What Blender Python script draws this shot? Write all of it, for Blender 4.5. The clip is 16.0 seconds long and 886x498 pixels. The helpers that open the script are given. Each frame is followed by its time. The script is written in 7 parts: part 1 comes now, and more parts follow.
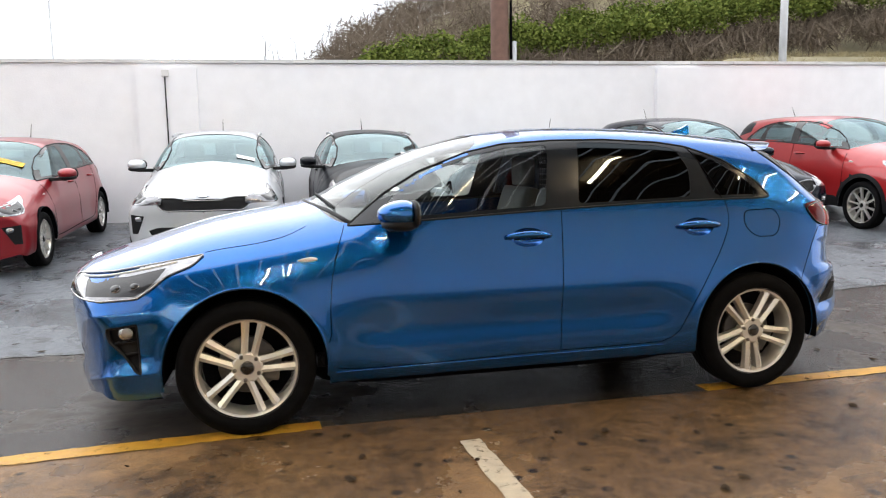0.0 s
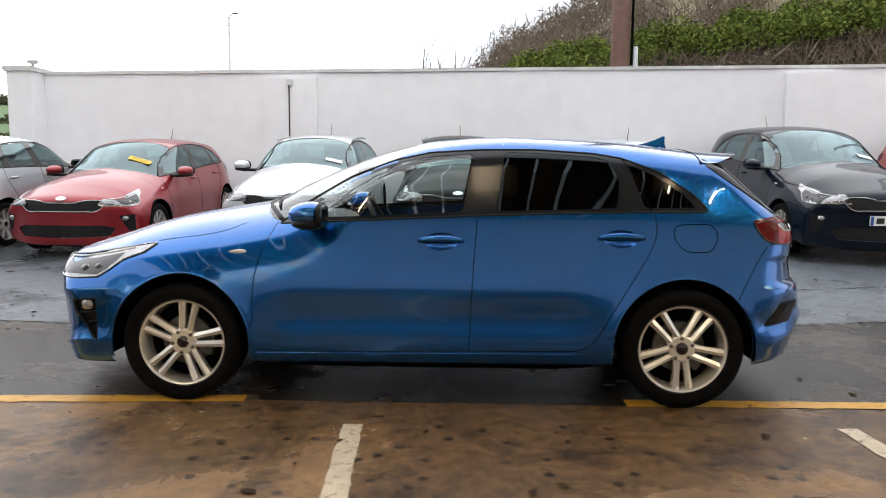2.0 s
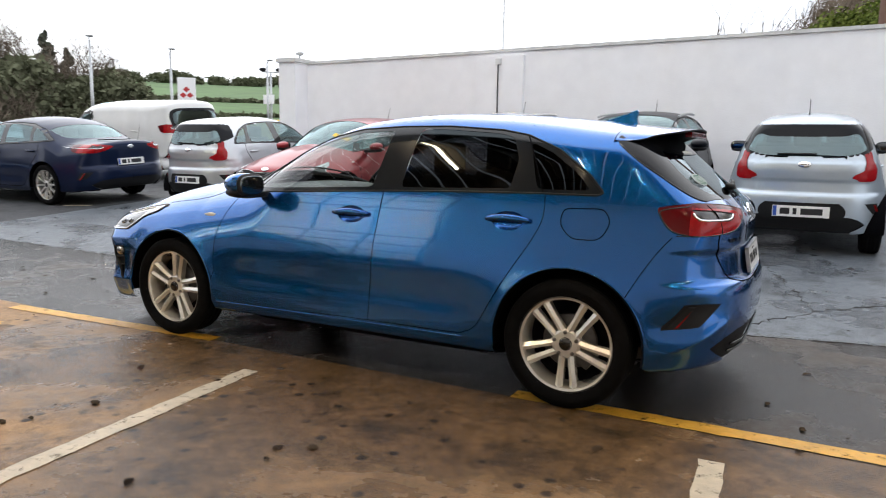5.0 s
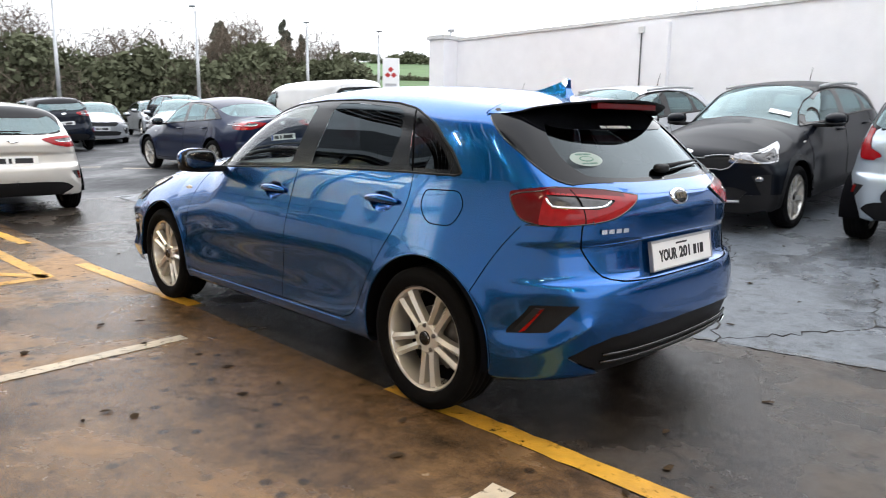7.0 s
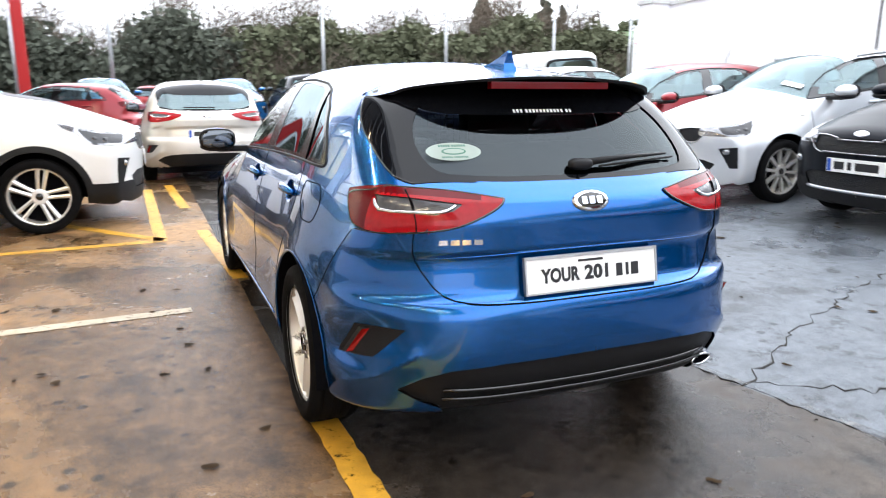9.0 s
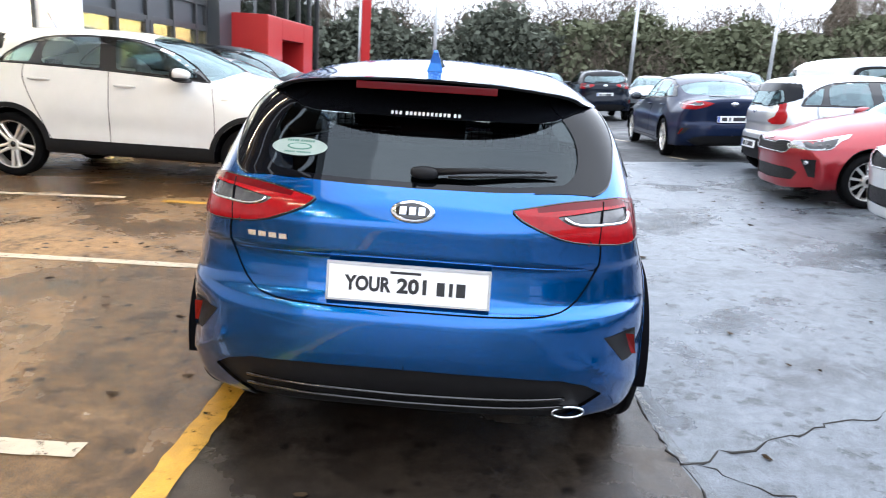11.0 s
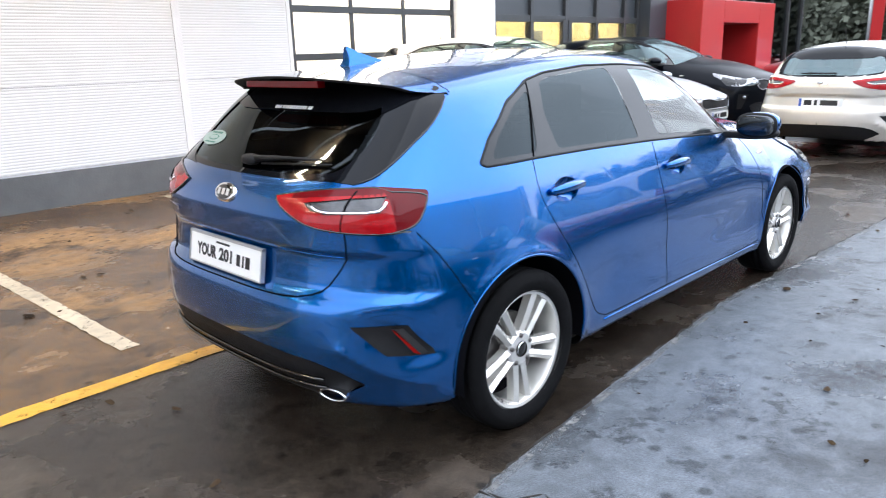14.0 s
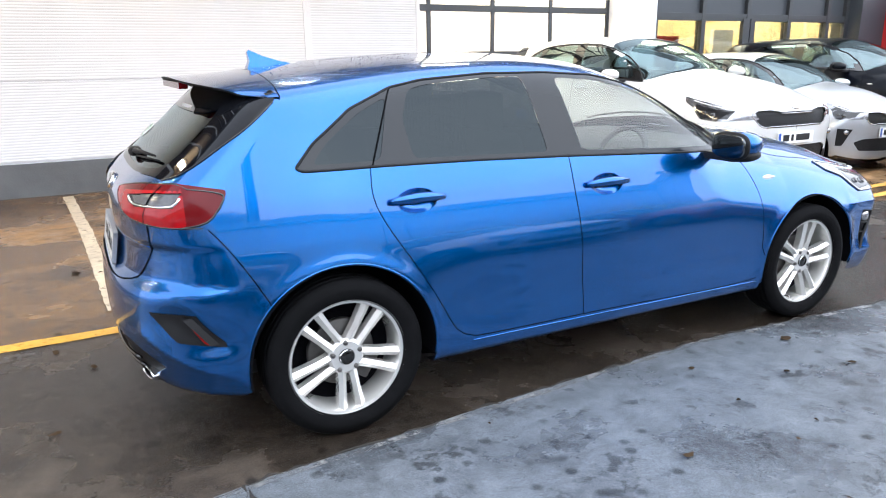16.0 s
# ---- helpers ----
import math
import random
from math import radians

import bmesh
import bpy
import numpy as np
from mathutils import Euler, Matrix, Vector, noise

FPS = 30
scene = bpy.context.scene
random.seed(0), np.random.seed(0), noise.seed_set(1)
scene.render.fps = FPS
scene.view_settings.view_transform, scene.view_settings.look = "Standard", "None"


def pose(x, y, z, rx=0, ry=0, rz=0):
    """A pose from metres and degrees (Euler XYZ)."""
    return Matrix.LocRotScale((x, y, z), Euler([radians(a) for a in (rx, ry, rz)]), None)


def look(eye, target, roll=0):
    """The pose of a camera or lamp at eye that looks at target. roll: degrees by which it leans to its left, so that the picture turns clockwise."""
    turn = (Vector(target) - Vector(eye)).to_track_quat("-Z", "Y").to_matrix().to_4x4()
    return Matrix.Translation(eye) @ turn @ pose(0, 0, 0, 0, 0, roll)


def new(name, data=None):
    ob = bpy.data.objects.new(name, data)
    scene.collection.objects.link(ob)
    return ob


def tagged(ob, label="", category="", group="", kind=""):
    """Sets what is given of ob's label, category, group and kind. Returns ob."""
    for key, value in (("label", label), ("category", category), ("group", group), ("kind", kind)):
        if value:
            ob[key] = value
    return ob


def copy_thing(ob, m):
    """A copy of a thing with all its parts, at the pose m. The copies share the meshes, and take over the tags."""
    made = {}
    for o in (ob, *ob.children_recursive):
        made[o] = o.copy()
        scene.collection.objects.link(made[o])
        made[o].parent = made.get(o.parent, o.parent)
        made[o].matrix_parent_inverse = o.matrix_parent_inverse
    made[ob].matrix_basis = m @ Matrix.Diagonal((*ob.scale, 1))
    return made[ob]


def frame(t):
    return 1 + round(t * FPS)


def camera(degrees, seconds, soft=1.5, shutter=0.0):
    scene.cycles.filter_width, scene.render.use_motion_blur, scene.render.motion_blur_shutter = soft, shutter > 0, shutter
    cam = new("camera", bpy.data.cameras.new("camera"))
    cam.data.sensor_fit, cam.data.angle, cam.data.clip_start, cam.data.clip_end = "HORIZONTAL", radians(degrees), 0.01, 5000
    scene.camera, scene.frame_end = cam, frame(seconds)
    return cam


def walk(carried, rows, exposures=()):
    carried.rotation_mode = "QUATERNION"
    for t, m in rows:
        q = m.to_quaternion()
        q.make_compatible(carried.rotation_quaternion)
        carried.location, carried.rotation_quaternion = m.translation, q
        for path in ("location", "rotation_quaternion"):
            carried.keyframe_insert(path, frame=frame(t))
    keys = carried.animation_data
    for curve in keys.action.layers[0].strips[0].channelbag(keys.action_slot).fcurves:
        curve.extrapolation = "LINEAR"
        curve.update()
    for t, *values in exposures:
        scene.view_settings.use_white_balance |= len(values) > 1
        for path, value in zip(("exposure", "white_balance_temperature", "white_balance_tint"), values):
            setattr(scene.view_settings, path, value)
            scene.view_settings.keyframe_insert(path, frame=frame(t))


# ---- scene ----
cam = camera(63.9, 16.0, 1.0, 0.4)

PATH = [
    (0, (-1.129, -4.168, 1.225), (-0.697, -2.229, 0.995), -1.0),
    (0.5, (-0.828, -4.314, 1.241), (-0.502, -2.354, 1.015), 0.2),
    (1, (-0.521, -4.366, 1.218), (-0.327, -2.387, 1.0), -0.4),
    (1.5, (-0.185, -4.408, 1.216), (-0.151, -2.42, 1.005), -1.1),
    (2, (0.174, -4.537, 1.23), (0.116, -2.549, 1.015), 0.4),
    (2.5, (0.528, -4.556, 1.204), (0.35, -2.575, 0.989), -0.2),
    (3, (0.814, -4.549, 1.226), (0.463, -2.591, 1.015), -1.8),
    (3.5, (1.262, -4.561, 1.244), (0.748, -2.643, 1.006), -0.8),
    (4, (1.589, -4.445, 1.212), (0.932, -2.572, 0.964), -1.5),
    (4.2, (1.732, -4.384, 1.233), (1.038, -2.525, 0.98), -0.0),
    (6.3, (3.22, -3.372, 1.262), (1.966, -1.847, 0.945), -0.7),
    (6.5, (3.324, -3.256, 1.275), (2.041, -1.757, 0.952), 0.4),
    (7, (3.518, -2.894, 1.256), (2.112, -1.517, 0.9), 0.7),
    (7.5, (3.674, -2.541, 1.282), (2.167, -1.285, 0.892), 0.0),
    (8, (3.867, -2.162, 1.3), (2.27, -1.036, 0.875), 1.7),
    (8.5, (3.948, -1.749, 1.297), (2.252, -0.781, 0.865), 2.4),
    (9, (4.035, -1.388, 1.311), (2.236, -0.63, 0.873), 0.2),
    (9.2, (4.078, -1.198, 1.315), (2.24, -0.545, 0.874), 1.7),
    (11.5, (4.254, 0.594, 1.389), (2.339, 0.27, 0.911), 1.7),
    (12, (4.174, 1.015, 1.392), (2.322, 0.436, 0.908), -0.2),
    (12.5, (4.041, 1.423, 1.41), (2.272, 0.642, 0.902), -2.0),
    (13, (3.832, 1.746, 1.422), (2.166, 0.766, 0.91), -0.5),
    (13.5, (3.595, 2.117, 1.414), (2.103, 0.887, 0.904), -0.5),
    (14, (3.337, 2.429, 1.42), (1.964, 1.073, 0.892), -1.7),
    (14.5, (3.003, 2.709, 1.428), (1.767, 1.23, 0.894), -1.8),
    (15, (2.683, 2.992, 1.425), (1.601, 1.396, 0.896), 0.4),
    (15.5, (2.382, 3.17, 1.42), (1.423, 1.497, 0.891), -0.6),
    (16, (2.155, 3.27, 1.429), (1.268, 1.556, 0.904), -0.7),
]
walk(cam, [(t, look(eye, target, roll)) for t, eye, target, roll in PATH], [(0, 0.0, 6300, 10), (1.5, -0.22, 6300, 10), (3.5, -0.42, 6300, 10), (4.2, -0.4, 6250, 10), (7, 0.0, 6150, 10), (9, 0.53, 5950, 10), (11.5, 0.44, 5650, 10), (12.5, 0.28, 5700, 10), (13, 0.36, 5700, 10), (14, 0.36, 5700, 10), (16, 0.44, 5750, 10)])

# ---------------------------------------------------------------- world and light
world = bpy.data.worlds.new("sky")
scene.world = world
world.use_nodes = True
wn = world.node_tree.nodes
wl = world.node_tree.links
wn.clear()
sky = wn.new("ShaderNodeTexSky")
sky.sky_type = 'NISHITA'
sky.sun_disc = False
sky.sun_elevation = radians(14)
sky.sun_rotation = radians(200)
sky.air_density = 1.0
sky.dust_density = 3.0
cloud = wn.new("ShaderNodeTexNoise")
cloud.inputs["Scale"].default_value = 2.2
cloud.inputs["Detail"].default_value = 6
cloud_ramp = wn.new("ShaderNodeValToRGB")
cloud_ramp.color_ramp.elements[0].position = 0.30
cloud_ramp.color_ramp.elements[0].color = (0.72, 0.74, 0.80, 1)
cloud_ramp.color_ramp.elements[1].position = 0.68
cloud_ramp.color_ramp.elements[1].color = (1.0, 0.98, 0.95, 1)
wl.new(cloud.outputs["Fac"], cloud_ramp.inputs["Fac"])
overcast = wn.new("ShaderNodeMixRGB")
overcast.blend_type = 'MIX'
overcast.inputs["Fac"].default_value = 0.93
sky_scale = wn.new("ShaderNodeVectorMath")
sky_scale.operation = 'SCALE'
sky_scale.inputs["Scale"].default_value = 0.10
wl.new(sky.outputs["Color"], sky_scale.inputs[0])
wl.new(sky_scale.outputs["Vector"], overcast.inputs["Color1"])
wl.new(cloud_ramp.outputs["Color"], overcast.inputs["Color2"])
bg = wn.new("ShaderNodeBackground")
bg.inputs["Strength"].default_value = 2.5
wl.new(overcast.outputs["Color"], bg.inputs["Color"])
wout = wn.new("ShaderNodeOutputWorld")
wl.new(bg.outputs["Background"], wout.inputs["Surface"])

sun_data = bpy.data.lights.new("sun", 'SUN')
sun_data.energy = 2.1
sun_data.angle = radians(110)
sun_data.color = (1.0, 0.98, 0.95)
sun = new("sun", sun_data)
sun.matrix_world = look((-6, 14, 14), (0, 0, 0))


# ---------------------------------------------------------------- materials
def mat_new(name):
    m = bpy.data.materials.new(name)
    m.use_nodes = True
    nt = m.node_tree
    nt.nodes.clear()
    out = nt.nodes.new("ShaderNodeOutputMaterial")
    return m, nt, out


def principled(name, color, rough=0.5, metal=0.0, coat=0.0, spec=0.5, vary=0.0, scale=8.0, bump=0.0,
               bump_scale=60.0, transmission=0.0, coat_rough=0.03, random_tint=0.0, rough_vary=0.0):
    m, nt, out = mat_new(name)
    n, l = nt.nodes, nt.links
    b = n.new("ShaderNodeBsdfPrincipled")
    b.inputs["Base Color"].default_value = (*color, 1)
    b.inputs["Roughness"].default_value = rough
    b.inputs["Metallic"].default_value = metal
    b.inputs["Coat Weight"].default_value = coat
    b.inputs["Coat Roughness"].default_value = coat_rough
    b.inputs["Specular IOR Level"].default_value = spec
    b.inputs["Transmission Weight"].default_value = transmission
    tc = n.new("ShaderNodeTexCoord")
    if vary > 0:
        a = n.new("ShaderNodeTexNoise")
        a.inputs["Scale"].default_value = scale
        a.inputs["Detail"].default_value = 7
        l.new(tc.outputs["Object"], a.inputs["Vector"])
        c = n.new("ShaderNodeTexNoise")
        c.inputs["Scale"].default_value = scale * 0.13
        c.inputs["Detail"].default_value = 4
        l.new(tc.outputs["Object"], c.inputs["Vector"])
        s = n.new("ShaderNodeMath")
        s.operation = 'ADD'
        l.new(a.outputs["Fac"], s.inputs[0])
        l.new(c.outputs["Fac"], s.inputs[1])
        mr = n.new("ShaderNodeMapRange")
        mr.inputs["From Min"].default_value = 0.6
        mr.inputs["From Max"].default_value = 1.4
        mr.inputs["To Min"].default_value = 1 - vary
        mr.inputs["To Max"].default_value = 1 + vary
        l.new(s.outputs[0], mr.inputs["Value"])
        sc = n.new("ShaderNodeVectorMath")
        sc.operation = 'SCALE'
        sc.inputs[0].default_value = color
        l.new(mr.outputs["Result"], sc.inputs["Scale"])
        l.new(sc.outputs["Vector"], b.inputs["Base Color"])
        if rough_vary > 0:
            rr = n.new("ShaderNodeMapRange")
            rr.inputs["From Min"].default_value = 0.6
            rr.inputs["From Max"].default_value = 1.4
            rr.inputs["To Min"].default_value = max(0.02, rough - rough_vary)
            rr.inputs["To Max"].default_value = rough + rough_vary
            l.new(s.outputs[0], rr.inputs["Value"])
            l.new(rr.outputs["Result"], b.inputs["Roughness"])
    if random_tint > 0:
        oi = n.new("ShaderNodeObjectInfo")
        mr2 = n.new("ShaderNodeMapRange")
        mr2.inputs["To Min"].default_value = 1 - random_tint
        mr2.inputs["To Max"].default_value = 1 + random_tint
        l.new(oi.outputs["Random"], mr2.inputs["Value"])
        sc2 = n.new("ShaderNodeVectorMath")
        sc2.operation = 'SCALE'
        sc2.inputs[0].default_value = color
        l.new(mr2.outputs["Result"], sc2.inputs["Scale"])
        l.new(sc2.outputs["Vector"], b.inputs["Base Color"])
    if bump > 0:
        bn = n.new("ShaderNodeTexNoise")
        bn.inputs["Scale"].default_value = bump_scale
        bn.inputs["Detail"].default_value = 5
        l.new(tc.outputs["Object"], bn.inputs["Vector"])
        bp = n.new("ShaderNodeBump")
        bp.inputs["Strength"].default_value = bump
        bp.inputs["Distance"].default_value = 0.01
        l.new(bn.outputs["Fac"], bp.inputs["Height"])
        l.new(bp.outputs["Normal"], b.inputs["Normal"])
    l.new(b.outputs["BSDF"], out.inputs["Surface"])
    return m


def paint(name, color, metal=0.0, rough=0.28, flake=0.0, coat=0.8, spec=0.5):
    """Clear-coated car paint with a fine metallic flake and faint dirt."""
    m, nt, out = mat_new(name)
    n, l = nt.nodes, nt.links
    b = n.new("ShaderNodeBsdfPrincipled")
    b.inputs["Metallic"].default_value = metal
    b.inputs["Roughness"].default_value = rough
    b.inputs["Coat Weight"].default_value = coat
    b.inputs["Specular IOR Level"].default_value = spec
    b.inputs["Coat Roughness"].default_value = 0.015
    b.inputs["Coat IOR"].default_value = 1.5
    tc = n.new("ShaderNodeTexCoord")
    v = n.new("ShaderNodeTexVoronoi")
    v.inputs["Scale"].default_value = 900
    l.new(tc.outputs["Object"], v.inputs["Vector"])
    d = n.new("ShaderNodeTexNoise")
    d.inputs["Scale"].default_value = 3.0
    d.inputs["Detail"].default_value = 8
    l.new(tc.outputs["Object"], d.inputs["Vector"])
    mr = n.new("ShaderNodeMapRange")
    mr.inputs["To Min"].default_value = 1 - flake
    mr.inputs["To Max"].default_value = 1 + flake
    l.new(v.outputs["Color"], mr.inputs["Value"])
    mr2 = n.new("ShaderNodeMapRange")
    mr2.inputs["From Min"].default_value = 0.3
    mr2.inputs["From Max"].default_value = 0.7
    mr2.inputs["To Min"].default_value = 0.94
    mr2.inputs["To Max"].default_value = 1.04
    l.new(d.outputs["Fac"], mr2.inputs["Value"])
    mm = n.new("ShaderNodeMath")
    mm.operation = 'MULTIPLY'
    l.new(mr.outputs["Result"], mm.inputs[0])
    l.new(mr2.outputs["Result"], mm.inputs[1])
    sc = n.new("ShaderNodeVectorMath")
    sc.operation = 'SCALE'
    sc.inputs[0].default_value = color
    l.new(mm.outputs[0], sc.inputs["Scale"])
    l.new(sc.outputs["Vector"], b.inputs["Base Color"])
    l.new(b.outputs["BSDF"], out.inputs["Surface"])
    return m


def glass(name, tint, gloss=1.0, ior=1.5):
    """A pane: tinted see-through with a mirror sheen that grows at grazing angles."""
    m, nt, out = mat_new(name)
    n, l = nt.nodes, nt.links
    tr = n.new("ShaderNodeBsdfTransparent")
    tr.inputs["Color"].default_value = (*tint, 1)
    gl = n.new("ShaderNodeBsdfGlossy")
    gl.inputs["Roughness"].default_value = 0.01
    gl.inputs["Color"].default_value = (*gloss, 1) if isinstance(gloss, tuple) else (gloss, gloss, gloss, 1)
    lw = n.new("ShaderNodeLayerWeight")
    lw.inputs["Blend"].default_value = 0.5
    pw = n.new("ShaderNodeMath")
    pw.operation = 'POWER'
    pw.inputs[1].default_value = 5.0
    l.new(lw.outputs["Facing"], pw.inputs[0])
    fr = n.new("ShaderNodeMath")
    fr.operation = 'MULTIPLY_ADD'
    f0 = 2 * ((ior - 1) / (ior + 1))**2
    fr.inputs[1].default_value = 0.9 - f0
    fr.inputs[2].default_value = f0
    l.new(pw.outputs[0], fr.inputs[0])
    mx = n.new("ShaderNodeMixShader")
    l.new(fr.outputs[0], mx.inputs["Fac"])
    l.new(tr.outputs["BSDF"], mx.inputs[1])
    l.new(gl.outputs["BSDF"], mx.inputs[2])
    l.new(mx.outputs["Shader"], out.inputs["Surface"])
    return m


def glow(name, color, strength):
    m, nt, out = mat_new(name)
    e = nt.nodes.new("ShaderNodeEmission")
    e.inputs["Color"].default_value = (*color, 1)
    e.inputs["Strength"].default_value = strength
    nt.links.new(e.outputs["Emission"], out.inputs["Surface"])
    return m


M_BLUE = paint("blue_metallic_paint", (0.001, 0.096, 0.345), 0.88, 0.24, 0.18, 1.0, 0.4)
M_RED = paint("red_paint", (0.25, 0.007, 0.013), 0.35, 0.3, 0.1, 0.6)
M_REDORANGE = paint("bright_red_paint", (0.33, 0.012, 0.014), 0.2, 0.3, 0.1, 0.6)
M_WHITE = paint("white_paint", (0.68, 0.68, 0.67), 0.0, 0.35, 0.02)
M_PEARL = paint("silver_white_paint", (0.60, 0.62, 0.65), 0.3, 0.35, 0.08, 0.8)
M_SILVER = paint("silver_paint", (0.49, 0.51, 0.54), 0.7, 0.35, 0.15)
M_PALEBLUE = paint("pale_silver_blue_paint", (0.48, 0.55, 0.62), 0.6, 0.35, 0.12)
M_BLACK = paint("black_paint", (0.003, 0.004, 0.007), 0.0, 0.3, 0.2, 0.18, 0.06)
M_GRAPHITE = paint("graphite_paint", (0.004, 0.007, 0.015), 0.1, 0.25, 0.2, 0.4, 0.06)
M_NAVY = paint("navy_paint", (0.006, 0.013, 0.042), 0.3, 0.3, 0.2, 0.35, 0.15)
M_BEIGE = paint("silver_beige_paint", (0.60, 0.57, 0.52), 0.5, 0.35, 0.12)
M_GAP = principled("panel_gap_black", (0.003, 0.003, 0.004), 0.9, spec=0.05)
M_TRIM = principled("black_plastic_trim", (0.010, 0.010, 0.011), 0.5, spec=0.2, vary=0.2, scale=40, bump=0.15, bump_scale=400)
M_GLOSSTRIM = principled("gloss_black_trim", (0.006, 0.0055, 0.005), 0.05, spec=0.75)
M_BORDER = principled("black_glass_border", (0.004, 0.0045, 0.006), 0.03, spec=0.2)
M_PILLAR = principled("dark_window_trim", (0.010, 0.012, 0.015), 0.15, spec=0.36)
M_RUBBER = principled("tyre_rubber", (0.006, 0.006, 0.0065), 0.8, spec=0.07, vary=0.3, scale=20, bump=0.3, bump_scale=220)
M_ALLOY = principled("silver_alloy", (0.82, 0.80, 0.76), 0.27, 0.65, coat=0.5, vary=0.06, scale=12)
M_DARKMETAL = principled("brake_iron", (0.10, 0.095, 0.09), 0.5, 0.8, vary=0.3, scale=30)
M_CHROME = principled("chrome", (0.85, 0.86, 0.88), 0.06, 1.0)
M_GLASS = glass("clear_car_glass", (0.84, 0.90, 0.88), 1.0, 1.45)
M_TINT = glass("privacy_glass", (0.022, 0.022, 0.025), (0.80, 0.93, 1.0), 1.31)
M_REARGLASS = glass("rear_window_glass", (0.13, 0.15, 0.16), (0.86, 0.96, 1.0), 1.33)
M_DARKGLASS = glass("dark_car_glass", (0.34, 0.45, 0.46), (0.74, 0.92, 0.95), 1.78)
M_INTERIOR = principled("charcoal_seat_cloth", (0.055, 0.056, 0.06), 0.85, vary=0.25, scale=60, bump=0.4, bump_scale=300)
M_DASH = principled("soft_dash_plastic", (0.025, 0.026, 0.028), 0.6, bump=0.2, bump_scale=300)
M_REDLENS = principled("red_lamp_lens", (0.29, 0.003, 0.006), 0.25, spec=0.1, coat=0.5, coat_rough=0.01, vary=0.25, scale=40)
M_DARKREDLENS = principled("deep_red_lamp_lens", (0.10, 0.001, 0.003), 0.2, spec=0.1, coat=0.3, coat_rough=0.01)
M_HEADLAMP = principled("headlamp_glass", (0.26, 0.26, 0.27), 0.14, 0.8, coat=1.0, vary=0.5, scale=22)
M_REPEATER = principled("clear_repeater_lens", (0.72, 0.68, 0.62), 0.15, coat=1.0)
M_MIRROR = principled("dark_mirror_glass", (0.13, 0.14, 0.15), 0.03, 1.0)
M_CLEARLENS = principled("clear_lamp_lens", (0.34, 0.34, 0.35), 0.10, 0.7, coat=1.0, vary=0.35, scale=35)
M_SMOKE = principled("smoked_lamp_inner", (0.07, 0.07, 0.074), 0.2, 0.0, coat=0.4, vary=0.5, scale=30)
M_LAMPDARK = principled("dark_lamp_housing", (0.012, 0.012, 0.013), 0.15, spec=0.35, coat=0.4, vary=0.6, scale=25)
M_MESH = principled("black_grille_mesh", (0.008, 0.008, 0.009), 0.45, spec=0.3, vary=0.5, scale=90, bump=0.8, bump_scale=90)
M_REFLECTOR = principled("red_reflector", (0.26, 0.005, 0.004), 0.2, spec=0.2, coat=0.2, vary=0.15, scale=120)
M_PLATE = principled("white_number_plate", (0.80, 0.80, 0.79), 0.35, coat=0.3, vary=0.04, scale=20)
M_PLATEBLUE = principled("plate_blue_band", (0.02, 0.08, 0.40), 0.4)
M_INK = principled("black_ink", (0.012, 0.012, 0.014), 0.5)
M_STICKER = principled("pale_green_sticker", (0.62, 0.74, 0.66), 0.5, vary=0.05, scale=30)
M_STICKER.node_tree.nodes["Principled BSDF"].inputs["Alpha"].default_value = 0.45
M_STICKERINK = principled("dark_green_ink", (0.05, 0.14, 0.10), 0.6)
M_WHITEINK = principled("white_lettering", (0.82, 0.82, 0.82), 0.5)
M_YELLOWSIGN = principled("yellow_sticker", (0.75, 0.50, 0.03), 0.5)


# ---------------------------------------------------------------- mesh helpers
def link_mesh(name, verts, faces, material, parent=None, label="", smooth=True, normals=None):
    me = bpy.data.meshes.new(name)
    me.from_pydata([tuple(v) for v in verts], [], [tuple(f) for f in faces])
    me.materials.append(material)
    if smooth:
        me.polygons.foreach_set("use_smooth", [True] * len(me.polygons))
    me.update()
    if normals is not None:
        me.normals_split_custom_set_from_vertices([tuple(v) for v in normals])
    ob = new(name, me)
    if parent is not None:
        ob.parent = parent
    if label:
        tagged(ob, label)
    return ob


def part(name, bm, material, parent=None, label="", smooth=False):
    me = bpy.data.meshes.new(name)
    bmesh.ops.recalc_face_normals(bm, faces=bm.faces)
    bm.to_mesh(me)
    bm.free()
    me.materials.append(material)
    if smooth:
        me.polygons.foreach_set("use_smooth", [True] * len(me.polygons))
    ob = new(name, me)
    if parent is not None:
        ob.parent = parent
    if label:
        tagged(ob, label)
    return ob


def box(bm, lo, hi, bevel=0.0, m=None):
    """Adds a box between two corners, with its edges bevelled."""
    lo, hi = Vector(lo), Vector(hi)
    made = bmesh.ops.create_cube(bm, size=1)["verts"]
    for v in made:
        v.co = Vector([lo[i] + (v.co[i] + 0.5) * (hi[i] - lo[i]) for i in range(3)])
        if m is not None:
            v.co = m @ v.co
    if bevel > 0:
        edges = list({e for v in made for e in v.link_edges})
        bmesh.ops.bevel(bm, geom=edges, offset=bevel, segments=2, profile=0.7, affect='EDGES')
    return bm


def box_part(name, lo, hi, material, parent=None, bevel=0.006, label="", m=None):
    return part(name, box(bmesh.new(), lo, hi, bevel, m), material, parent, label)


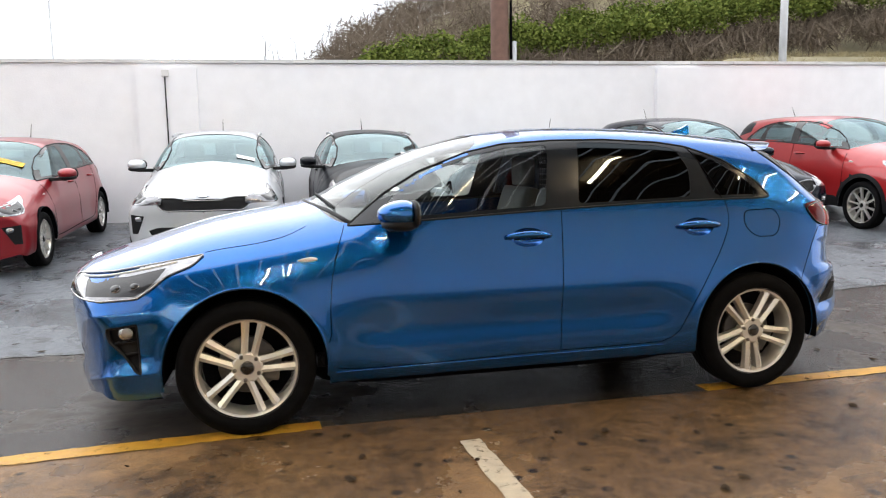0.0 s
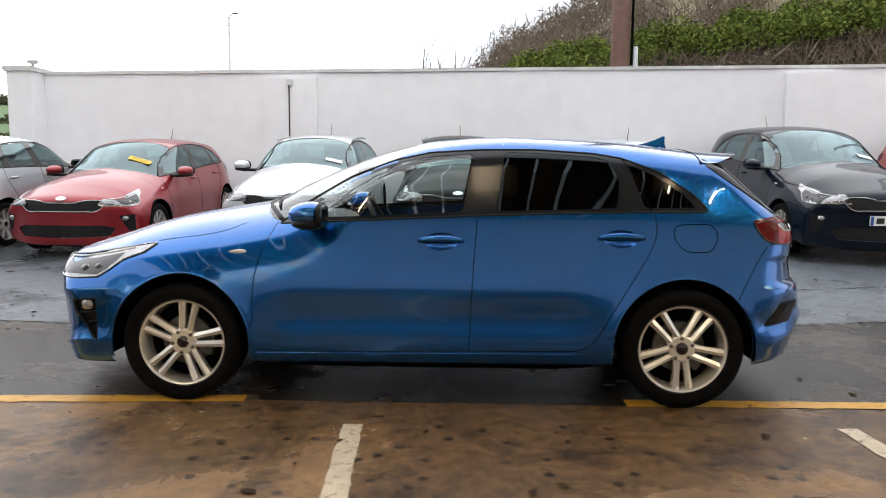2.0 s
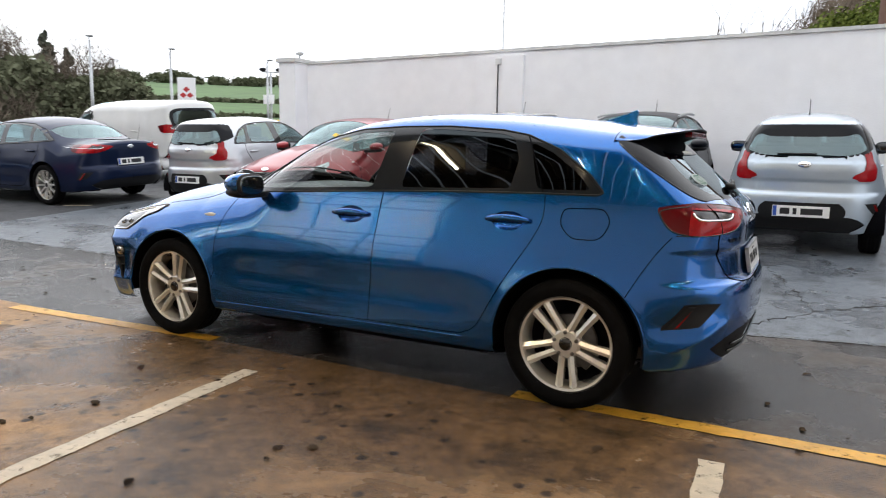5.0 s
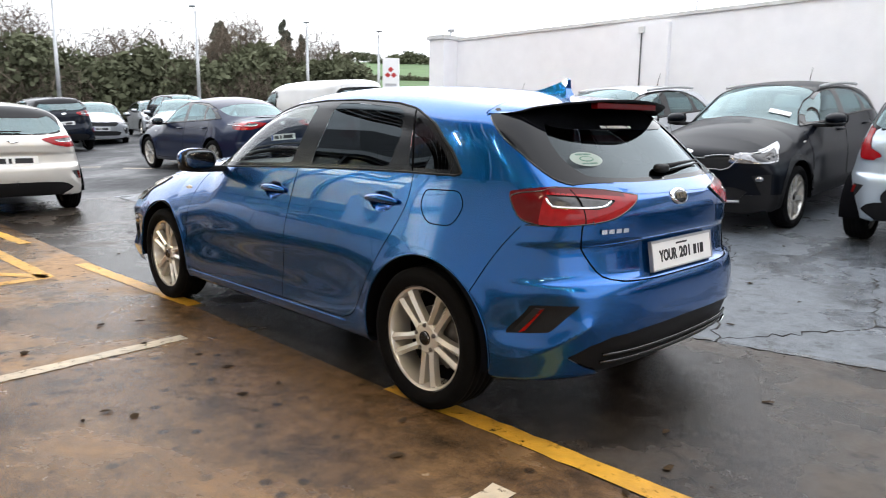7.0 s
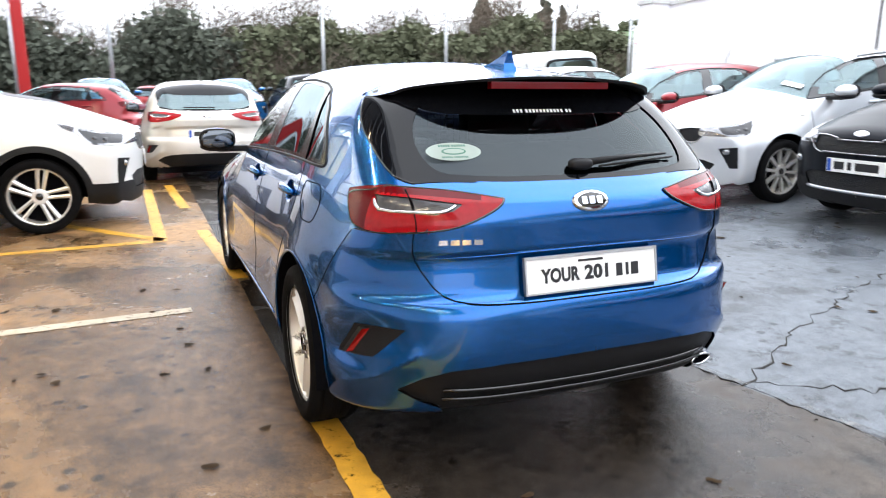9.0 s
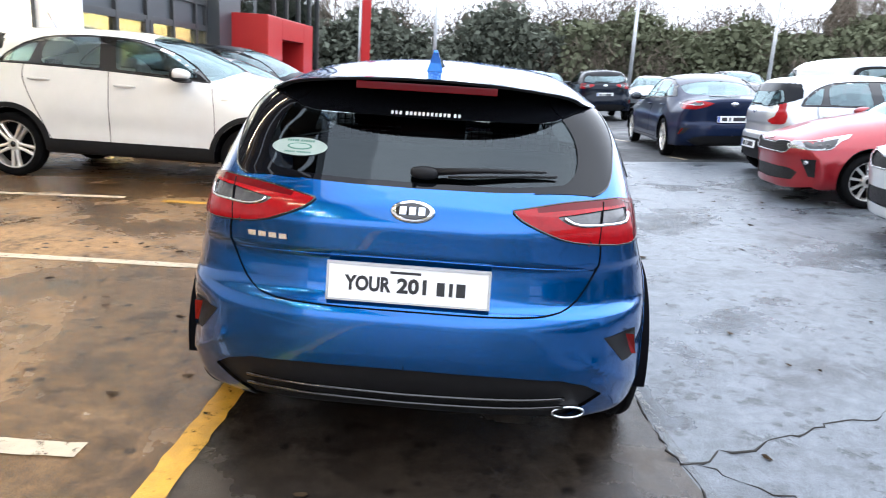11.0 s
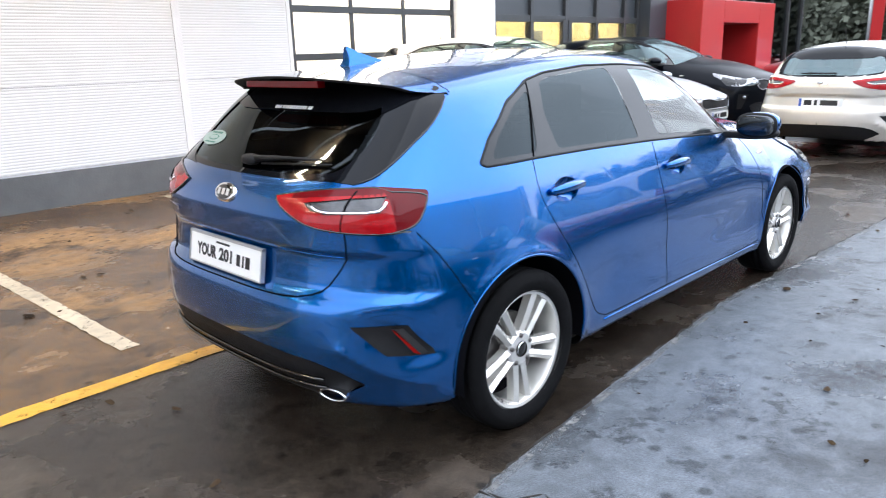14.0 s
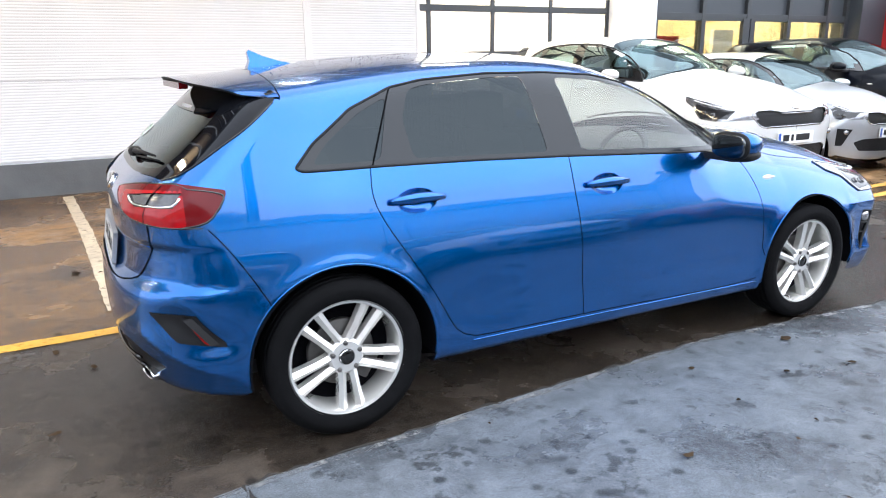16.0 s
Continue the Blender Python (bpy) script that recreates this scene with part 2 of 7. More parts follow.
def tube_mesh(points, radius, sides=6, closed=False, flat=1.0):
    """Vertices and faces of a tube along points (radius may be a list)."""
    pts = [Vector(p) for p in points]
    n = len(pts)
    radii = radius if hasattr(radius, "__len__") else [radius] * n
    verts, faces = [], []
    up = Vector((0, 0, 1))
    last = None
    for i, p in enumerate(pts):
        if closed:
            d = pts[(i + 1) % n] - pts[i - 1]
        else:
            d = pts[min(i + 1, n - 1)] - pts[max(i - 1, 0)]
        d = d.normalized() if d.length > 1e-9 else Vector((1, 0, 0))
        side = last if last is not None else d.cross(up if abs(d.z) < 0.9 else Vector((1, 0, 0)))
        side = (side - d * side.dot(d))
        side = side.normalized() if side.length > 1e-6 else d.orthogonal().normalized()
        last = side
        other = d.cross(side)
        for k in range(sides):
            a = 2 * math.pi * k / sides
            verts.append(p + side * math.cos(a) * radii[i] + other * math.sin(a) * radii[i] * flat)
    for i in range(n if closed else n - 1):
        j = (i + 1) % n
        for k in range(sides):
            k2 = (k + 1) % sides
            faces.append((i * sides + k, i * sides + k2, j * sides + k2, j * sides + k))
    if not closed:
        faces.append(tuple(range(sides))[::-1])
        faces.append(tuple((n - 1) * sides + k for k in range(sides)))
    return verts, faces


def tube(name, points, radius, material, parent=None, sides=6, closed=False, label=""):
    v, f = tube_mesh(points, radius, sides, closed)
    return link_mesh(name, v, f, material, parent, label)


def lathe(profile, segs=48, axis='y'):
    """Vertices and faces of a profile [(radius, along), ...] turned round an axis."""
    verts, faces = [], []
    n = len(profile)
    for k in range(segs):
        a = 2 * math.pi * k / segs
        for r, h in profile:
            if axis == 'y':
                verts.append((r * math.cos(a), h, r * math.sin(a)))
            else:
                verts.append((r * math.cos(a), r * math.sin(a), h))
    for k in range(segs):
        k2 = (k + 1) % segs
        for i in range(n - 1):
            faces.append((k * n + i, k * n + i + 1, k2 * n + i + 1, k2 * n + i))
    return verts, faces


def curve_fn(points, steps=24):
    """A smooth function through (x, y) points, x rising."""
    p = np.array(sorted(points), float)
    x, y = p[:, 0], p[:, 1]
    h = np.diff(x)
    d = np.diff(y) / h
    m = np.zeros(len(x))
    m[0], m[-1] = d[0], d[-1]
    for i in range(1, len(x) - 1):
        m[i] = 0 if d[i - 1] * d[i] <= 0 else 3 * (h[i - 1] + h[i]) / ((2 * h[i] + h[i - 1]) / d[i - 1] + (h[i] + 2 * h[i - 1]) / d[i])
    xs, ys = [], []
    for i in range(len(x) - 1):
        s = np.linspace(0, 1, steps, endpoint=False)
        xs.append(x[i] + s * h[i])
        ys.append((2 * s**3 - 3 * s**2 + 1) * y[i] + (s**3 - 2 * s**2 + s) * h[i] * m[i]
                  + (-2 * s**3 + 3 * s**2) * y[i + 1] + (s**3 - s**2) * h[i] * m[i + 1])
    xs, ys = np.append(np.concatenate(xs), x[-1]), np.append(np.concatenate(ys), y[-1])
    return lambda q: np.interp(q, xs, ys)


def rounded(poly, r=0.03, steps=4):
    """The polygon with its corners rounded."""
    out = []
    n = len(poly)
    for i in range(n):
        a, b, c = (np.array(poly[(i + k) % n], float) for k in (-1, 0, 1))
        la, lc = np.linalg.norm(a - b), np.linalg.norm(c - b)
        k = min(r, la * 0.45, lc * 0.45)
        p, q = b + (a - b) / la * k, b + (c - b) / lc * k
        for s in np.linspace(0, 1, steps + 1):
            out.append(tuple((1 - s)**2 * p + 2 * s * (1 - s) * b + s**2 * q))
    return out


def inside(u, v, poly):
    """Which of the points (u, v) lie in the polygon."""
    res = np.zeros(len(u), bool)
    n = len(poly)
    for i in range(n):
        (x1, y1), (x2, y2) = poly[i], poly[(i + 1) % n]
        if y1 == y2:
            continue
        hit = ((y1 > v) != (y2 > v)) & (u < (x2 - x1) * (v - y1) / (y2 - y1) + x1)
        res ^= hit
    return res


def nearest_on(u, v, poly, closed=True):
    """For points (u, v) the nearest place on the polygon's outline, and how far it is."""
    best = np.full(len(u), 1e9)
    bu, bv = u.copy(), v.copy()
    n = len(poly)
    for i in range(n if closed else n - 1):
        (x1, y1), (x2, y2) = poly[i], poly[(i + 1) % n]
        dx, dy = x2 - x1, y2 - y1
        s = np.clip(((u - x1) * dx + (v - y1) * dy) / (dx * dx + dy * dy + 1e-12), 0, 1)
        qu, qv = x1 + s * dx, y1 + s * dy
        d = np.hypot(u - qu, v - qv)
        near = d < best
        best[near], bu[near], bv[near] = d[near], qu[near], qv[near]
    return bu, bv, best


def densify(line, step=0.03, closed=False):
    pts = [np.array(p, float) for p in line]
    if closed:
        pts.append(pts[0])
    out = []
    for a, b in zip(pts[:-1], pts[1:]):
        k = max(1, int(np.linalg.norm(b - a) / step))
        out += [tuple(a + (b - a) * i / k) for i in range(k)]
    if not closed:
        out.append(tuple(pts[-1]))
    return out


def smooth_line(points, step=0.03):
    """A Catmull-Rom line through 2D points."""
    p = [np.array(q, float) for q in points]
    p = [2 * p[0] - p[1]] + p + [2 * p[-1] - p[-2]]
    out = []
    for i in range(1, len(p) - 2):
        k = max(2, int(np.linalg.norm(p[i + 1] - p[i]) / step))
        for s in np.arange(k) / k:
            out.append(tuple(0.5 * (2 * p[i] + (p[i + 1] - p[i - 1]) * s + (2 * p[i - 1] - 5 * p[i] + 4 * p[i + 1] - p[i + 2]) * s**2
                                    + (3 * p[i] - p[i - 1] - 3 * p[i + 1] + p[i + 2]) * s**3)))
    out.append(tuple(p[-2]))
    return out


# ---------------------------------------------------------------- cars
# A car points to -x, stands on z = 0 and has its origin midway between the axles.
HATCH = dict(
    top=[(-2.30, 0.73), (-2.10, 0.795), (-1.97, 0.835), (-1.85, 0.872), (-1.69, 0.922), (-1.52, 0.966), (-1.35, 0.997), (-1.15, 1.027),
         (-1.02, 1.05), (-0.80, 1.155), (-0.55, 1.265), (-0.30, 1.355), (-0.05, 1.412), (0.27, 1.441), (0.45, 1.446), (0.81, 1.437),
         (1.16, 1.413), (1.45, 1.382), (1.62, 1.36), (1.9, 1.32), (2.2, 1.27)],
    rear=[(0.10, 1.97), (0.22, 2.03), (0.34, 2.080), (0.40, 2.098), (0.48, 2.105), (0.58, 2.10), (0.63, 2.085), (0.655, 2.050), (0.70, 2.040),
          (0.775, 2.032), (0.80, 2.045), (0.88, 2.045), (0.95, 2.025), (0.99, 1.985), (1.03, 1.935), (1.10, 1.85), (1.20, 1.735), (1.30, 1.62), (1.40, 1.50), (1.6, 1.27)],
    front=[(0.10, -2.10), (0.17, -2.15), (0.28, -2.175), (0.45, -2.185), (0.60, -2.20), (0.70, -2.19), (0.77, -2.155), (0.83, -2.07), (1.0, -1.7), (1.6, -0.5)],
    width=[(-2.4, 0.80), (-1.95, 0.855), (-1.6, 0.885), (-1.325, 0.90), (-0.9, 0.889), (0.0, 0.886), (0.8, 0.889), (1.325, 0.905), (1.55, 0.878), (1.75, 0.838), (2.1, 0.775), (2.4, 0.73)],
    inset=[(0.10, -0.10), (0.18, -0.055), (0.235, -0.022), (0.29, -0.008), (0.40, -0.001), (0.50, -0.003), (0.60, -0.010), (0.69, -0.024), (0.75, -0.037), (0.81, -0.053), (0.87, -0.069),
           (0.93, -0.085), (0.99, -0.104), (1.05, -0.128), (1.15, -0.170), (1.25, -0.216), (1.35, -0.266), (1.50, -0.346)],
    bottom=[(-2.3, 0.17), (-2.0, 0.165), (-1.6, 0.20), (-1.0, 0.205), (1.0, 0.215), (1.6, 0.22), (1.9, 0.235), (2.2, 0.26)],
    axles=(-1.325, 1.325), tyre=0.316, arch=0.372,
    dlo=[(-0.835, 0.945), (-0.60, 0.962), (-0.18, 0.983), (0.26, 1.003), (0.70, 1.018), (1.13, 1.028), (1.43, 1.030), (1.455, 1.042),
         (1.378, 1.125), (1.21, 1.240), (1.02, 1.312), (0.87, 1.337), (0.56, 1.356), (0.26, 1.354), (-0.01, 1.338), (-0.20, 1.298), (-0.45, 1.205), (-0.64, 1.095)],
    front_pane=[(-0.70, 0.982), (-0.18, 1.005), (0.165, 1.022), (0.225, 1.332), (0.0, 1.316), (-0.19, 1.275), (-0.43, 1.185), (-0.60, 1.085)],
    rear_pane=[(0.345, 1.026), (0.70, 1.037), (0.982, 1.045), (1.002, 1.195), (0.950, 1.300), (0.86, 1.319), (0.56, 1.338), (0.395, 1.341)],
    quarter_pane=[(1.125, 1.048), (1.395, 1.051), (1.325, 1.126), (1.18, 1.224), (1.050, 1.278)],
    screen=[(-0.98, 0.0), (-0.97, 0.35), (-0.83, 0.66), (-0.42, 0.60), (-0.16, 0.545), (-0.10, 0.3), (-0.09, 0.0)],
    rear_glass=[(0.0, 1.010), (0.30, 1.014), (0.52, 1.030), (0.66, 1.068), (0.705, 1.12), (0.725, 1.22), (0.66, 1.31), (0.50, 1.34), (0.0, 1.345)],
    rear_pane_big=[(0.0, 1.026), (0.30, 1.030), (0.50, 1.046), (0.625, 1.085), (0.63, 1.11), (0.575, 1.205), (0.535, 1.243), (0.48, 1.248), (0.40, 1.228), (0.0, 1.222)],
)


def stretch(spec, wheelbase, front_over, rear_over, height, width, lift=0.0, tyre=0.316, nose=1.0):
    """Another car's spec: the hatchback's, scaled to other measures."""
    def fx(x):
        xs = (-2.205, -1.325, 1.325, 2.105)
        ys = (-wheelbase / 2 - front_over, -wheelbase / 2, wheelbase / 2, wheelbase / 2 + rear_over)
        if x < xs[0]:
            return ys[0] + (x - xs[0])
        if x > xs[3]:
            return ys[3] + (x - xs[3])
        return float(np.interp(x, xs, ys))

    def fz(z):
        return float(np.interp(z, (0.0, 0.2, 1.0, 1.446, 2.0), (0.0, 0.2 + lift, 1.0 * nose * (height / 1.446), height, height + 0.5)))
    w = width / 1.80
    out = dict(spec)
    for k in ("top", "bottom"):
        out[k] = [(fx(a), fz(b)) for a, b in spec[k]]
    for k in ("rear", "front"):
        out[k] = [(fz(a), fx(b)) for a, b in spec[k]]
    out["width"] = [(fx(a), b * w) for a, b in spec["width"]]
    out["inset"] = [(fz(a), b) for a, b in spec["inset"]]
    for k in ("dlo", "front_pane", "rear_pane", "quarter_pane"):
        out[k] = [(fx(a), fz(b)) for a, b in spec[k]]
    out["screen"] = [(fx(a), b * w) for a, b in spec["screen"]]
    for k in ("rear_glass", "rear_pane_big"):
        out[k] = [(a * w, fz(b)) for a, b in spec[k]]
    out["axles"] = (-wheelbase / 2, wheelbase / 2)
    out["tyre"], out["arch"] = tyre, tyre + 0.056
    out["fx"], out["fz"], out["w"] = fx, fz, w
    return out


HATCH["fx"], HATCH["fz"], HATCH["w"] = (lambda x: x), (lambda z: z), 1.0


def smax(a, b, k):
    h = np.maximum(k - np.abs(a - b), 0) / k
    return np.maximum(a, b) + h * h * k * 0.25


def softened(fn, reach):
    """The function averaged over a reach to both sides."""
    steps = np.linspace(-reach, reach, 7)
    weights = np.array([0.05, 0.12, 0.20, 0.26, 0.20, 0.12, 0.05])
    return lambda q: sum(w * fn(np.asarray(q, float) + d) for d, w in zip(steps, weights))


class Shell:
    """The skin of a car's body: where a rounded solid ends, met from an inner spine."""

    def __init__(self, spec, cell, boxy=0.0):
        self.s, self.cell, self.boxy = spec, cell, boxy
        self.top, self.rear, self.front = curve_fn(spec["top"]), curve_fn(spec["rear"]), curve_fn(spec["front"])
        self.width, self.inset, self.bottom = softened(curve_fn(spec["width"]), 0.10), softened(curve_fn(spec["inset"]), 0.035), curve_fn(spec["bottom"])
        self.x0 = min(b for _, b in spec["front"])
        self.x1 = max(b for _, b in spec["rear"])
        self.W = max(b for _, b in spec["width"])
        self.make()

    def f(self, P):
        x, y, z = P[:, 0], np.abs(P[:, 1]), P[:, 2]
        q = y / (0.62 * self.s["w"])
        shift = (0.17 - 0.12 * self.boxy) * q**2 * np.clip(-(x - 0.3) / 0.9, -0.35, 1.0) * np.clip((x + 1.75) / 0.6, 0.15, 1.0)
        top = self.top(x - shift) - 0.055 * q**2 - 0.02 * q**6
        fx, fz = self.s["fx"], self.s["fz"]
        ax0, ax1 = self.s["axles"]
        # a scooped lower door between the wheels, flared arches, a haunch over the rear wheel
        door = np.clip((x - ax0 - 0.30) / 0.35, 0, 1) * np.clip((ax1 - 0.30 - x) / 0.35, 0, 1)
        door = door * door * (3 - 2 * door)
        scoop = 0.016 * door * np.exp(-((z - fz(0.47)) / 0.13)**2)
        w = self.width(x) + self.inset(z) - scoop
        for ax in (ax0, ax1):
            r = np.hypot(x - ax, z - self.s["tyre"])
            w = w + 0.006 * np.exp(-((r - self.s["arch"] - 0.005) / 0.035)**2) * np.clip((0.85 - z) / 0.2, 0, 1)
        plan_f = 0.105 * (y / (0.60 * self.s["w"]))**2.6 * (1 - 0.45 * self.boxy)
        plan_r = 0.19 * (y / (0.75 * self.s["w"]))**4 * (1 - 0.5 * self.boxy)
        g = smax(y - w, z - top, 0.10 - 0.04 * self.boxy)
        g = smax(g, (x - (self.rear(z) - plan_r)) * 0.85, 0.07)
        g = smax(g, ((self.front(z) + plan_f) - x) * 0.85, 0.05)
        if self.s["w"] == 1.0:
            # hollows round the rear reflectors and front fog lamps, with a raised fin below each
            back, ahead = np.clip((x - 1.66) / 0.10, 0, 1), np.clip((-1.62 - x) / 0.10, 0, 1)
            for at, (y0, z0), (y1, z1), deep, wide in ((back, (0.74, 0.530), (0.80, 0.450), 0.022, 0.050), (back, (0.63, 0.470), (0.82, 0.335), -0.014, 0.034),
                                                       (ahead, (0.83, 0.50), (0.85, 0.41), 0.014, 0.060), (ahead, (0.70, 0.275), (0.87, 0.325), -0.016, 0.034),
                                                       (ahead, (0.76, 0.572), (0.89, 0.612), -0.008, 0.028)):
                s = np.clip(((y - y0) * (y1 - y0) + (z - z0) * (z1 - z0)) / ((y1 - y0)**2 + (z1 - z0)**2), 0, 1)
                d = np.hypot(y - y0 - s * (y1 - y0), z - z0 - s * (z1 - z0))
                g = g + deep * at * (np.exp(-(d / wide)**2) if deep > 0 else np.exp(-d / wide))
        return smax(g, self.bottom(x) - z, 0.03)

    def solve_ray(self, S, T):
        """Along S -> T, and past it, where the skin is met."""
        lo, hi = np.zeros(len(S)), np.full(len(S), 1.7)
        for _ in range(26):
            mid = (lo + hi) / 2
            out = self.f(S + (T - S) * mid[:, None]) > 0
            hi, lo = np.where(out, mid, hi), np.where(out, lo, mid)
        return S + (T - S) * ((lo + hi) / 2)[:, None]

    def solve_axis(self, P, axis, sign, span=0.12):
        """Moves the points P along an axis onto the skin."""
        D = np.zeros_like(P)
        D[:, axis] = sign
        lo, hi = np.full(len(P), -span), np.full(len(P), span)
        for _ in range(22):
            mid = (lo + hi) / 2
            out = self.f(P + D * mid[:, None]) > 0
            hi, lo = np.where(out, mid, hi), np.where(out, lo, mid)
        return P + D * ((lo + hi) / 2)[:, None]

    def normal(self, P):
        e = 5e-3
        g = np.stack([self.f(P + e * np.eye(3)[i]) - self.f(P - e * np.eye(3)[i]) for i in range(3)], 1)
        return g / (np.linalg.norm(g, axis=1, keepdims=True) + 1e-9)

    def make(self):
        c = self.cell
        nx, ny, nz = int((self.x1 - self.x0) / c), int(self.W / c), int(1.15 / c)
        X, Q, Sz = np.linspace(self.x0, self.x1, nx + 1), np.linspace(0, 1, ny + 1), np.linspace(0, 1, nz + 1)
        zt, zb = lambda x: np.minimum(self.top(x), 1.0 * self.top(x)), 0.15
        grids = []
        a, b = np.meshgrid(X, Sz, indexing="ij")
        grids.append(np.stack([a, np.full_like(a, -self.W), zb + b * (zt(a) - zb)], -1))
        a, b = np.meshgrid(X, Q, indexing="ij")
        grids.append(np.stack([a, -self.W * b, zt(a)], -1))
        for x in (self.x0, self.x1):
            a, b = np.meshgrid(Q, Sz, indexing="ij")
            t = zt(np.full_like(a, x))
            grids.append(np.stack([np.full_like(a, x), -self.W * a, zb + b * (t - zb)], -1))
        T = np.concatenate([g.reshape(-1, 3) for g in grids])
        quads, base = [], 0
        for g in grids:
            n, m = g.shape[:2]
            i = base + np.arange(n * m).reshape(n, m)
            quads.append(np.stack([i[:-1, :-1], i[1:, :-1], i[1:, 1:], i[:-1, 1:]], -1).reshape(-1, 4))
            base += n * m
        quads = np.concatenate(quads)
        _, first, back = np.unique(T.round(5), axis=0, return_index=True, return_inverse=True)
        back = back.reshape(-1)
        T, quads = T[first], back[quads]
        zlo, zhi = self.s["fz"](0.42), self.s["fz"](0.66)
        S = np.stack([np.clip(T[:, 0], self.x0 + 0.75, self.x1 - 0.75), np.clip(T[:, 1], -0.45, 0), np.clip(T[:, 2], zlo, zhi)], 1)
        self.P, self.quads = self.solve_ray(S, T), quads
        self.fixed = np.zeros(len(T), bool)
        self.cuts = []

    def snap(self, line, plane, closed=True, keep=None):
        """Draws the nearest vertices onto a line given in the side (x, z), rear (y, z) or top (x, y) view."""
        i, j, k = {"side": (0, 2, 1), "end": (1, 2, 0), "top": (0, 1, 2)}[plane]
        P = self.P
        u, v = (np.abs(P[:, a]) if a == 1 else P[:, a] for a in (i, j))
        nu, nv, d = nearest_on(u, v, line, closed)
        N = self.normal(P)
        ok = (d < self.cell * 0.62) & (np.abs(N[:, k]) > 0.35) & ~self.fixed
        if keep is not None:
            ok &= keep(P)
        Q = P[ok].copy()
        Q[:, i] = -nu[ok] if i == 1 else nu[ok]
        Q[:, j] = -nv[ok] if j == 1 else nv[ok]
        s = np.sign(N[ok, k])
        out = np.empty_like(Q)
        for sg in (-1, 1):
            sel = s == sg
            if sel.any():
                out[sel] = self.solve_axis(Q[sel], k, sg)
        self.P[ok] = out
        self.fixed |= ok

    def split(self):
        """Halves the quads that a line crosses from corner to corner."""
        q, fx = self.quads, self.fixed
        f = fx[q]
        a = f[:, 0] & f[:, 2] & ~f[:, 1] & ~f[:, 3]
        b = f[:, 1] & f[:, 3] & ~f[:, 0] & ~f[:, 2]
        tris = [q[a][:, [0, 1, 2]], q[a][:, [0, 2, 3]], q[b][:, [1, 2, 3]], q[b][:, [1, 3, 0]]]
        self.tris = np.concatenate(tris)
        self.quads = q[~a & ~b]
        for arr in (self.quads, self.tris):
            p = self.P[arr]
            g = np.cross(p[:, 1] - p[:, 0], p[:, 2] - p[:, 0]) + np.cross(p[:, 2] - p[:, 0], p[:, -1] - p[:, 0])
            bad = (g * self.normal(p.mean(1))).sum(1) < 0
            arr[bad] = arr[bad][:, ::-1]
        self.faces = [tuple(r) for r in self.quads] + [tuple(r) for r in self.tris]
        self.C = np.concatenate([self.P[self.quads].mean(1), self.P[self.tris].mean(1)])
        self.N = self.normal(self.C)
        self.VN = self.normal(self.P)

    def piece(self, name, mask, material, parent, side=0, offset=0.0, label=""):
        """The faces under mask as a mesh: side -1 or 1 for one half, 0 for both halves in one."""
        idx = np.nonzero(mask)[0]
        if len(idx) == 0:
            return None
        faces = [self.faces[i] for i in idx]
        used = np.unique(np.concatenate([np.array(f) for f in faces]))
        remap = {int(u): n for n, u in enumerate(used)}
        V, N = self.P[used] + offset * self.VN[used], self.VN[used]
        verts, norms, out = [], [], []
        for sg in ((-1, 1) if side == 0 else (side,)):
            base = len(verts)
            flip = np.array([1, -sg, 1])
            verts += list(V * flip)
            norms += list(N * flip)
            for f in faces:
                g = [base + remap[int(v)] for v in f]
                out.append(g if sg == -1 else g[::-1])
        me = bpy.data.meshes.new(name)
        me.from_pydata([tuple(v) for v in verts], [], out)
        me.materials.append(material)
        me.polygons.foreach_set("use_smooth", [True] * len(me.polygons))
        me.update()
        me.normals_split_custom_set_from_vertices([tuple(v) for v in norms])
        ob = new(name, me)
        ob.parent = parent
        if label:
            tagged(ob, label)
        return ob

    def on_skin(self, line, plane, side=-1, lift=0.0):
        """Points of a line drawn in a view, laid onto the skin."""
        i, j, k = {"side": (0, 2, 1), "rear": (1, 2, 0), "nose": (1, 2, 0), "top": (0, 1, 2)}[plane]
        P = np.zeros((len(line), 3))
        P[:, i], P[:, j] = [p[0] for p in line], [p[1] for p in line]
        if plane == "side":
            P[:, 1] = -0.3
            out = self.solve_axis(P, 1, -1, 0.75)
        elif plane == "rear":
            P[:, 0] = self.x1 - 0.6
            out = self.solve_axis(P, 0, 1, 0.75)
        elif plane == "nose":
            P[:, 0] = self.x0 + 0.6
            out = self.solve_axis(P, 0, -1, 0.75)
        else:
            P[:, 2] = self.s["fz"](0.8)
            out = self.solve_axis(P, 2, 1, 0.75)
        out = out + lift * self.normal(out)
        if plane == "side" and side == 1:
            out[:, 1] *= -1
        return out


def empty(name, label, category, group="", m=None):
    ob = new(name)
    ob.empty_display_size = 0.2
    tagged(ob, label, category, group)
    if m is not None:
        ob.matrix_world = m
    return ob


def circle(cx, cz, r, n=64):
    return [(cx + r * math.cos(2 * math.pi * k / n), cz + r * math.sin(2 * math.pi * k / n)) for k in range(n)]


def scaled(poly, fx, fz):
    return [(fx(a), fz(b)) for a, b in poly]


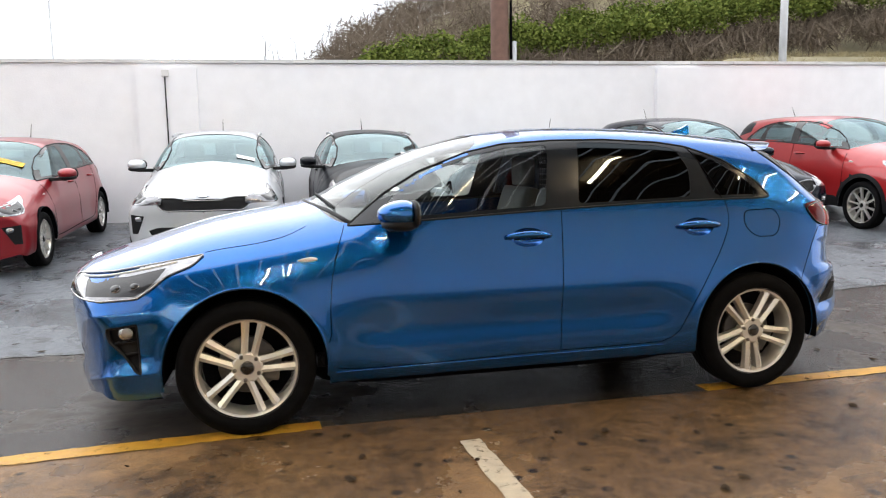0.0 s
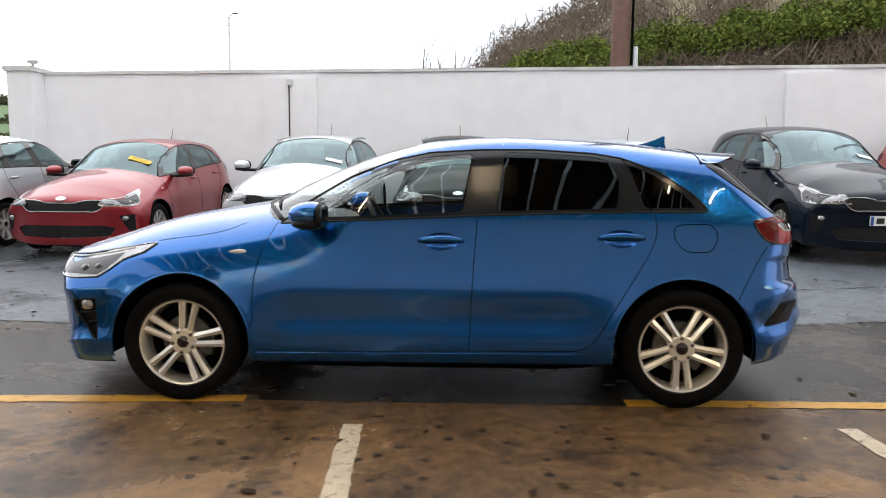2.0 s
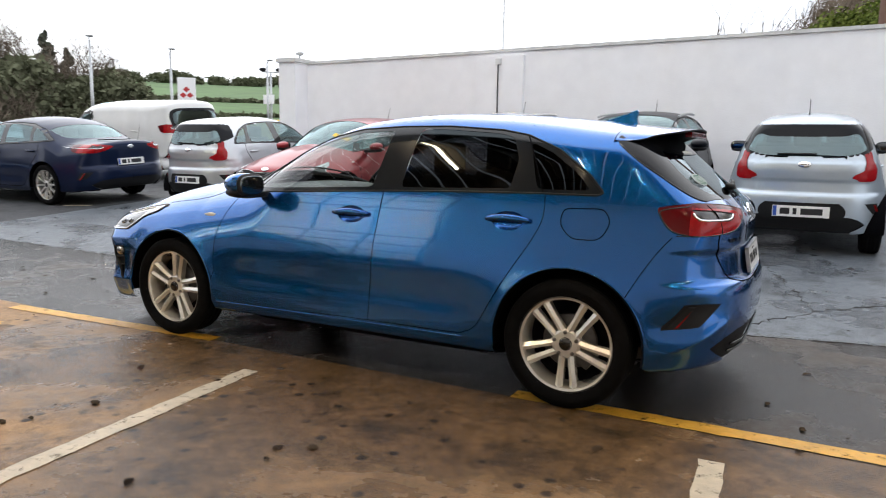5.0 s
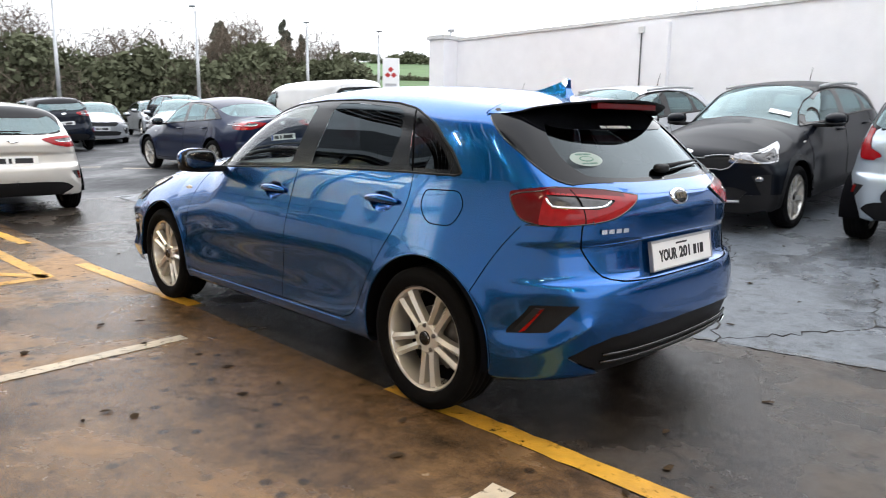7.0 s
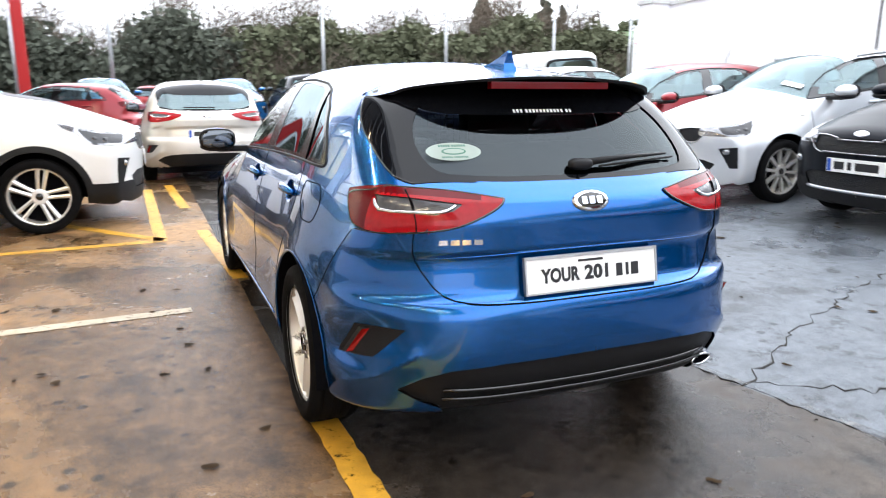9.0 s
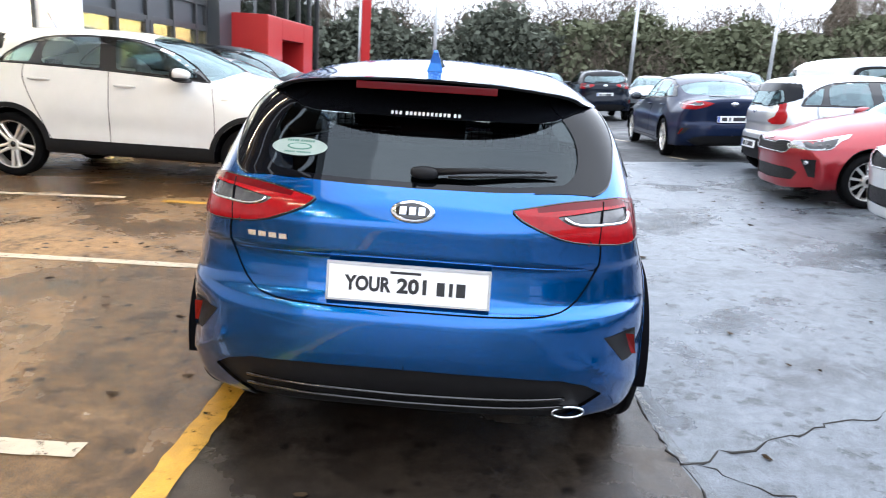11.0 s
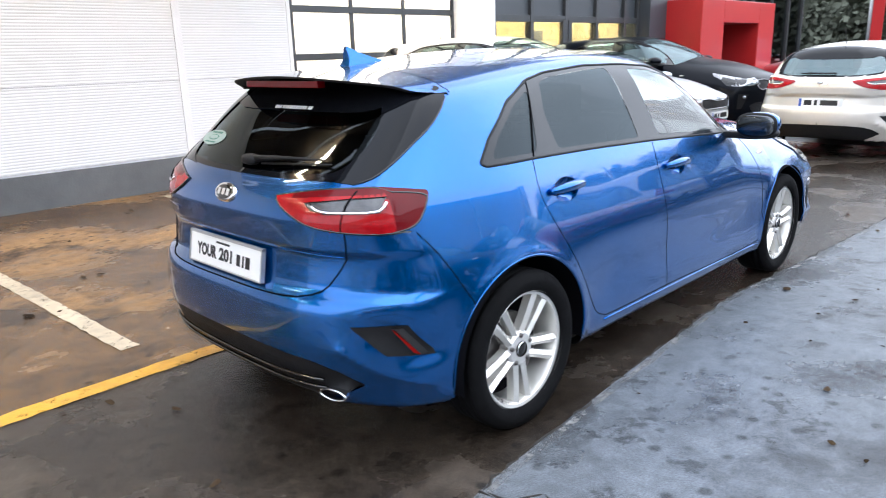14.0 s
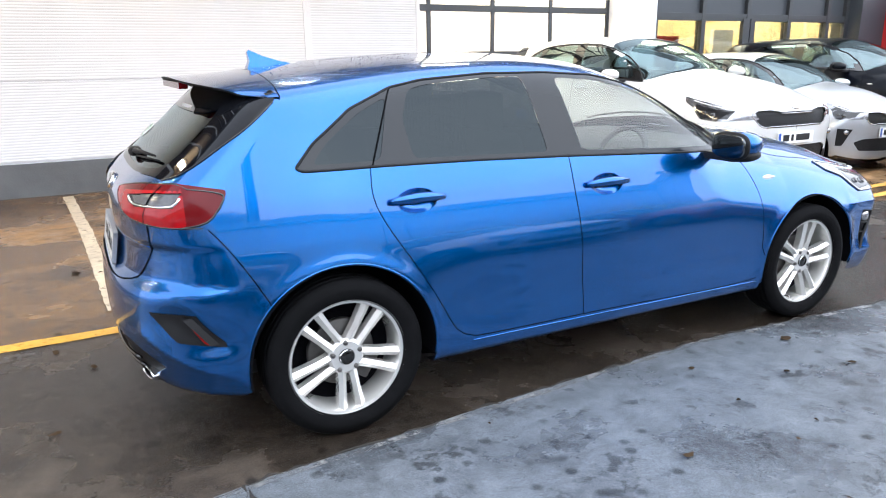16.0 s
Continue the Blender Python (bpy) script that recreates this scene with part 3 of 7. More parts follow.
def tyre_mesh(R, width, segs=56):
    h = width / 2
    rr = R - 0.086
    prof = [(rr, -h * 0.80), (rr + 0.012, -h * 0.93), (rr + 0.045, -h * 1.0), (R - 0.035, -h * 0.985), (R - 0.012, -h * 0.90), (R - 0.001, -h * 0.74)]
    for g in (-0.55, -0.18, 0.18, 0.55):
        prof += [(R, g * h - 0.008), (R - 0.008, g * h - 0.004), (R - 0.008, g * h + 0.004), (R, g * h + 0.008)]
    prof += [(R - 0.001, h * 0.74), (R - 0.012, h * 0.90), (R - 0.035, h * 0.985), (rr + 0.045, h), (rr + 0.012, h * 0.93), (rr, h * 0.80)]
    return lathe(prof, segs)


def spoke_block(verts, faces, pts_outer, depth):
    """A spoke: its outline given as (x, z, y of the front face), pushed back by depth."""
    b = len(verts)
    n = len(pts_outer)
    for x, z, y in pts_outer:
        verts.append((x, y, z))
    for x, z, y in pts_outer:
        verts.append((x, y + depth, z))
    faces.append(tuple(range(b, b + n)))
    faces.append(tuple(range(b + 2 * n - 1, b + n - 1, -1)))
    for k in range(n):
        k2 = (k + 1) % n
        faces.append((b + k, b + n + k, b + n + k2, b + k2))


def wheel(parent, x, side, R=0.316, width=0.205, y=0.79, style="twin", turn=12.0, fine=True):
    """A wheel: the tyre and, inside it, the rim with its spokes, hub cap, nuts and brake disc. Its face looks to -y when side is -1."""
    segs = 64 if fine else 28
    rim_r = R - 0.086
    v, f = tyre_mesh(R, width, segs)
    m = Matrix.Translation((x, side * y, R)) @ (Matrix.Identity(4) if side < 0 else Matrix.Rotation(math.pi, 4, 'Z')) @ Matrix.Rotation(radians(turn), 4, 'Y')
    root = new("wheel")
    root.parent = parent
    root.matrix_local = m
    link_mesh("tyre", v, f, M_RUBBER, root, "black rubber tyre")
    h = width / 2
    face_y = -h * 0.80
    v, f = lathe([(rim_r + 0.004, face_y - 0.008), (rim_r + 0.009, face_y - 0.002), (rim_r + 0.002, face_y + 0.004), (rim_r - 0.010, face_y + 0.006),
                  (rim_r - 0.016, face_y + 0.02), (rim_r - 0.022, 0.06), (rim_r - 0.004, h * 0.8)], segs)
    verts, faces = list(v), list(f)
    hub_y = face_y + 0.018
    if style == "twin":
        for k in range(5):
            a0 = 2 * math.pi * k / 5 + math.pi / 2
            for s in (-1, 1):
                pts = []
                # each pair runs nearly parallel, splayed a little towards the edge
                u = np.array([math.cos(a0), math.sin(a0)])
                t = np.array([-math.sin(a0), math.cos(a0)]) * s
                for r, lo, hi in ((0.045, 0.003, 0.037), (rim_r * 0.55, 0.012, 0.043), (rim_r - 0.002, 0.019, 0.058)):
                    pts.append((r, lo, hi, hub_y + 0.006 - 0.016 * min(1, r / rim_r * 1.1)))
                outer = [(u * r + t * hi, yy) for r, lo, hi, yy in pts] + [(u * r + t * lo, yy) for r, lo, hi, yy in pts[::-1]]
                ring = [(p[0], p[1], yy) for p, yy in outer]
                b = len(verts)
                n = len(ring)
                mid = [((pts[i][1] + pts[i][2]) / 2) for i in range(3)]
                for px, pz, yy in ring:
                    verts.append((px, yy + 0.011, pz))
                for i in range(3):
                    p = u * pts[i][0] + t * mid[i]
                    verts.append((p[0], pts[i][3] - 0.001, p[1]))
                for px, pz, yy in ring:
                    verts.append((px, yy + 0.045, pz))
                c0 = b + n
                for i in range(2):
                    faces.append((b + i, b + i + 1, c0 + i + 1, c0 + i))
                    faces.append((b + n - 1 - i, c0 + i, c0 + i + 1, b + n - 2 - i))
                for i in range(n):
                    j = (i + 1) % n
                    faces.append((b + i, b + n + 3 + i, b + n + 3 + j, b + j))
    else:
        for k in range(style):
            a0 = 2 * math.pi * k / style
            u, t = np.array([math.cos(a0), math.sin(a0)]), np.array([-math.sin(a0), math.cos(a0)])
            w0, w1 = (0.022, 0.028) if style <= 8 else (0.012, 0.016)
            ring = [(u * 0.04 + t * w0, hub_y + 0.004), (u * (rim_r - 0.004) + t * w1, hub_y - 0.008),
                    (u * (rim_r - 0.004) - t * w1, hub_y - 0.008), (u * 0.04 - t * w0, hub_y + 0.004)]
            spoke_block(verts, faces, [(p[0], p[1], yy) for p, yy in ring], 0.03)
    hv, hf = lathe([(0.0, hub_y - 0.002), (0.062, hub_y), (0.072, hub_y + 0.008), (0.072, hub_y + 0.05)], 32)
    b = len(verts)
    verts += hv
    faces += [tuple(i + b for i in q) for q in hf]
    rim = link_mesh("rim", verts, faces, M_ALLOY, root, "silver alloy rim with split spokes", smooth=True)
    rim.data.set_sharp_from_angle(angle=radians(32))
    v, f = lathe([(0.0, hub_y - 0.008), (0.028, hub_y - 0.008), (0.033, hub_y - 0.003), (0.033, hub_y)], 24)
    link_mesh("hub_cap", v, f, M_GLOSSTRIM, root, "black hub cap")
    if fine:
        v, f = lathe([(0.029, hub_y - 0.0085), (0.0305, hub_y - 0.0065)], 24)
        link_mesh("cap_ring", v, f, M_CHROME, root)
        for k in range(5):
            a = 2 * math.pi * (k + 0.5) / 5 + math.pi / 2
            v, f = lathe([(0.0, hub_y - 0.008), (0.009, hub_y - 0.007), (0.011, hub_y + 0.006)], 8)
            v = [(p[0] + 0.057 * math.cos(a), p[1], p[2] + 0.057 * math.sin(a)) for p in v]
            link_mesh("wheel_nut", v, f, M_DARKMETAL, root)
        v, f = lathe([(0.0, hub_y + 0.062), (0.13, hub_y + 0.062), (0.135, hub_y + 0.066), (0.135, hub_y + 0.085)], 40)
        link_mesh("brake_disc", v, f, M_DARKMETAL, root)
        box_part("brake_caliper", (0.075, hub_y + 0.045, -0.06), (0.15, hub_y + 0.11, 0.06), M_DARKMETAL, root, 0.012)
    v, f = lathe([(0.0, hub_y + 0.10), (rim_r - 0.02, hub_y + 0.10)], 24)
    link_mesh("wheel_back", v, f, M_GAP, root)
    return root


def text_mesh(name, words, size, material, parent, m, extrude=0.001, bold=1.0):
    cu = bpy.data.curves.new(name, 'FONT')
    cu.body = words
    cu.size = size
    cu.extrude = extrude
    cu.offset = 0.0
    cu.align_x, cu.align_y = 'CENTER', 'CENTER'
    cu.resolution_u = 3
    cu.offset = bold
    tmp = new(name + "_curve", cu)
    bpy.context.view_layer.update()
    me = bpy.data.meshes.new_from_object(tmp.evaluated_get(bpy.context.evaluated_depsgraph_get()))
    bpy.data.objects.remove(tmp)
    me.materials.clear()
    me.materials.append(material)
    ob = new(name, me)
    ob.parent = parent
    ob.matrix_local = m
    return ob


def seat(parent, x, y, name="seat", wide=0.50, back=0.62):
    bm = bmesh.new()
    box(bm, (x - 0.26, y - wide / 2, 0.42), (x + 0.24, y + wide / 2, 0.58), 0.05)
    box(bm, (x + 0.16, y - wide / 2, 0.50), (x + 0.30, y + wide / 2, 0.50 + back), 0.05,
        Matrix.Translation((x + 0.2, 0, 0.5)) @ Matrix.Rotation(radians(18), 4, 'Y') @ Matrix.Translation((-x - 0.2, 0, -0.5)))
    ob = part(name, bm, M_INTERIOR, parent, smooth=True)
    bm = bmesh.new()
    box(bm, (x + 0.37, y - 0.13, 0.50 + back - 0.03), (x + 0.46, y + 0.13, 0.50 + back + 0.15), 0.04)
    part("headrest", bm, M_INTERIOR, parent, smooth=True)
    return ob


def plate_part(name, parent, m, words="", wide=0.52, tall=0.112, bars=True):
    """A white plate in the plane of m (x to the right, y up, z towards the viewer)."""
    root = box_part(name, (-wide / 2, -tall / 2, -0.006), (wide / 2, tall / 2, 0.004), M_PLATE, parent, 0.003, "white number plate")
    root.matrix_local = m
    box_part("blue_band", (-wide / 2 + 0.006, -tall / 2 + 0.006, 0.004), (-wide / 2 + 0.04, tall / 2 - 0.006, 0.0052), M_PLATEBLUE, root, 0)
    if words:
        text_mesh("lettering", words, 0.080, M_INK, root, Matrix.Translation((0.012, -0.006, 0.0048)), 0.0006, 0.0014)
    elif bars:
        for a, b in ((-0.19, -0.10), (-0.07, -0.035), (0.0, 0.20)):
            box_part("plate_bar", (a * wide / 0.52, -tall * 0.28, 0.004), (b * wide / 0.52, tall * 0.28, 0.0052), M_INK, root, 0)
    return root


def half(poly, fz, w):
    """A polygon of the rear or front view, (|y|, z), scaled to the car."""
    return [(a * w, fz(b)) for a, b in poly]


TAIL_SIDE = [(1.70, 0.985), (1.705, 0.962), (1.755, 0.895), (1.80, 0.872), (1.88, 0.862), (2.3, 0.862), (2.3, 1.05), (1.9, 1.012), (1.78, 0.998)]
TAIL_REAR = [(0.320, 0.964), (0.475, 0.989), (0.63, 1.003), (0.95, 1.018), (0.95, 0.858), (0.66, 0.865), (0.52, 0.878), (0.44, 0.900), (0.35, 0.939)]
TAIL_CLEAR = [(0.460, 0.953), (0.62, 0.972), (0.700, 0.977), (0.705, 0.928), (0.55, 0.921), (0.495, 0.932)]
TAIL_BAND = [(0.40, 0.962), (0.56, 0.976), (0.72, 0.987), (0.80, 0.990)]
HEAD_DARK = [(-2.02, 0.668), (-2.03, 0.734), (-1.84, 0.746), (-1.665, 0.783), (-1.70, 0.740), (-1.748, 0.696), (-1.80, 0.668)]
HANDLES = ((-0.062, 0.172, 0.872), (0.880, 1.115, 0.893))
HEAD_SIDE = [(-2.15, 0.665), (-2.10, 0.748), (-1.91, 0.765), (-1.76, 0.792), (-1.50, 0.836), (-1.555, 0.790), (-1.66, 0.752), (-1.735, 0.694), (-1.79, 0.660), (-1.95, 0.650)]
GRILLE = [(0.0, 0.722), (0.20, 0.718), (0.32, 0.736), (0.46, 0.734), (0.54, 0.698), (0.45, 0.610), (0.36, 0.588), (0.0, 0.590)]
INTAKE = [(0.0, 0.430), (0.50, 0.425), (0.62, 0.385), (0.54, 0.285), (0.0, 0.270)]
FOG_SIDE = [(-1.925, 0.537), (-1.785, 0.557), (-1.775, 0.326), (-1.80, 0.335), (-1.855, 0.415), (-1.915, 0.475)]
FOG = [(0.655, 0.540), (0.815, 0.552), (0.812, 0.345), (0.745, 0.345)]
DIFFUSER = [(0.0, 0.434), (0.34, 0.432), (0.52, 0.420), (0.61, 0.392), (0.680, 0.342), (0.61, 0.300), (0.53, 0.265), (0.50, 0.1), (0.0, 0.1)]
REFLECT = [(0.655, 0.557), (0.785, 0.556), (0.818, 0.433), (0.742, 0.452)]
REFLECT_RED = [(0.745, 0.545), (0.773, 0.546), (0.806, 0.444), (0.786, 0.450)]
TAILGATE = [(0.0, 0.625), (0.18, 0.625), (0.48, 0.648), (0.575, 0.725), (0.605, 0.81), (0.603, 0.90), (0.61, 1.03), (0.735, 1.10), (0.76, 1.22), (0.72, 1.37), (0.0, 1.40)]
FRONT_DOOR = [(-0.845, 0.95), (-0.895, 0.82), (-0.930, 0.66), (-0.935, 0.46), (-0.905, 0.292), (0.205, 0.296), (0.222, 0.66), (0.238, 0.90), (0.245, 1.01)]
REAR_DOOR = [(0.245, 1.01), (0.238, 0.90), (0.222, 0.66), (0.205, 0.296), (0.70, 0.300), (0.79, 0.312), (0.86, 0.352), (0.94, 0.49), (1.03, 0.64), (1.135, 0.81), (1.178, 0.92), (1.172, 1.03)]
SHADE = [(1.470, 1.280), (1.56, 1.236), (1.66, 1.178), (1.76, 1.105), (1.865, 1.022), (1.92, 1.0), (2.3, 1.0), (2.3, 1.6), (1.6, 1.6), (1.455, 1.5)]
BONNET = [(-2.16, 0.0), (-2.10, 0.35), (-1.97, 0.56), (-1.72, 0.70), (-1.45, 0.755), (-1.15, 0.765), (-0.97, 0.70), (-1.06, 0.40), (-1.08, 0.0)]


def blob(name, lo, hi, material, parent, power=2.6, taper=0.0, seg=24, label=""):
    """A soft rounded body between two corners (a superellipsoid), narrower towards -x by taper."""
    c, h = (np.array(lo, float) + hi) / 2, (np.array(hi, float) - lo) / 2
    verts, faces = [], []
    rows = seg // 2
    e = 2.0 / power
    sp = lambda v: np.sign(v) * np.abs(v)**e  # noqa: E731
    for i in range(rows + 1):
        th = math.pi * i / rows - math.pi / 2
        for k in range(seg):
            ph = 2 * math.pi * k / seg
            p = np.array([sp(math.cos(th)) * sp(math.cos(ph)), sp(math.cos(th)) * sp(math.sin(ph)), sp(math.sin(th))])
            s = 1 + taper * p[0] * 0.5 - abs(taper) * 0.25
            verts.append(c + h * p * np.array([1, s, s]))
    for i in range(rows):
        for k in range(seg):
            k2 = (k + 1) % seg
            faces.append((i * seg + k, i * seg + k2, (i + 1) * seg + k2, (i + 1) * seg + k))
    return link_mesh(name, verts, faces, material, parent, label)


def patch(S, name, quad, plane, side, lift, material, parent, label="", nu=9, nv=7):
    """A four-cornered patch of the skin, given in a view, raised by lift."""
    a, b, c, d = (np.array(q, float) for q in quad)
    pts = []
    for i in range(nu + 1):
        for j in range(nv + 1):
            u, v = i / nu, j / nv
            pts.append(tuple((1 - u) * (1 - v) * a + u * (1 - v) * b + u * v * c + (1 - u) * v * d))
    P = S.on_skin([(-p[0], p[1]) for p in pts], plane, -1, lift)
    if side > 0:
        P[:, 1] *= -1
    n = nv + 1
    faces = [(i * n + j, (i + 1) * n + j, (i + 1) * n + j + 1, i * n + j + 1) for i in range(nu) for j in range(nv)]
    return link_mesh(name, P, faces, material, parent, label)


def mirror(parent, spec, side, body, big=1.0):
    """A door mirror: a painted cap on a black foot, with the mirror glass to the rear."""
    fx, fz, w = spec["fx"], spec["fz"], spec["w"]
    cx, cz, cy = fx(-0.62), fz(1.012), side * (0.958 * w)
    root = blob("door_mirror", (cx - 0.098, cy - 0.112, cz - 0.066), (cx + 0.085, cy + 0.112, cz + 0.070), body, parent, 2.35, 0.45)
    blob("mirror_base", (cx - 0.080, cy - 0.108, cz - 0.080), (cx + 0.082, cy + 0.108, cz - 0.010), M_TRIM, root, 2.4, 0.35)
    box_part("mirror_foot", (cx - 0.04, min(cy - side * 0.19, cy), cz - 0.082), (cx + 0.045, max(cy - side * 0.19, cy), cz - 0.045), M_TRIM, root, 0.012)
    blob("mirror_rim", (cx + 0.055, cy - 0.108, cz - 0.066), (cx + 0.090, cy + 0.108, cz + 0.064), M_TRIM, root, 2.8)
    blob("mirror_glass", (cx + 0.078, cy - 0.096, cz - 0.054), (cx + 0.0935, cy + 0.096, cz + 0.052), M_MIRROR, root, 3.2)
    return root


def build_car(name, label, spec, body, m, hero=False, cell=0.045, style=5, group="", clad=None, boxy=0.0, saloon=False):
    """A car of many parts under one empty."""
    root = empty(name, label, "car", group, m)
    S = Shell(spec, cell, boxy)
    fx, fz, w = spec["fx"], spec["fz"], spec["w"]
    sc = lambda p: scaled(p, fx, fz)  # noqa: E731
    hf = lambda p: half(p, fz, w)  # noqa: E731
    rnd = lambda p, r=0.03: rounded(p, r)  # noqa: E731
    fp, rp, qp = rnd(spec["front_pane"]), rnd(spec["rear_pane"]), rnd(spec["quarter_pane"])
    dlo = rnd(spec["dlo"], 0.02)
    tail_s, tail_r, head = rnd(sc(spec.get("tail_side", TAIL_SIDE)), 0.02), rnd(hf(spec.get("tail_rear", TAIL_REAR)), 0.008), rnd(sc(HEAD_SIDE), 0.015)
    behind = lambda P: P[:, 0] > fx(1.3)  # noqa: E731
    ahead = lambda P: P[:, 0] < fx(-1.3)  # noqa: E731
    glassy = lambda P: P[:, 2] > fz(0.9)  # noqa: E731
    outer = lambda P: (np.abs(P[:, 1]) > 0.45 * w) & (P[:, 2] < fz(0.8))  # noqa: E731
    for ax in spec["axles"]:
        S.snap(circle(ax, spec["tyre"] + 0.004, spec["arch"]), "side", True, outer)
    for p in (fp, rp, qp, dlo):
        S.snap(p, "side", True, glassy)
    S.snap(smooth_line(spec["rear_pane_big"]), "end", False, lambda P: (P[:, 0] > fx(1.2)) & (P[:, 2] > fz(0.98)))
    S.snap(smooth_line(spec["rear_glass"]), "end", False, lambda P: (P[:, 0] > fx(1.2)) & (P[:, 2] > fz(0.98)))
    S.snap(smooth_line([(a, b) for a, b in spec["screen"]]), "top", False, lambda P: (P[:, 0] < fx(0.1)) & (P[:, 2] > fz(0.95)))
    S.snap(tail_s, "side", True, behind)
    S.snap(tail_r, "end", True, behind)
    S.snap(hf(TAIL_CLEAR), "end", True, behind)
    S.snap([(fx(1.84), fz(0.84)), (fx(1.84), fz(1.03))], "side", False, behind)
    S.snap(head, "side", True, lambda P: ahead(P) & (np.abs(P[:, 1]) > 0.45 * w))
    S.snap(sc(HEAD_DARK), "side", True, lambda P: ahead(P) & (np.abs(P[:, 1]) > 0.45 * w))
    bowls = [[((a + b) / 2 + 0.088 * math.cos(t), c - 0.004 + 0.047 * math.sin(t)) for t in np.linspace(0, 2 * math.pi, 48, endpoint=False)] for a, b, c in HANDLES] if hero else []
    for p in bowls:
        S.snap(p, "side", True, lambda P: P[:, 2] < 0.95)
    for p in (GRILLE, INTAKE):
        S.snap(rnd(hf(p), 0.015), "end", True, ahead)
    S.snap(rnd(hf(DIFFUSER), 0.012), "end", True, behind)
    if hero:
        S.snap(rnd(FOG_SIDE, 0.012), "side", True, lambda P: (P[:, 0] < -1.6) & (P[:, 2] < 0.6))
        S.snap(TAIL_BAND, "end", False, behind)
    shade = rnd(sc(SHADE), 0.02) if not saloon and "no_shade" not in spec else None
    if shade is not None:
        S.snap(shade, "side", True, lambda P: (P[:, 0] > fx(1.3)) & (P[:, 2] > fz(1.0)))
    if clad is not None:
        for ax in spec["axles"]:
            S.snap(circle(ax, spec["tyre"], spec["arch"] + 0.06), "side", True, outer)
        S.snap([(fx(-2.1), fz(0.35)), (fx(2.0), fz(0.35))], "side", False, outer)
    S.split()
    C, N = S.C, S.N
    x, y, z = C[:, 0], np.abs(C[:, 1]), C[:, 2]
    free = np.ones(len(C), bool)
    arch = np.zeros(len(C), bool)
    for ax in spec["axles"]:
        arch |= (np.hypot(x - ax, z - spec["tyre"] - 0.004) < spec["arch"]) & (y > 0.45 * w) & (z < fz(0.85))
        arch |= (np.abs(x - ax) < spec["arch"]) & (z < spec["tyre"]) & (y > 0.45 * w)
    free &= ~arch
    side_face = np.abs(N[:, 1]) > 0.5

    def take(mask):
        nonlocal free
        got = mask & free
        free = free & ~got
        return got

    two = (-1, 1)
    clear, dark, rear_mat = (M_GLASS, M_TINT, M_REARGLASS) if hero else (M_DARKGLASS, M_DARKGLASS, M_DARKGLASS)
    for nm, poly, mt, lb in (("front_window", fp, clear, "clear door glass"), ("rear_window", rp, dark, "dark privacy glass"),
                             ("quarter_window", qp, dark, "dark quarter glass")):
        got = take(inside(x, z, poly) & side_face & (z > fz(0.9)))
        for sd in two:
            S.piece(nm, got, mt, root, sd, -0.002, lb)
    got = take(inside(x, z, dlo) & side_face & (z > fz(0.9)))
    for sd in two:
        S.piece("window_surround", got, M_PILLAR if hero else M_GLOSSTRIM, root, sd, 0.0, "black window surround")
    got = take(inside(y, z, smooth_line(spec["rear_pane_big"]) + [(-0.1, spec["rear_pane_big"][-1][1]), (-0.1, 0.9)]) & (x > fx(1.2)) & (N[:, 0] > 0.25) & (z > fz(0.98)) & ((y < 0.57 * w) | (not hero)))
    S.piece("rear_screen", got, rear_mat, root, 0, -0.003, "rear window glass")
    rg = spec["rear_glass"]
    curve_low = [p for p in smooth_line(rg) if p[0] <= 0.68 * w and p[1] < fz(1.12)]
    low = np.interp(y, [p[0] for p in curve_low], [p[1] for p in curve_low])
    if shade is not None:
        border = inside(x, z, shade) & (z > low) & (x > fx(1.3)) & ((y < 0.56 * w) | (not hero))
    else:
        border = inside(y, z, smooth_line(rg) + [(-0.1, fz(1.345)), (-0.1, fz(0.95))]) & (x > fx(1.2)) & (z > fz(0.98)) & (N[:, 0] > 0.1)
    got = take(border)
    S.piece("rear_screen_border", got, M_BORDER, root, 0, 0.0, "black border round the rear window")
    got = take(inside(x, y, smooth_line(spec["screen"]) + [(fx(-0.1), -0.1), (fx(-0.98), -0.1)]) & (x < fx(0.1)) & (z > fz(0.95)) & (N[:, 2] > 0.3))
    S.piece("windscreen", got, clear if hero else M_DARKGLASS, root, 0, -0.003, "windscreen glass")
    # lamps
    tail = take(inside(x, z, tail_s) & inside(y, z, tail_r) & (x > fx(1.5)))
    inner = tail & inside(y, z, hf(TAIL_CLEAR)) & (N[:, 0] > 0.2) & ("tail_rear" not in spec)
    wing = tail & (x < fx(1.84)) & ~inner & ("tail_rear" not in spec)
    band = tail & ~inner & ~wing & (z > np.interp(y, [p[0] for p in TAIL_BAND], [p[1] for p in TAIL_BAND])) & (y > 0.40) & hero
    for sd in two:
        lamp = S.piece("tail_lamp", tail & ~inner & ~wing & ~band, M_REDLENS, root, sd, 0.006, "red tail lamp")
        if lamp is not None and inner.any():
            S.piece("reversing_lens", inner, M_SMOKE, lamp, sd, 0.001, "smoked reversing lens")
            for nm, ln, rad, mt in (("chrome_strip", [(0.485, 0.950), (0.515, 0.934), (0.56, 0.928), (0.64, 0.930), (0.700, 0.934), (0.706, 0.962)], 0.0058, M_CHROME),
                                    ("lens_split", [(0.606, 0.866), (0.609, 0.93), (0.618, 0.994)], 0.003, M_GAP)):
                P = S.on_skin([(-a * w, fz(b)) for a, b in smooth_line(ln)], "rear", -1, 0.005)
                if sd > 0:
                    P[:, 1] *= -1
                tube(nm, P, rad, mt, lamp, 6)
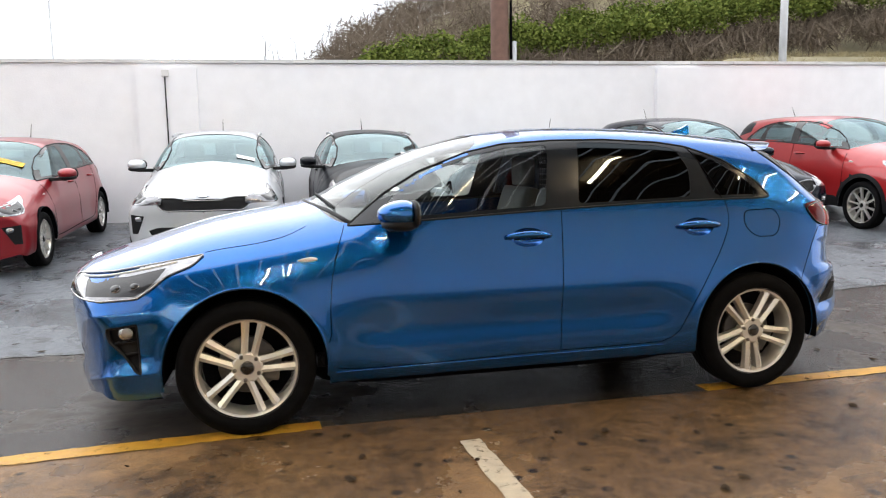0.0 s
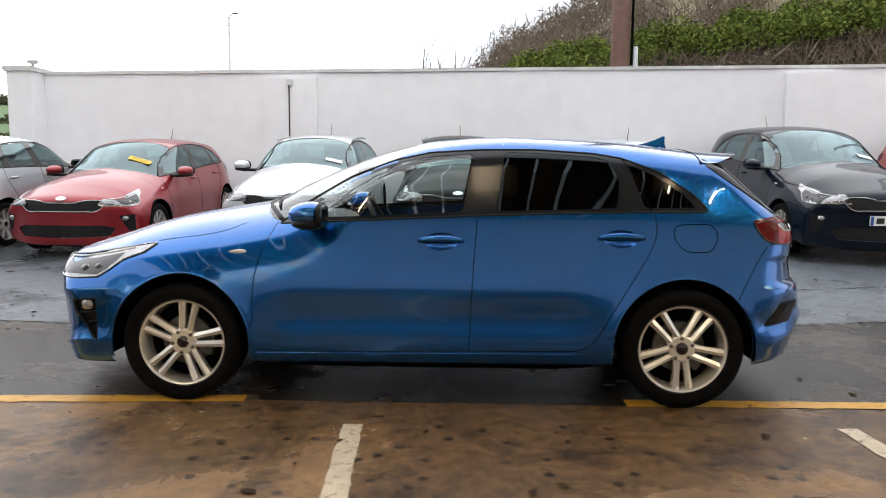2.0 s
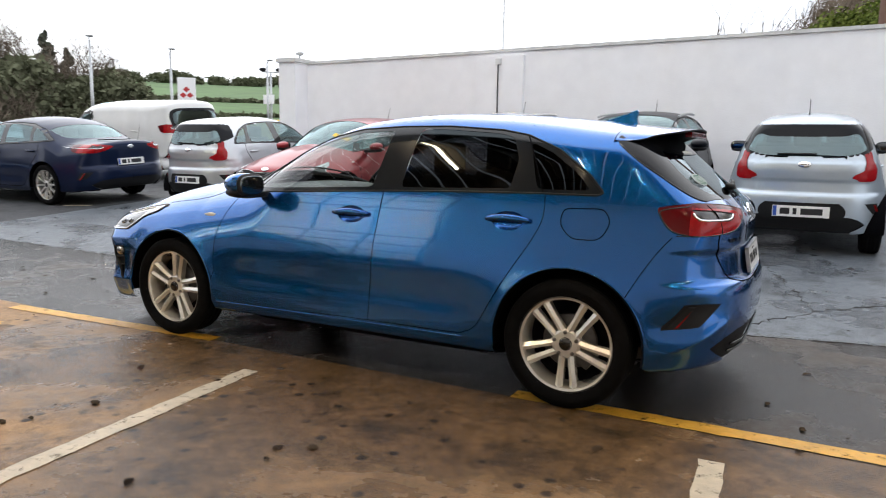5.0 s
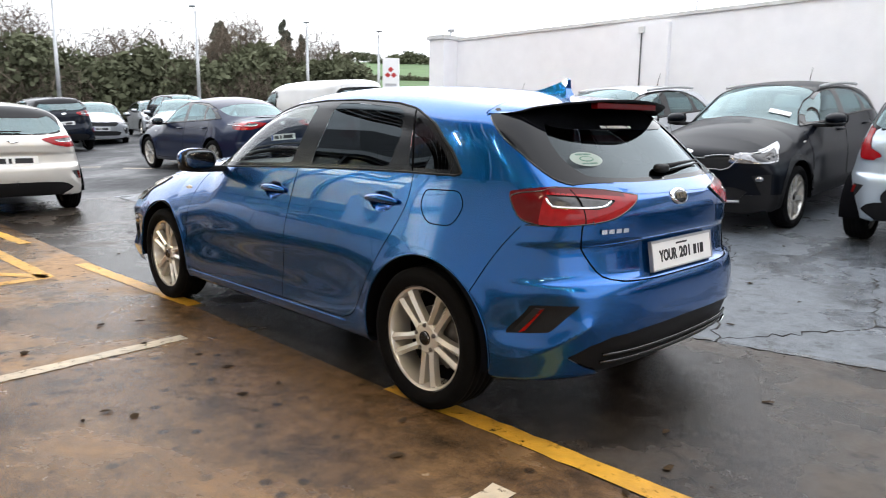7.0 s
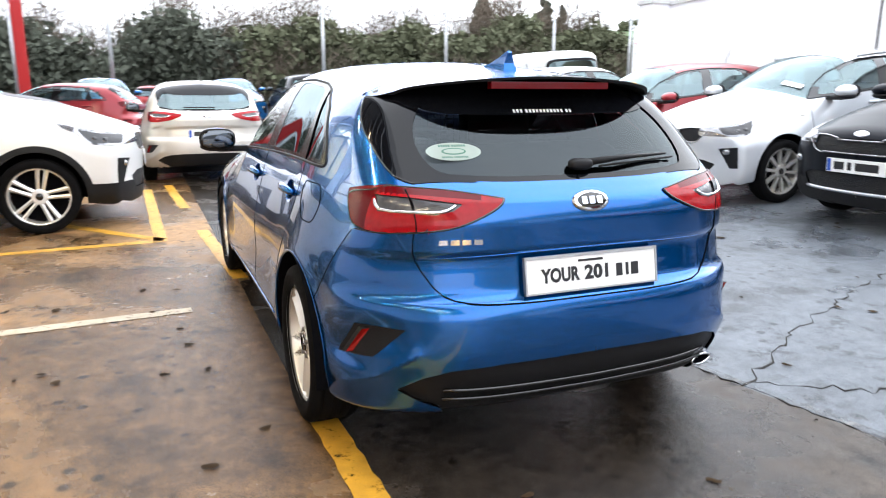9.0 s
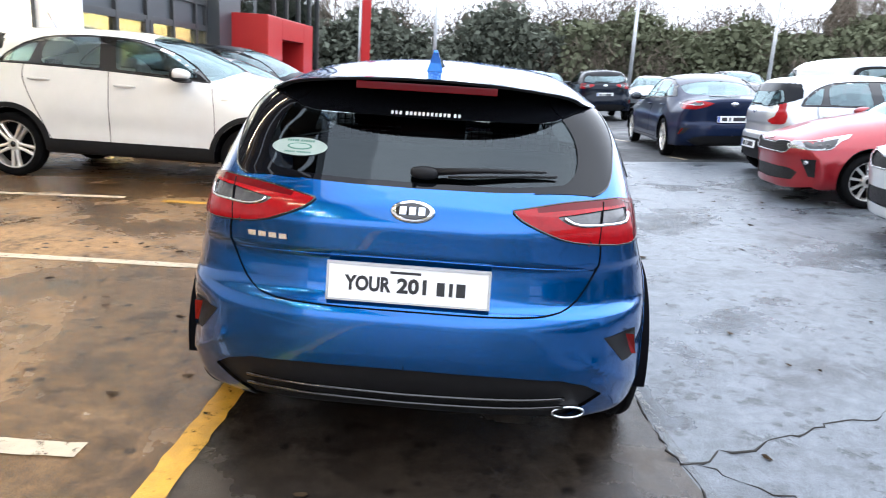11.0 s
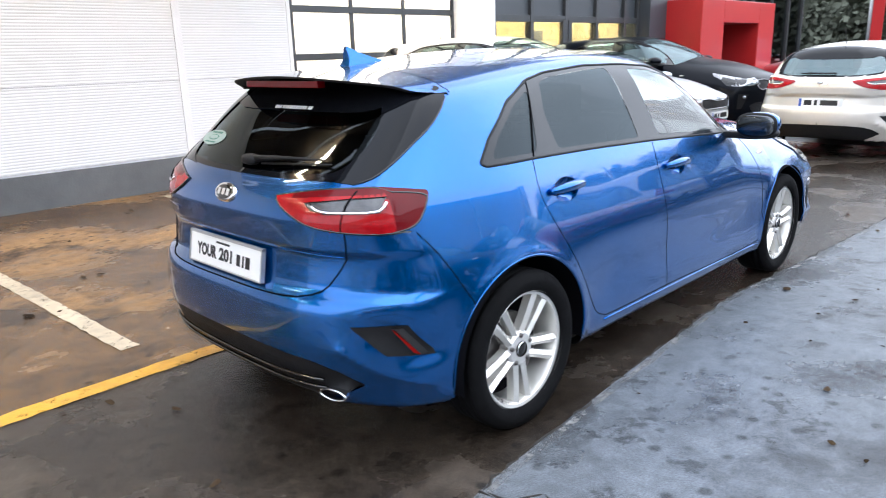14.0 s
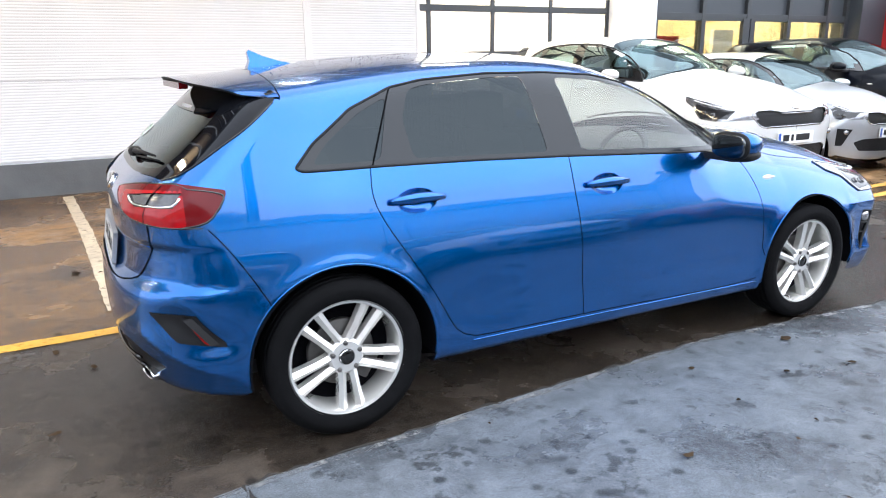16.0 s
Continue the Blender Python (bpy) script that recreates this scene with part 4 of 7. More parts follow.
        if lamp is not None and band.any():
            S.piece("upper_lens", band, M_DARKREDLENS, lamp, sd, 0.006, "deep red upper lens")
        if lamp is not None and wing.any():
            S.piece("outer_lens", wing, M_DARKREDLENS, lamp, sd, 0.006, "deep red outer lens")
    headm0 = take(inside(x, z, head) & (y > 0.47 * w) & (x < fx(-1.3)) & (N[:, 2] < 0.85))
    hdark = headm0 & inside(x, z, sc(HEAD_DARK))
    headm = headm0 & ~hdark
    for sd in two:
        lamp = S.piece("headlamp", headm, M_HEADLAMP, root, sd, 0.004, "clear headlamp")
        if lamp is not None:
            S.piece("lamp_housing", hdark, M_LAMPDARK, lamp, sd, 0.003, "dark lamp housing")
            for lx, lz, r in ((-1.885, 0.700, 0.022), (-1.80, 0.710, 0.018)):
                p = S.on_skin([(fx(lx), fz(lz))], "side", sd, 0.0)[0]
                n = S.normal(np.array([[p[0], -abs(p[1]), p[2]]]))[0]
                n = np.array([n[0], n[1] * (1 if sd < 0 else -1), n[2]])
                ring = oval(lamp, facing(p + n * 0.002, n), r * 1.1, r, M_HEADLAMP, "projector", 0.006)
                oval(ring, Matrix.Translation((0, 0, 0.003)), r * 1.02, r * 0.92, M_GLOSSTRIM, "projector_lens", 0.007)
            if hero:
                tube("lamp_rim", S.on_skin(densify(head, 0.03, True), "side", sd, 0.004), 0.005, M_CLEARLENS, lamp, 6, True)
            tube("daylight_strip", S.on_skin(smooth_line(sc([(-2.06, 0.742), (-1.93, 0.750), (-1.76, 0.778), (-1.62, 0.806)])), "side", sd, 0.004), 0.006, M_WHITEINK, lamp, 6)
    for nm, poly, mt, lb in (("grille", GRILLE, M_MESH, "black grille"), ("intake", INTAKE, M_MESH, "black lower intake")):
        got = take(inside(y, z, rnd(hf(poly), 0.015) + ([(-0.1, fz(poly[-1][1])), (-0.1, fz(poly[0][1]))])) & (x < fx(-1.5)) & (N[:, 0] < -0.3))
        S.piece(nm, got, mt, root, 0, -0.012, lb)
    if hero:
        got = take(inside(x, z, rnd(FOG_SIDE, 0.012)) & (x < -1.6) & (z < 0.6))
        for sd in two:
            fog = S.piece("fog_lamp_recess", got, M_TRIM, root, sd, -0.022, "black fog lamp recess")
            tube("recess_edge", S.on_skin(densify(rnd(FOG_SIDE, 0.012), 0.02, True), "side", sd, -0.010), 0.011, M_TRIM, fog, 6, True)
            p = S.on_skin([(-1.838, 0.512)], "side", sd, -0.012)[0]
            blob("fog_lamp", (p[0] - 0.034, p[1] - 0.02, p[2] - 0.030), (p[0] + 0.034, p[1] + 0.02, p[2] + 0.030), M_CLEARLENS, fog, 2.2)
            for zz in (0.468, 0.415):
                tube("recess_bar", S.on_skin(densify([(-1.90 + (0.475 - zz) * 0.8, zz), (-1.782, zz + 0.008)], 0.02), "side", sd, -0.014), 0.007, M_TRIM, fog, 6)
    for sd in two if not hero else ():
        fog = patch(S, "fog_lamp_recess", hf(FOG), "nose", sd, 0.002, M_TRIM, root, "black fog lamp recess")
        p = S.on_skin([(-0.715 * w, fz(0.505))], "nose")[0]
        if sd > 0:
            p[1] *= -1
        blob("fog_lamp", (p[0] - 0.02, p[1] - 0.045, p[2] - 0.03), (p[0] + 0.03, p[1] + 0.045, p[2] + 0.03), M_CLEARLENS, fog, 2.2)
    # black lower rear valance
    got = take(inside(y, z, rnd(hf(DIFFUSER), 0.012) + [(-0.1, 0.0), (-0.1, fz(0.434))]) & (x > fx(1.5)) & (N[:, 0] > 0.05))
    S.piece("rear_valance", got, M_TRIM, root, 0, -0.012, "black plastic rear valance")
    for sd in two:
        rr = patch(S, "reflector_surround", hf(REFLECT), "rear", sd, 0.0015, M_TRIM, root, "black reflector surround")
        q = S.on_skin([(-y, z) for y, z in hf(REFLECT_RED)], "rear", -1, 0.003)
        q = [Vector((p[0], p[1] * -sd, p[2])) for p in q]
        b1, c1 = (Vector((min(inner.x + 0.003, outer.x + 0.032), outer.y, outer.z)) for inner, outer in ((q[0], q[1]), (q[3], q[2])))
        link_mesh("reflector", [q[0], b1, c1, q[3]], [(0, 1, 2, 3)], M_REFLECTOR, rr, "red reflector", smooth=False)
        link_mesh("reflector_back", [q[0], b1, c1, q[3], q[1], q[2]], [(1, 4, 5, 2), (0, 4, 1), (3, 2, 5)], M_TRIM, rr, smooth=False)
    got = take((N[:, 2] < -0.75) & (z < fz(0.3)))
    S.piece("underbody", got, M_GAP, root, 0, 0.0, "black underbody")
    if hero:
        # added block: it keeps light off the ground below the car
        blob("under_car_blocker", (-1.02, -0.70, 0.135), (1.0, 0.70, 0.30), M_GAP, root, 8.0, 0.0, 24, "black block added low to cut the light under the car")
    if clad is not None:
        lim = fz(0.35)
        near = np.zeros(len(C), bool)
        for ax in spec["axles"]:
            near |= np.hypot(x - ax, z - spec["tyre"]) < spec["arch"] + 0.06
        got = take(((z < lim) | near) & (z < fz(0.75)))
        S.piece("lower_cladding", got, clad, root, 0, 0.004, "black plastic lower cladding")
    for p in bowls:
        take(inside(x, z, p) & side_face)
    # panels
    got = take(inside(x, y, [(a if True else 0, b * w) for a, b in scaled(BONNET, fx, lambda q: q)]) & (N[:, 2] > 0.35) & (x < fx(-0.9)))
    S.piece("bonnet", got, body, root, 0, 0.0)
    for nm, poly in (("front_door", FRONT_DOOR), ("rear_door", REAR_DOOR)):
        got = take(inside(x, z, sc(poly)) & side_face)
        for sd in two:
            S.piece(nm, got, body, root, sd)
    got = take(inside(y, z, hf(TAILGATE) + [(-0.1, fz(1.4)), (-0.1, fz(0.625))]) & (x > fx(1.4)) & (N[:, 0] > 0.25) & (z < fz(1.04)))
    S.piece("tailgate", got, body, root, 0)
    got = take(inside(x, z, sc([(1.60, 0.60), (1.77, 0.86), (2.4, 0.87), (2.4, 0.0), (1.5, 0.0)])) & (x > fx(1.5)))
    S.piece("rear_bumper", got, body, root, 0)
    got = take((x < fx(-1.6)) & (z < fz(0.66)))
    S.piece("front_bumper", got, body, root, 0)
    S.piece("body", free, body, root, 0)
    # wheel wells
    for ax in spec["axles"]:
        for sd in two:
            if hero:
                arc = [(ax + spec["arch"] * math.cos(t), spec["tyre"] + 0.004 + spec["arch"] * math.sin(t)) for t in np.linspace(-0.16, math.pi + 0.16, 50)]
                tube("arch_lip", S.on_skin(arc, "side", sd, -0.004), 0.006, body, root, 8)
            v, f = lathe([(spec["arch"] - 0.002, 0.0), (spec["arch"] - 0.004, 0.30), (0.0, 0.30)], 40)
            f = [q for q in f if min(v[i][2] for i in q) > -0.08]
            ob = link_mesh("wheel_arch_liner", v, f, M_GAP, root, "black wheel arch liner")
            ob.matrix_local = Matrix.Translation((ax, sd * (S.width(ax) - 0.016), spec["tyre"] + 0.004)) @ (Matrix.Identity(4) if sd < 0 else Matrix.Rotation(math.pi, 4, 'Z'))
            wheel(root, ax, sd, spec["tyre"], 0.205 if hero else 0.19, float(S.width(ax)) - 0.118, style, 10 + 23 * (ax > 0), hero)
    # a dark floor that closes the cabin below, with dash, seats and wheel
    box_part("floor_pan", (fx(-1.0), -0.66 * w, fz(0.24)), (fx(1.75), 0.66 * w, fz(0.30)), M_DASH, root, 0.01)
    blob("dashboard", (fx(-1.12), -0.70 * w, fz(0.66)), (fx(-0.52), 0.70 * w, fz(0.985)), M_DASH, root, 3.5)
    for sy in (-0.36, 0.36):
        seat(root, fx(0.02), sy * w)
    seat(root, fx(0.92), 0.0, "rear_seat", 1.15 * w)
    a = np.linspace(0, 2 * math.pi, 24, endpoint=False)
    wm = Matrix.Translation((fx(-0.40), 0.36 * w, fz(0.89))) @ Matrix.Rotation(radians(-28), 4, 'Y')
    tube("steering_wheel", [wm @ Vector((0, 0.18 * math.cos(t), 0.18 * math.sin(t))) for t in a], 0.015, M_DASH, root, 8, True)
    for sd in two:
        mirror(root, spec, sd, body)
    # dark seal round each tail lamp
    if hero:
        up = S.on_skin(smooth_line([(-a, b) for a, b in ((0.320, 0.965), (0.475, 0.990), (0.56, 0.998), (0.66, 1.004))]), "rear", -1, 0.004)
        out = S.on_skin(smooth_line([(1.82, 0.989), (1.77, 0.984), (1.724, 0.974), (1.711, 0.956), (1.755, 0.895), (1.80, 0.872), (1.86, 0.863)]), "side", -1, 0.004)
        low = S.on_skin(smooth_line([(-a, b) for a, b in ((0.76, 0.862), (0.66, 0.864), (0.52, 0.877), (0.44, 0.899), (0.35, 0.938), (0.321, 0.962))]), "rear", -1, 0.004)
        ring = np.concatenate([up, out, low])
        for sd in two:
            tube("lamp_seal", ring * np.array([1, -sd, 1]), 0.0042, M_GLOSSTRIM, root, 6, True)
    # panel gaps
    step = 0.03 if hero else 0.08
    rad = 0.0024 if hero else 0.005
    lines = [("side", FRONT_DOOR[:6], True), ("side", [FRONT_DOOR[5], FRONT_DOOR[6], FRONT_DOOR[7], FRONT_DOOR[8]], True), ("side", REAR_DOOR[3:], True)]
    for plane, ln, _ in lines:
        pts = smooth_line(sc(ln), step)
        for sd in two:
            tube("panel_gap", S.on_skin(pts, plane, sd, -rad * 0.35), rad, M_GAP, root, 6)
    for sd in two:
        tube("window_seal", S.on_skin(densify(dlo, step, True), "side", sd, -0.001), 0.006 if hero else 0.008, M_TRIM, root, 6, True)
    return root, S


# ---------------------------------------------------------------- ground
def gz(x, y):
    """The height of the ground: level by the building, rising towards the boundary wall."""
    return 0.062 * np.clip(np.asarray(y, float) - 1.0, 0.0, 8.0)


def joint_y(x):
    return np.interp(x, (-60, -8, -5, -2.5, -0.6, 0.8, 1.7, 2.5, 3.6, 8, 60), (1.2, 1.2, 1.1, 0.98, 0.85, 0.94, 1.02, 1.16, 1.35, 1.9, 1.9))


def grid_sheet(name, xs, rows, z0, material, label, kind="structure"):
    """A sheet over xs, whose rows are functions of x (or numbers) that give y."""
    verts, faces = [], []
    for x in xs:
        for r in rows:
            yy = float(r(x)) if callable(r) else r
            verts.append((x, yy, float(gz(x, yy)) + z0))
    n = len(rows)
    for i in range(len(xs) - 1):
        for k in range(n - 1):
            faces.append((i * n + k, (i + 1) * n + k, (i + 1) * n + k + 1, i * n + k + 1))
    return tagged(link_mesh(name, verts, faces, material, None, ""), label, "ground", "", kind)


def wet_ground(name, dry, wet, stain, wet_lo=0.45, wet_hi=0.60, gloss=0.07, dull=0.55, big=0.35, bump=0.25, sheen=0.5, blotch=0.4):
    """Concrete or asphalt with wet, shiny patches, blotchy stains, grit and a fine relief."""
    m, nt, out = mat_new(name)
    n, l = nt.nodes, nt.links
    b = n.new("ShaderNodeBsdfPrincipled")
    tc = n.new("ShaderNodeTexCoord")

    def noise_tex(scale, detail=6, rough=0.6, dist=0.0):
        t = n.new("ShaderNodeTexNoise")
        t.inputs["Scale"].default_value = scale
        t.inputs["Detail"].default_value = detail
        t.inputs["Roughness"].default_value = rough
        t.inputs["Distortion"].default_value = dist
        l.new(tc.outputs["Object"], t.inputs["Vector"])
        return t

    def ramp(src, lo, hi):
        r = n.new("ShaderNodeMapRange")
        r.interpolation_type = 'SMOOTHSTEP'
        r.inputs["From Min"].default_value = lo
        r.inputs["From Max"].default_value = hi
        l.new(src, r.inputs["Value"])
        return r.outputs["Result"]

    def mix(fac, a, c):
        x = n.new("ShaderNodeMixRGB")
        l.new(fac, x.inputs["Fac"])
        for k, v in (("Color1", a), ("Color2", c)):
            if isinstance(v, tuple):
                x.inputs[k].default_value = (*v, 1)
            else:
                l.new(v, x.inputs[k])
        return x.outputs["Color"]

    wetness = ramp(noise_tex(big, 9, 0.62, 0.12).outputs["Fac"], wet_lo, wet_hi)
    stains = ramp(noise_tex(1.7, 9, 0.7, 0.15).outputs["Fac"], 0.50, 0.66)
    grit = noise_tex(170, 5, 0.75).outputs["Fac"]
    specks = n.new("ShaderNodeTexVoronoi")
    specks.inputs["Scale"].default_value = 8
    l.new(tc.outputs["Object"], specks.inputs["Vector"])
    speck = ramp(specks.outputs["Distance"], 0.10, 0.26)
    clear = n.new("ShaderNodeMath")
    clear.operation = 'MAXIMUM'
    l.new(speck, clear.inputs[0])
    l.new(ramp(noise_tex(1.1, 5, 0.6).outputs["Fac"], 0.46, 0.56), clear.inputs[1])
    col = mix(wetness, dry, wet)
    col = mix(stains, col, stain)
    col = mix(clear.outputs[0], tuple(v * 0.7 for v in stain), col)
    damp = n.new("ShaderNodeMath")
    damp.operation = 'MULTIPLY'
    damp.inputs[1].default_value = blotch
    l.new(ramp(noise_tex(4.6, 11, 0.72, 0.1).outputs["Fac"], 0.575, 0.60), damp.inputs[0])
    col = mix(damp.outputs[0], col, tuple(v * 0.5 for v in stain))
    b.inputs["Specular IOR Level"].default_value = sheen
    g = n.new("ShaderNodeMapRange")
    g.inputs["From Min"].default_value = 0.3
    g.inputs["From Max"].default_value = 0.7
    g.inputs["To Min"].default_value = 0.35
    g.inputs["To Max"].default_value = 1.65
    l.new(grit, g.inputs["Value"])
    sc = n.new("ShaderNodeVectorMath")
    sc.operation = 'SCALE'
    mo = n.new("ShaderNodeMapRange")
    mo.inputs["From Min"].default_value = 0.32
    mo.inputs["From Max"].default_value = 0.68
    mo.inputs["To Min"].default_value = 0.62
    mo.inputs["To Max"].default_value = 1.32
    l.new(noise_tex(11, 8, 0.72, 0.1).outputs["Fac"], mo.inputs["Value"])
    mu = n.new("ShaderNodeMath")
    mu.operation = 'MULTIPLY'
    l.new(mo.outputs["Result"], mu.inputs[0])
    l.new(g.outputs["Result"], mu.inputs[1])
    l.new(col, sc.inputs[0])
    l.new(mu.outputs[0], sc.inputs["Scale"])
    l.new(sc.outputs["Vector"], b.inputs["Base Color"])
    rr = n.new("ShaderNodeMapRange")
    rr.inputs["To Min"].default_value = dull
    rr.inputs["To Max"].default_value = gloss
    fine = noise_tex(7, 6, 0.65)
    ad = n.new("ShaderNodeMath")
    ad.operation = 'MULTIPLY_ADD'
    l.new(fine.outputs["Fac"], ad.inputs[0])
    ad.inputs[1].default_value = 0.9
    sub = n.new("ShaderNodeMath")
    sub.operation = 'SUBTRACT'
    l.new(wetness, sub.inputs[0])
    sub.inputs[1].default_value = 0.45
    l.new(sub.outputs[0], ad.inputs[2])
    l.new(ad.outputs[0], rr.inputs["Value"])
    l.new(rr.outputs["Result"], b.inputs["Roughness"])
    bp = n.new("ShaderNodeBump")
    bp.inputs["Strength"].default_value = bump
    bp.inputs["Distance"].default_value = 0.008
    hs = n.new("ShaderNodeMath")
    hs.operation = 'MULTIPLY_ADD'
    l.new(grit, hs.inputs[0])
    hs.inputs[1].default_value = 0.6
    l.new(fine.outputs["Fac"], hs.inputs[2])
    l.new(hs.outputs[0], bp.inputs["Height"])
    l.new(bp.outputs["Normal"], b.inputs["Normal"])
    l.new(b.outputs["BSDF"], out.inputs["Surface"])
    return m


M_BROWN = wet_ground("brown_wet_concrete", (0.35, 0.208, 0.094), (0.128, 0.073, 0.032), (0.052, 0.030, 0.015), 0.38, 0.53, 0.16, 0.6, 0.45, 0.5, 0.32, 0.28)
M_PALE = wet_ground("pale_grey_concrete", (0.130, 0.145, 0.164), (0.080, 0.089, 0.101), (0.050, 0.056, 0.064), 0.50, 0.62, 0.08, 0.36, 0.8, 0.9, 0.5, 0.75)
# M_STRIP: wet concrete, its colour also lowered for the shade under the car
M_STRIP = wet_ground("wet_strip_with_car_shade", (0.070, 0.055, 0.042), (0.026, 0.020, 0.015), (0.018, 0.014, 0.011), 0.38, 0.52, 0.14, 0.55, 0.8, 0.5, 0.35, 0.5)
M_ASPHALT = wet_ground("wet_asphalt", (0.045, 0.046, 0.050), (0.026, 0.027, 0.030), (0.020, 0.020, 0.022), 0.40, 0.62, 0.42, 0.8, 0.3, 0.5)
def worn(m, scale, lo, hi):
    """Lets the ground show through chips and scuffs of a thin paint."""
    n, l = m.node_tree.nodes, m.node_tree.links
    b = n["Principled BSDF"]
    tc = n.new("ShaderNodeTexCoord")
    t = n.new("ShaderNodeTexNoise")
    t.inputs["Scale"].default_value = scale
    t.inputs["Detail"].default_value = 9
    t.inputs["Roughness"].default_value = 0.75
    l.new(tc.outputs["Object"], t.inputs["Vector"])
    r = n.new("ShaderNodeMapRange")
    r.inputs["From Min"].default_value = lo
    r.inputs["From Max"].default_value = hi
    r.inputs["To Min"].default_value = 1.0
    r.inputs["To Max"].default_value = 0.12
    l.new(t.outputs["Fac"], r.inputs["Value"])
    l.new(r.outputs["Result"], b.inputs["Alpha"])
    return m


M_YELLOW = worn(principled("worn_yellow_line_paint", (0.62, 0.33, 0.03), 0.45, vary=0.30, scale=14, bump=0.3, bump_scale=120), 13.0, 0.56, 0.66)
M_WHITELINE = worn(principled("worn_white_line_paint", (0.55, 0.46, 0.33), 0.45, vary=0.30, scale=14, bump=0.3, bump_scale=120), 16.0, 0.55, 0.66)
M_WALL = principled("white_rendered_wall", (0.80, 0.80, 0.82), 0.75, vary=0.06, scale=3.5, bump=0.25, bump_scale=45)
M_COPING = principled("grey_concrete_coping", (0.58, 0.58, 0.57), 0.8, vary=0.22, scale=6, bump=0.3, bump_scale=60)
M_CLAD = principled("white_ribbed_steel_cladding", (0.78, 0.785, 0.80), 0.38, 0.0, vary=0.04, scale=2.0)
M_PLINTH = principled("dark_grey_plinth", (0.12, 0.125, 0.13), 0.6, vary=0.2, scale=5, bump=0.2, bump_scale=50)
M_FRAME = principled("dark_grey_aluminium", (0.06, 0.062, 0.066), 0.35, 0.4, vary=0.1, scale=8)
def frosted(name, color):
    m, nt, out = mat_new(name)
    n, l = nt.nodes, nt.links
    t = n.new("ShaderNodeBsdfTranslucent")
    t.inputs["Color"].default_value = (*color, 1)
    b = n.new("ShaderNodeBsdfPrincipled")
    b.inputs["Base Color"].default_value = (*color, 1)
    b.inputs["Roughness"].default_value = 0.25
    mx = n.new("ShaderNodeMixShader")
    mx.inputs["Fac"].default_value = 0.5
    l.new(t.outputs["BSDF"], mx.inputs[1])
    l.new(b.outputs["BSDF"], mx.inputs[2])
    l.new(mx.outputs["Shader"], out.inputs["Surface"])
    return m


M_FROST = frosted("frosted_white_pane", (0.82, 0.81, 0.78))
M_DOORPANEL = principled("dark_door_panel", (0.07, 0.068, 0.066), 0.45, vary=0.15, scale=6)
M_REDPANEL = principled("red_cladding_panel", (0.42, 0.016, 0.016), 0.35, coat=0.2, vary=0.06, scale=2)
M_ANTHRACITE = principled("anthracite_panel", (0.045, 0.05, 0.058), 0.4, vary=0.1, scale=2)
M_SHOPGLASS = glass("showroom_glass", (0.46, 0.50, 0.50), 1.0, 1.62)
M_WARMWALL = principled("cream_interior_wall", (0.75, 0.62, 0.36), 0.7, vary=0.08, scale=1.5)
M_SHOPFLOOR = principled("showroom_floor_tile", (0.45, 0.42, 0.38), 0.25, vary=0.08, scale=2)
M_STEEL = principled("galvanised_steel", (0.45, 0.46, 0.47), 0.45, 0.7, vary=0.15, scale=5)
M_POLEWOOD = principled("weathered_pole_wood", (0.16, 0.092, 0.07), 0.85, vary=0.35, scale=6, bump=0.5, bump_scale=40)
M_BARK = principled("bark", (0.11, 0.085, 0.065), 0.9, vary=0.3, scale=8)
M_GRASS = principled("field_grass", (0.07, 0.13, 0.035), 0.9, vary=0.35, scale=0.12)
M_DRYGRASS = principled("dry_bank_grass", (0.20, 0.175, 0.10), 0.9, vary=0.35, scale=0.8)


def leaf_mat(name, a, b):
    m, nt, out = mat_new(name)
    n, l = nt.nodes, nt.links
    p = n.new("ShaderNodeBsdfPrincipled")
    p.inputs["Roughness"].default_value = 0.9
    p.inputs["Specular IOR Level"].default_value = 0.08
    g = n.new("ShaderNodeNewGeometry")
    r = n.new("ShaderNodeMixRGB")
    r.inputs["Color1"].default_value = (*a, 1)
    r.inputs["Color2"].default_value = (*b, 1)
    l.new(g.outputs["Random Per Island"], r.inputs["Fac"])
    l.new(r.outputs["Color"], p.inputs["Base Color"])
    l.new(p.outputs["BSDF"], out.inputs["Surface"])
    return m


# both evergreen colours are lightened and greyed to carry the distance haze
M_LEAF_DARK = leaf_mat("hazed_dark_evergreen", (0.105, 0.112, 0.068), (0.135, 0.143, 0.088))
M_LEAF_DEEP = leaf_mat("hazed_deep_evergreen", (0.088, 0.096, 0.074), (0.118, 0.128, 0.098))
M_LEAF_BRIGHT = leaf_mat("bright_shrub_leaves", (0.05, 0.078, 0.014), (0.17, 0.20, 0.045))
M_TWIG = leaf_mat("bare_brown_twigs", (0.11, 0.088, 0.068), (0.19, 0.155, 0.12))

xs_near = sorted(set(np.round(np.concatenate([np.linspace(-8.1, 16, 60), [-5, -2.5, -0.6, 0.8, 1.7, 2.5, 3.6]]), 3)))
grid_sheet("ground", [-900, -300, -100, -60, -40, -20, -8, 0, 8, 16, 40, 100, 300, 900], [-900, -300, -80, -30, -7.4, 0, 1.0, 3, 6, 9.0, 14, 40, 120, 300, 900], -0.06, M_ASPHALT, "dark asphalt ground reaching into the distance")
grid_sheet("pavement", xs_near, [-7.0, -5, -3, -1.6, -0.84], 0.0, M_BROWN, "brown stained wet concrete forecourt")
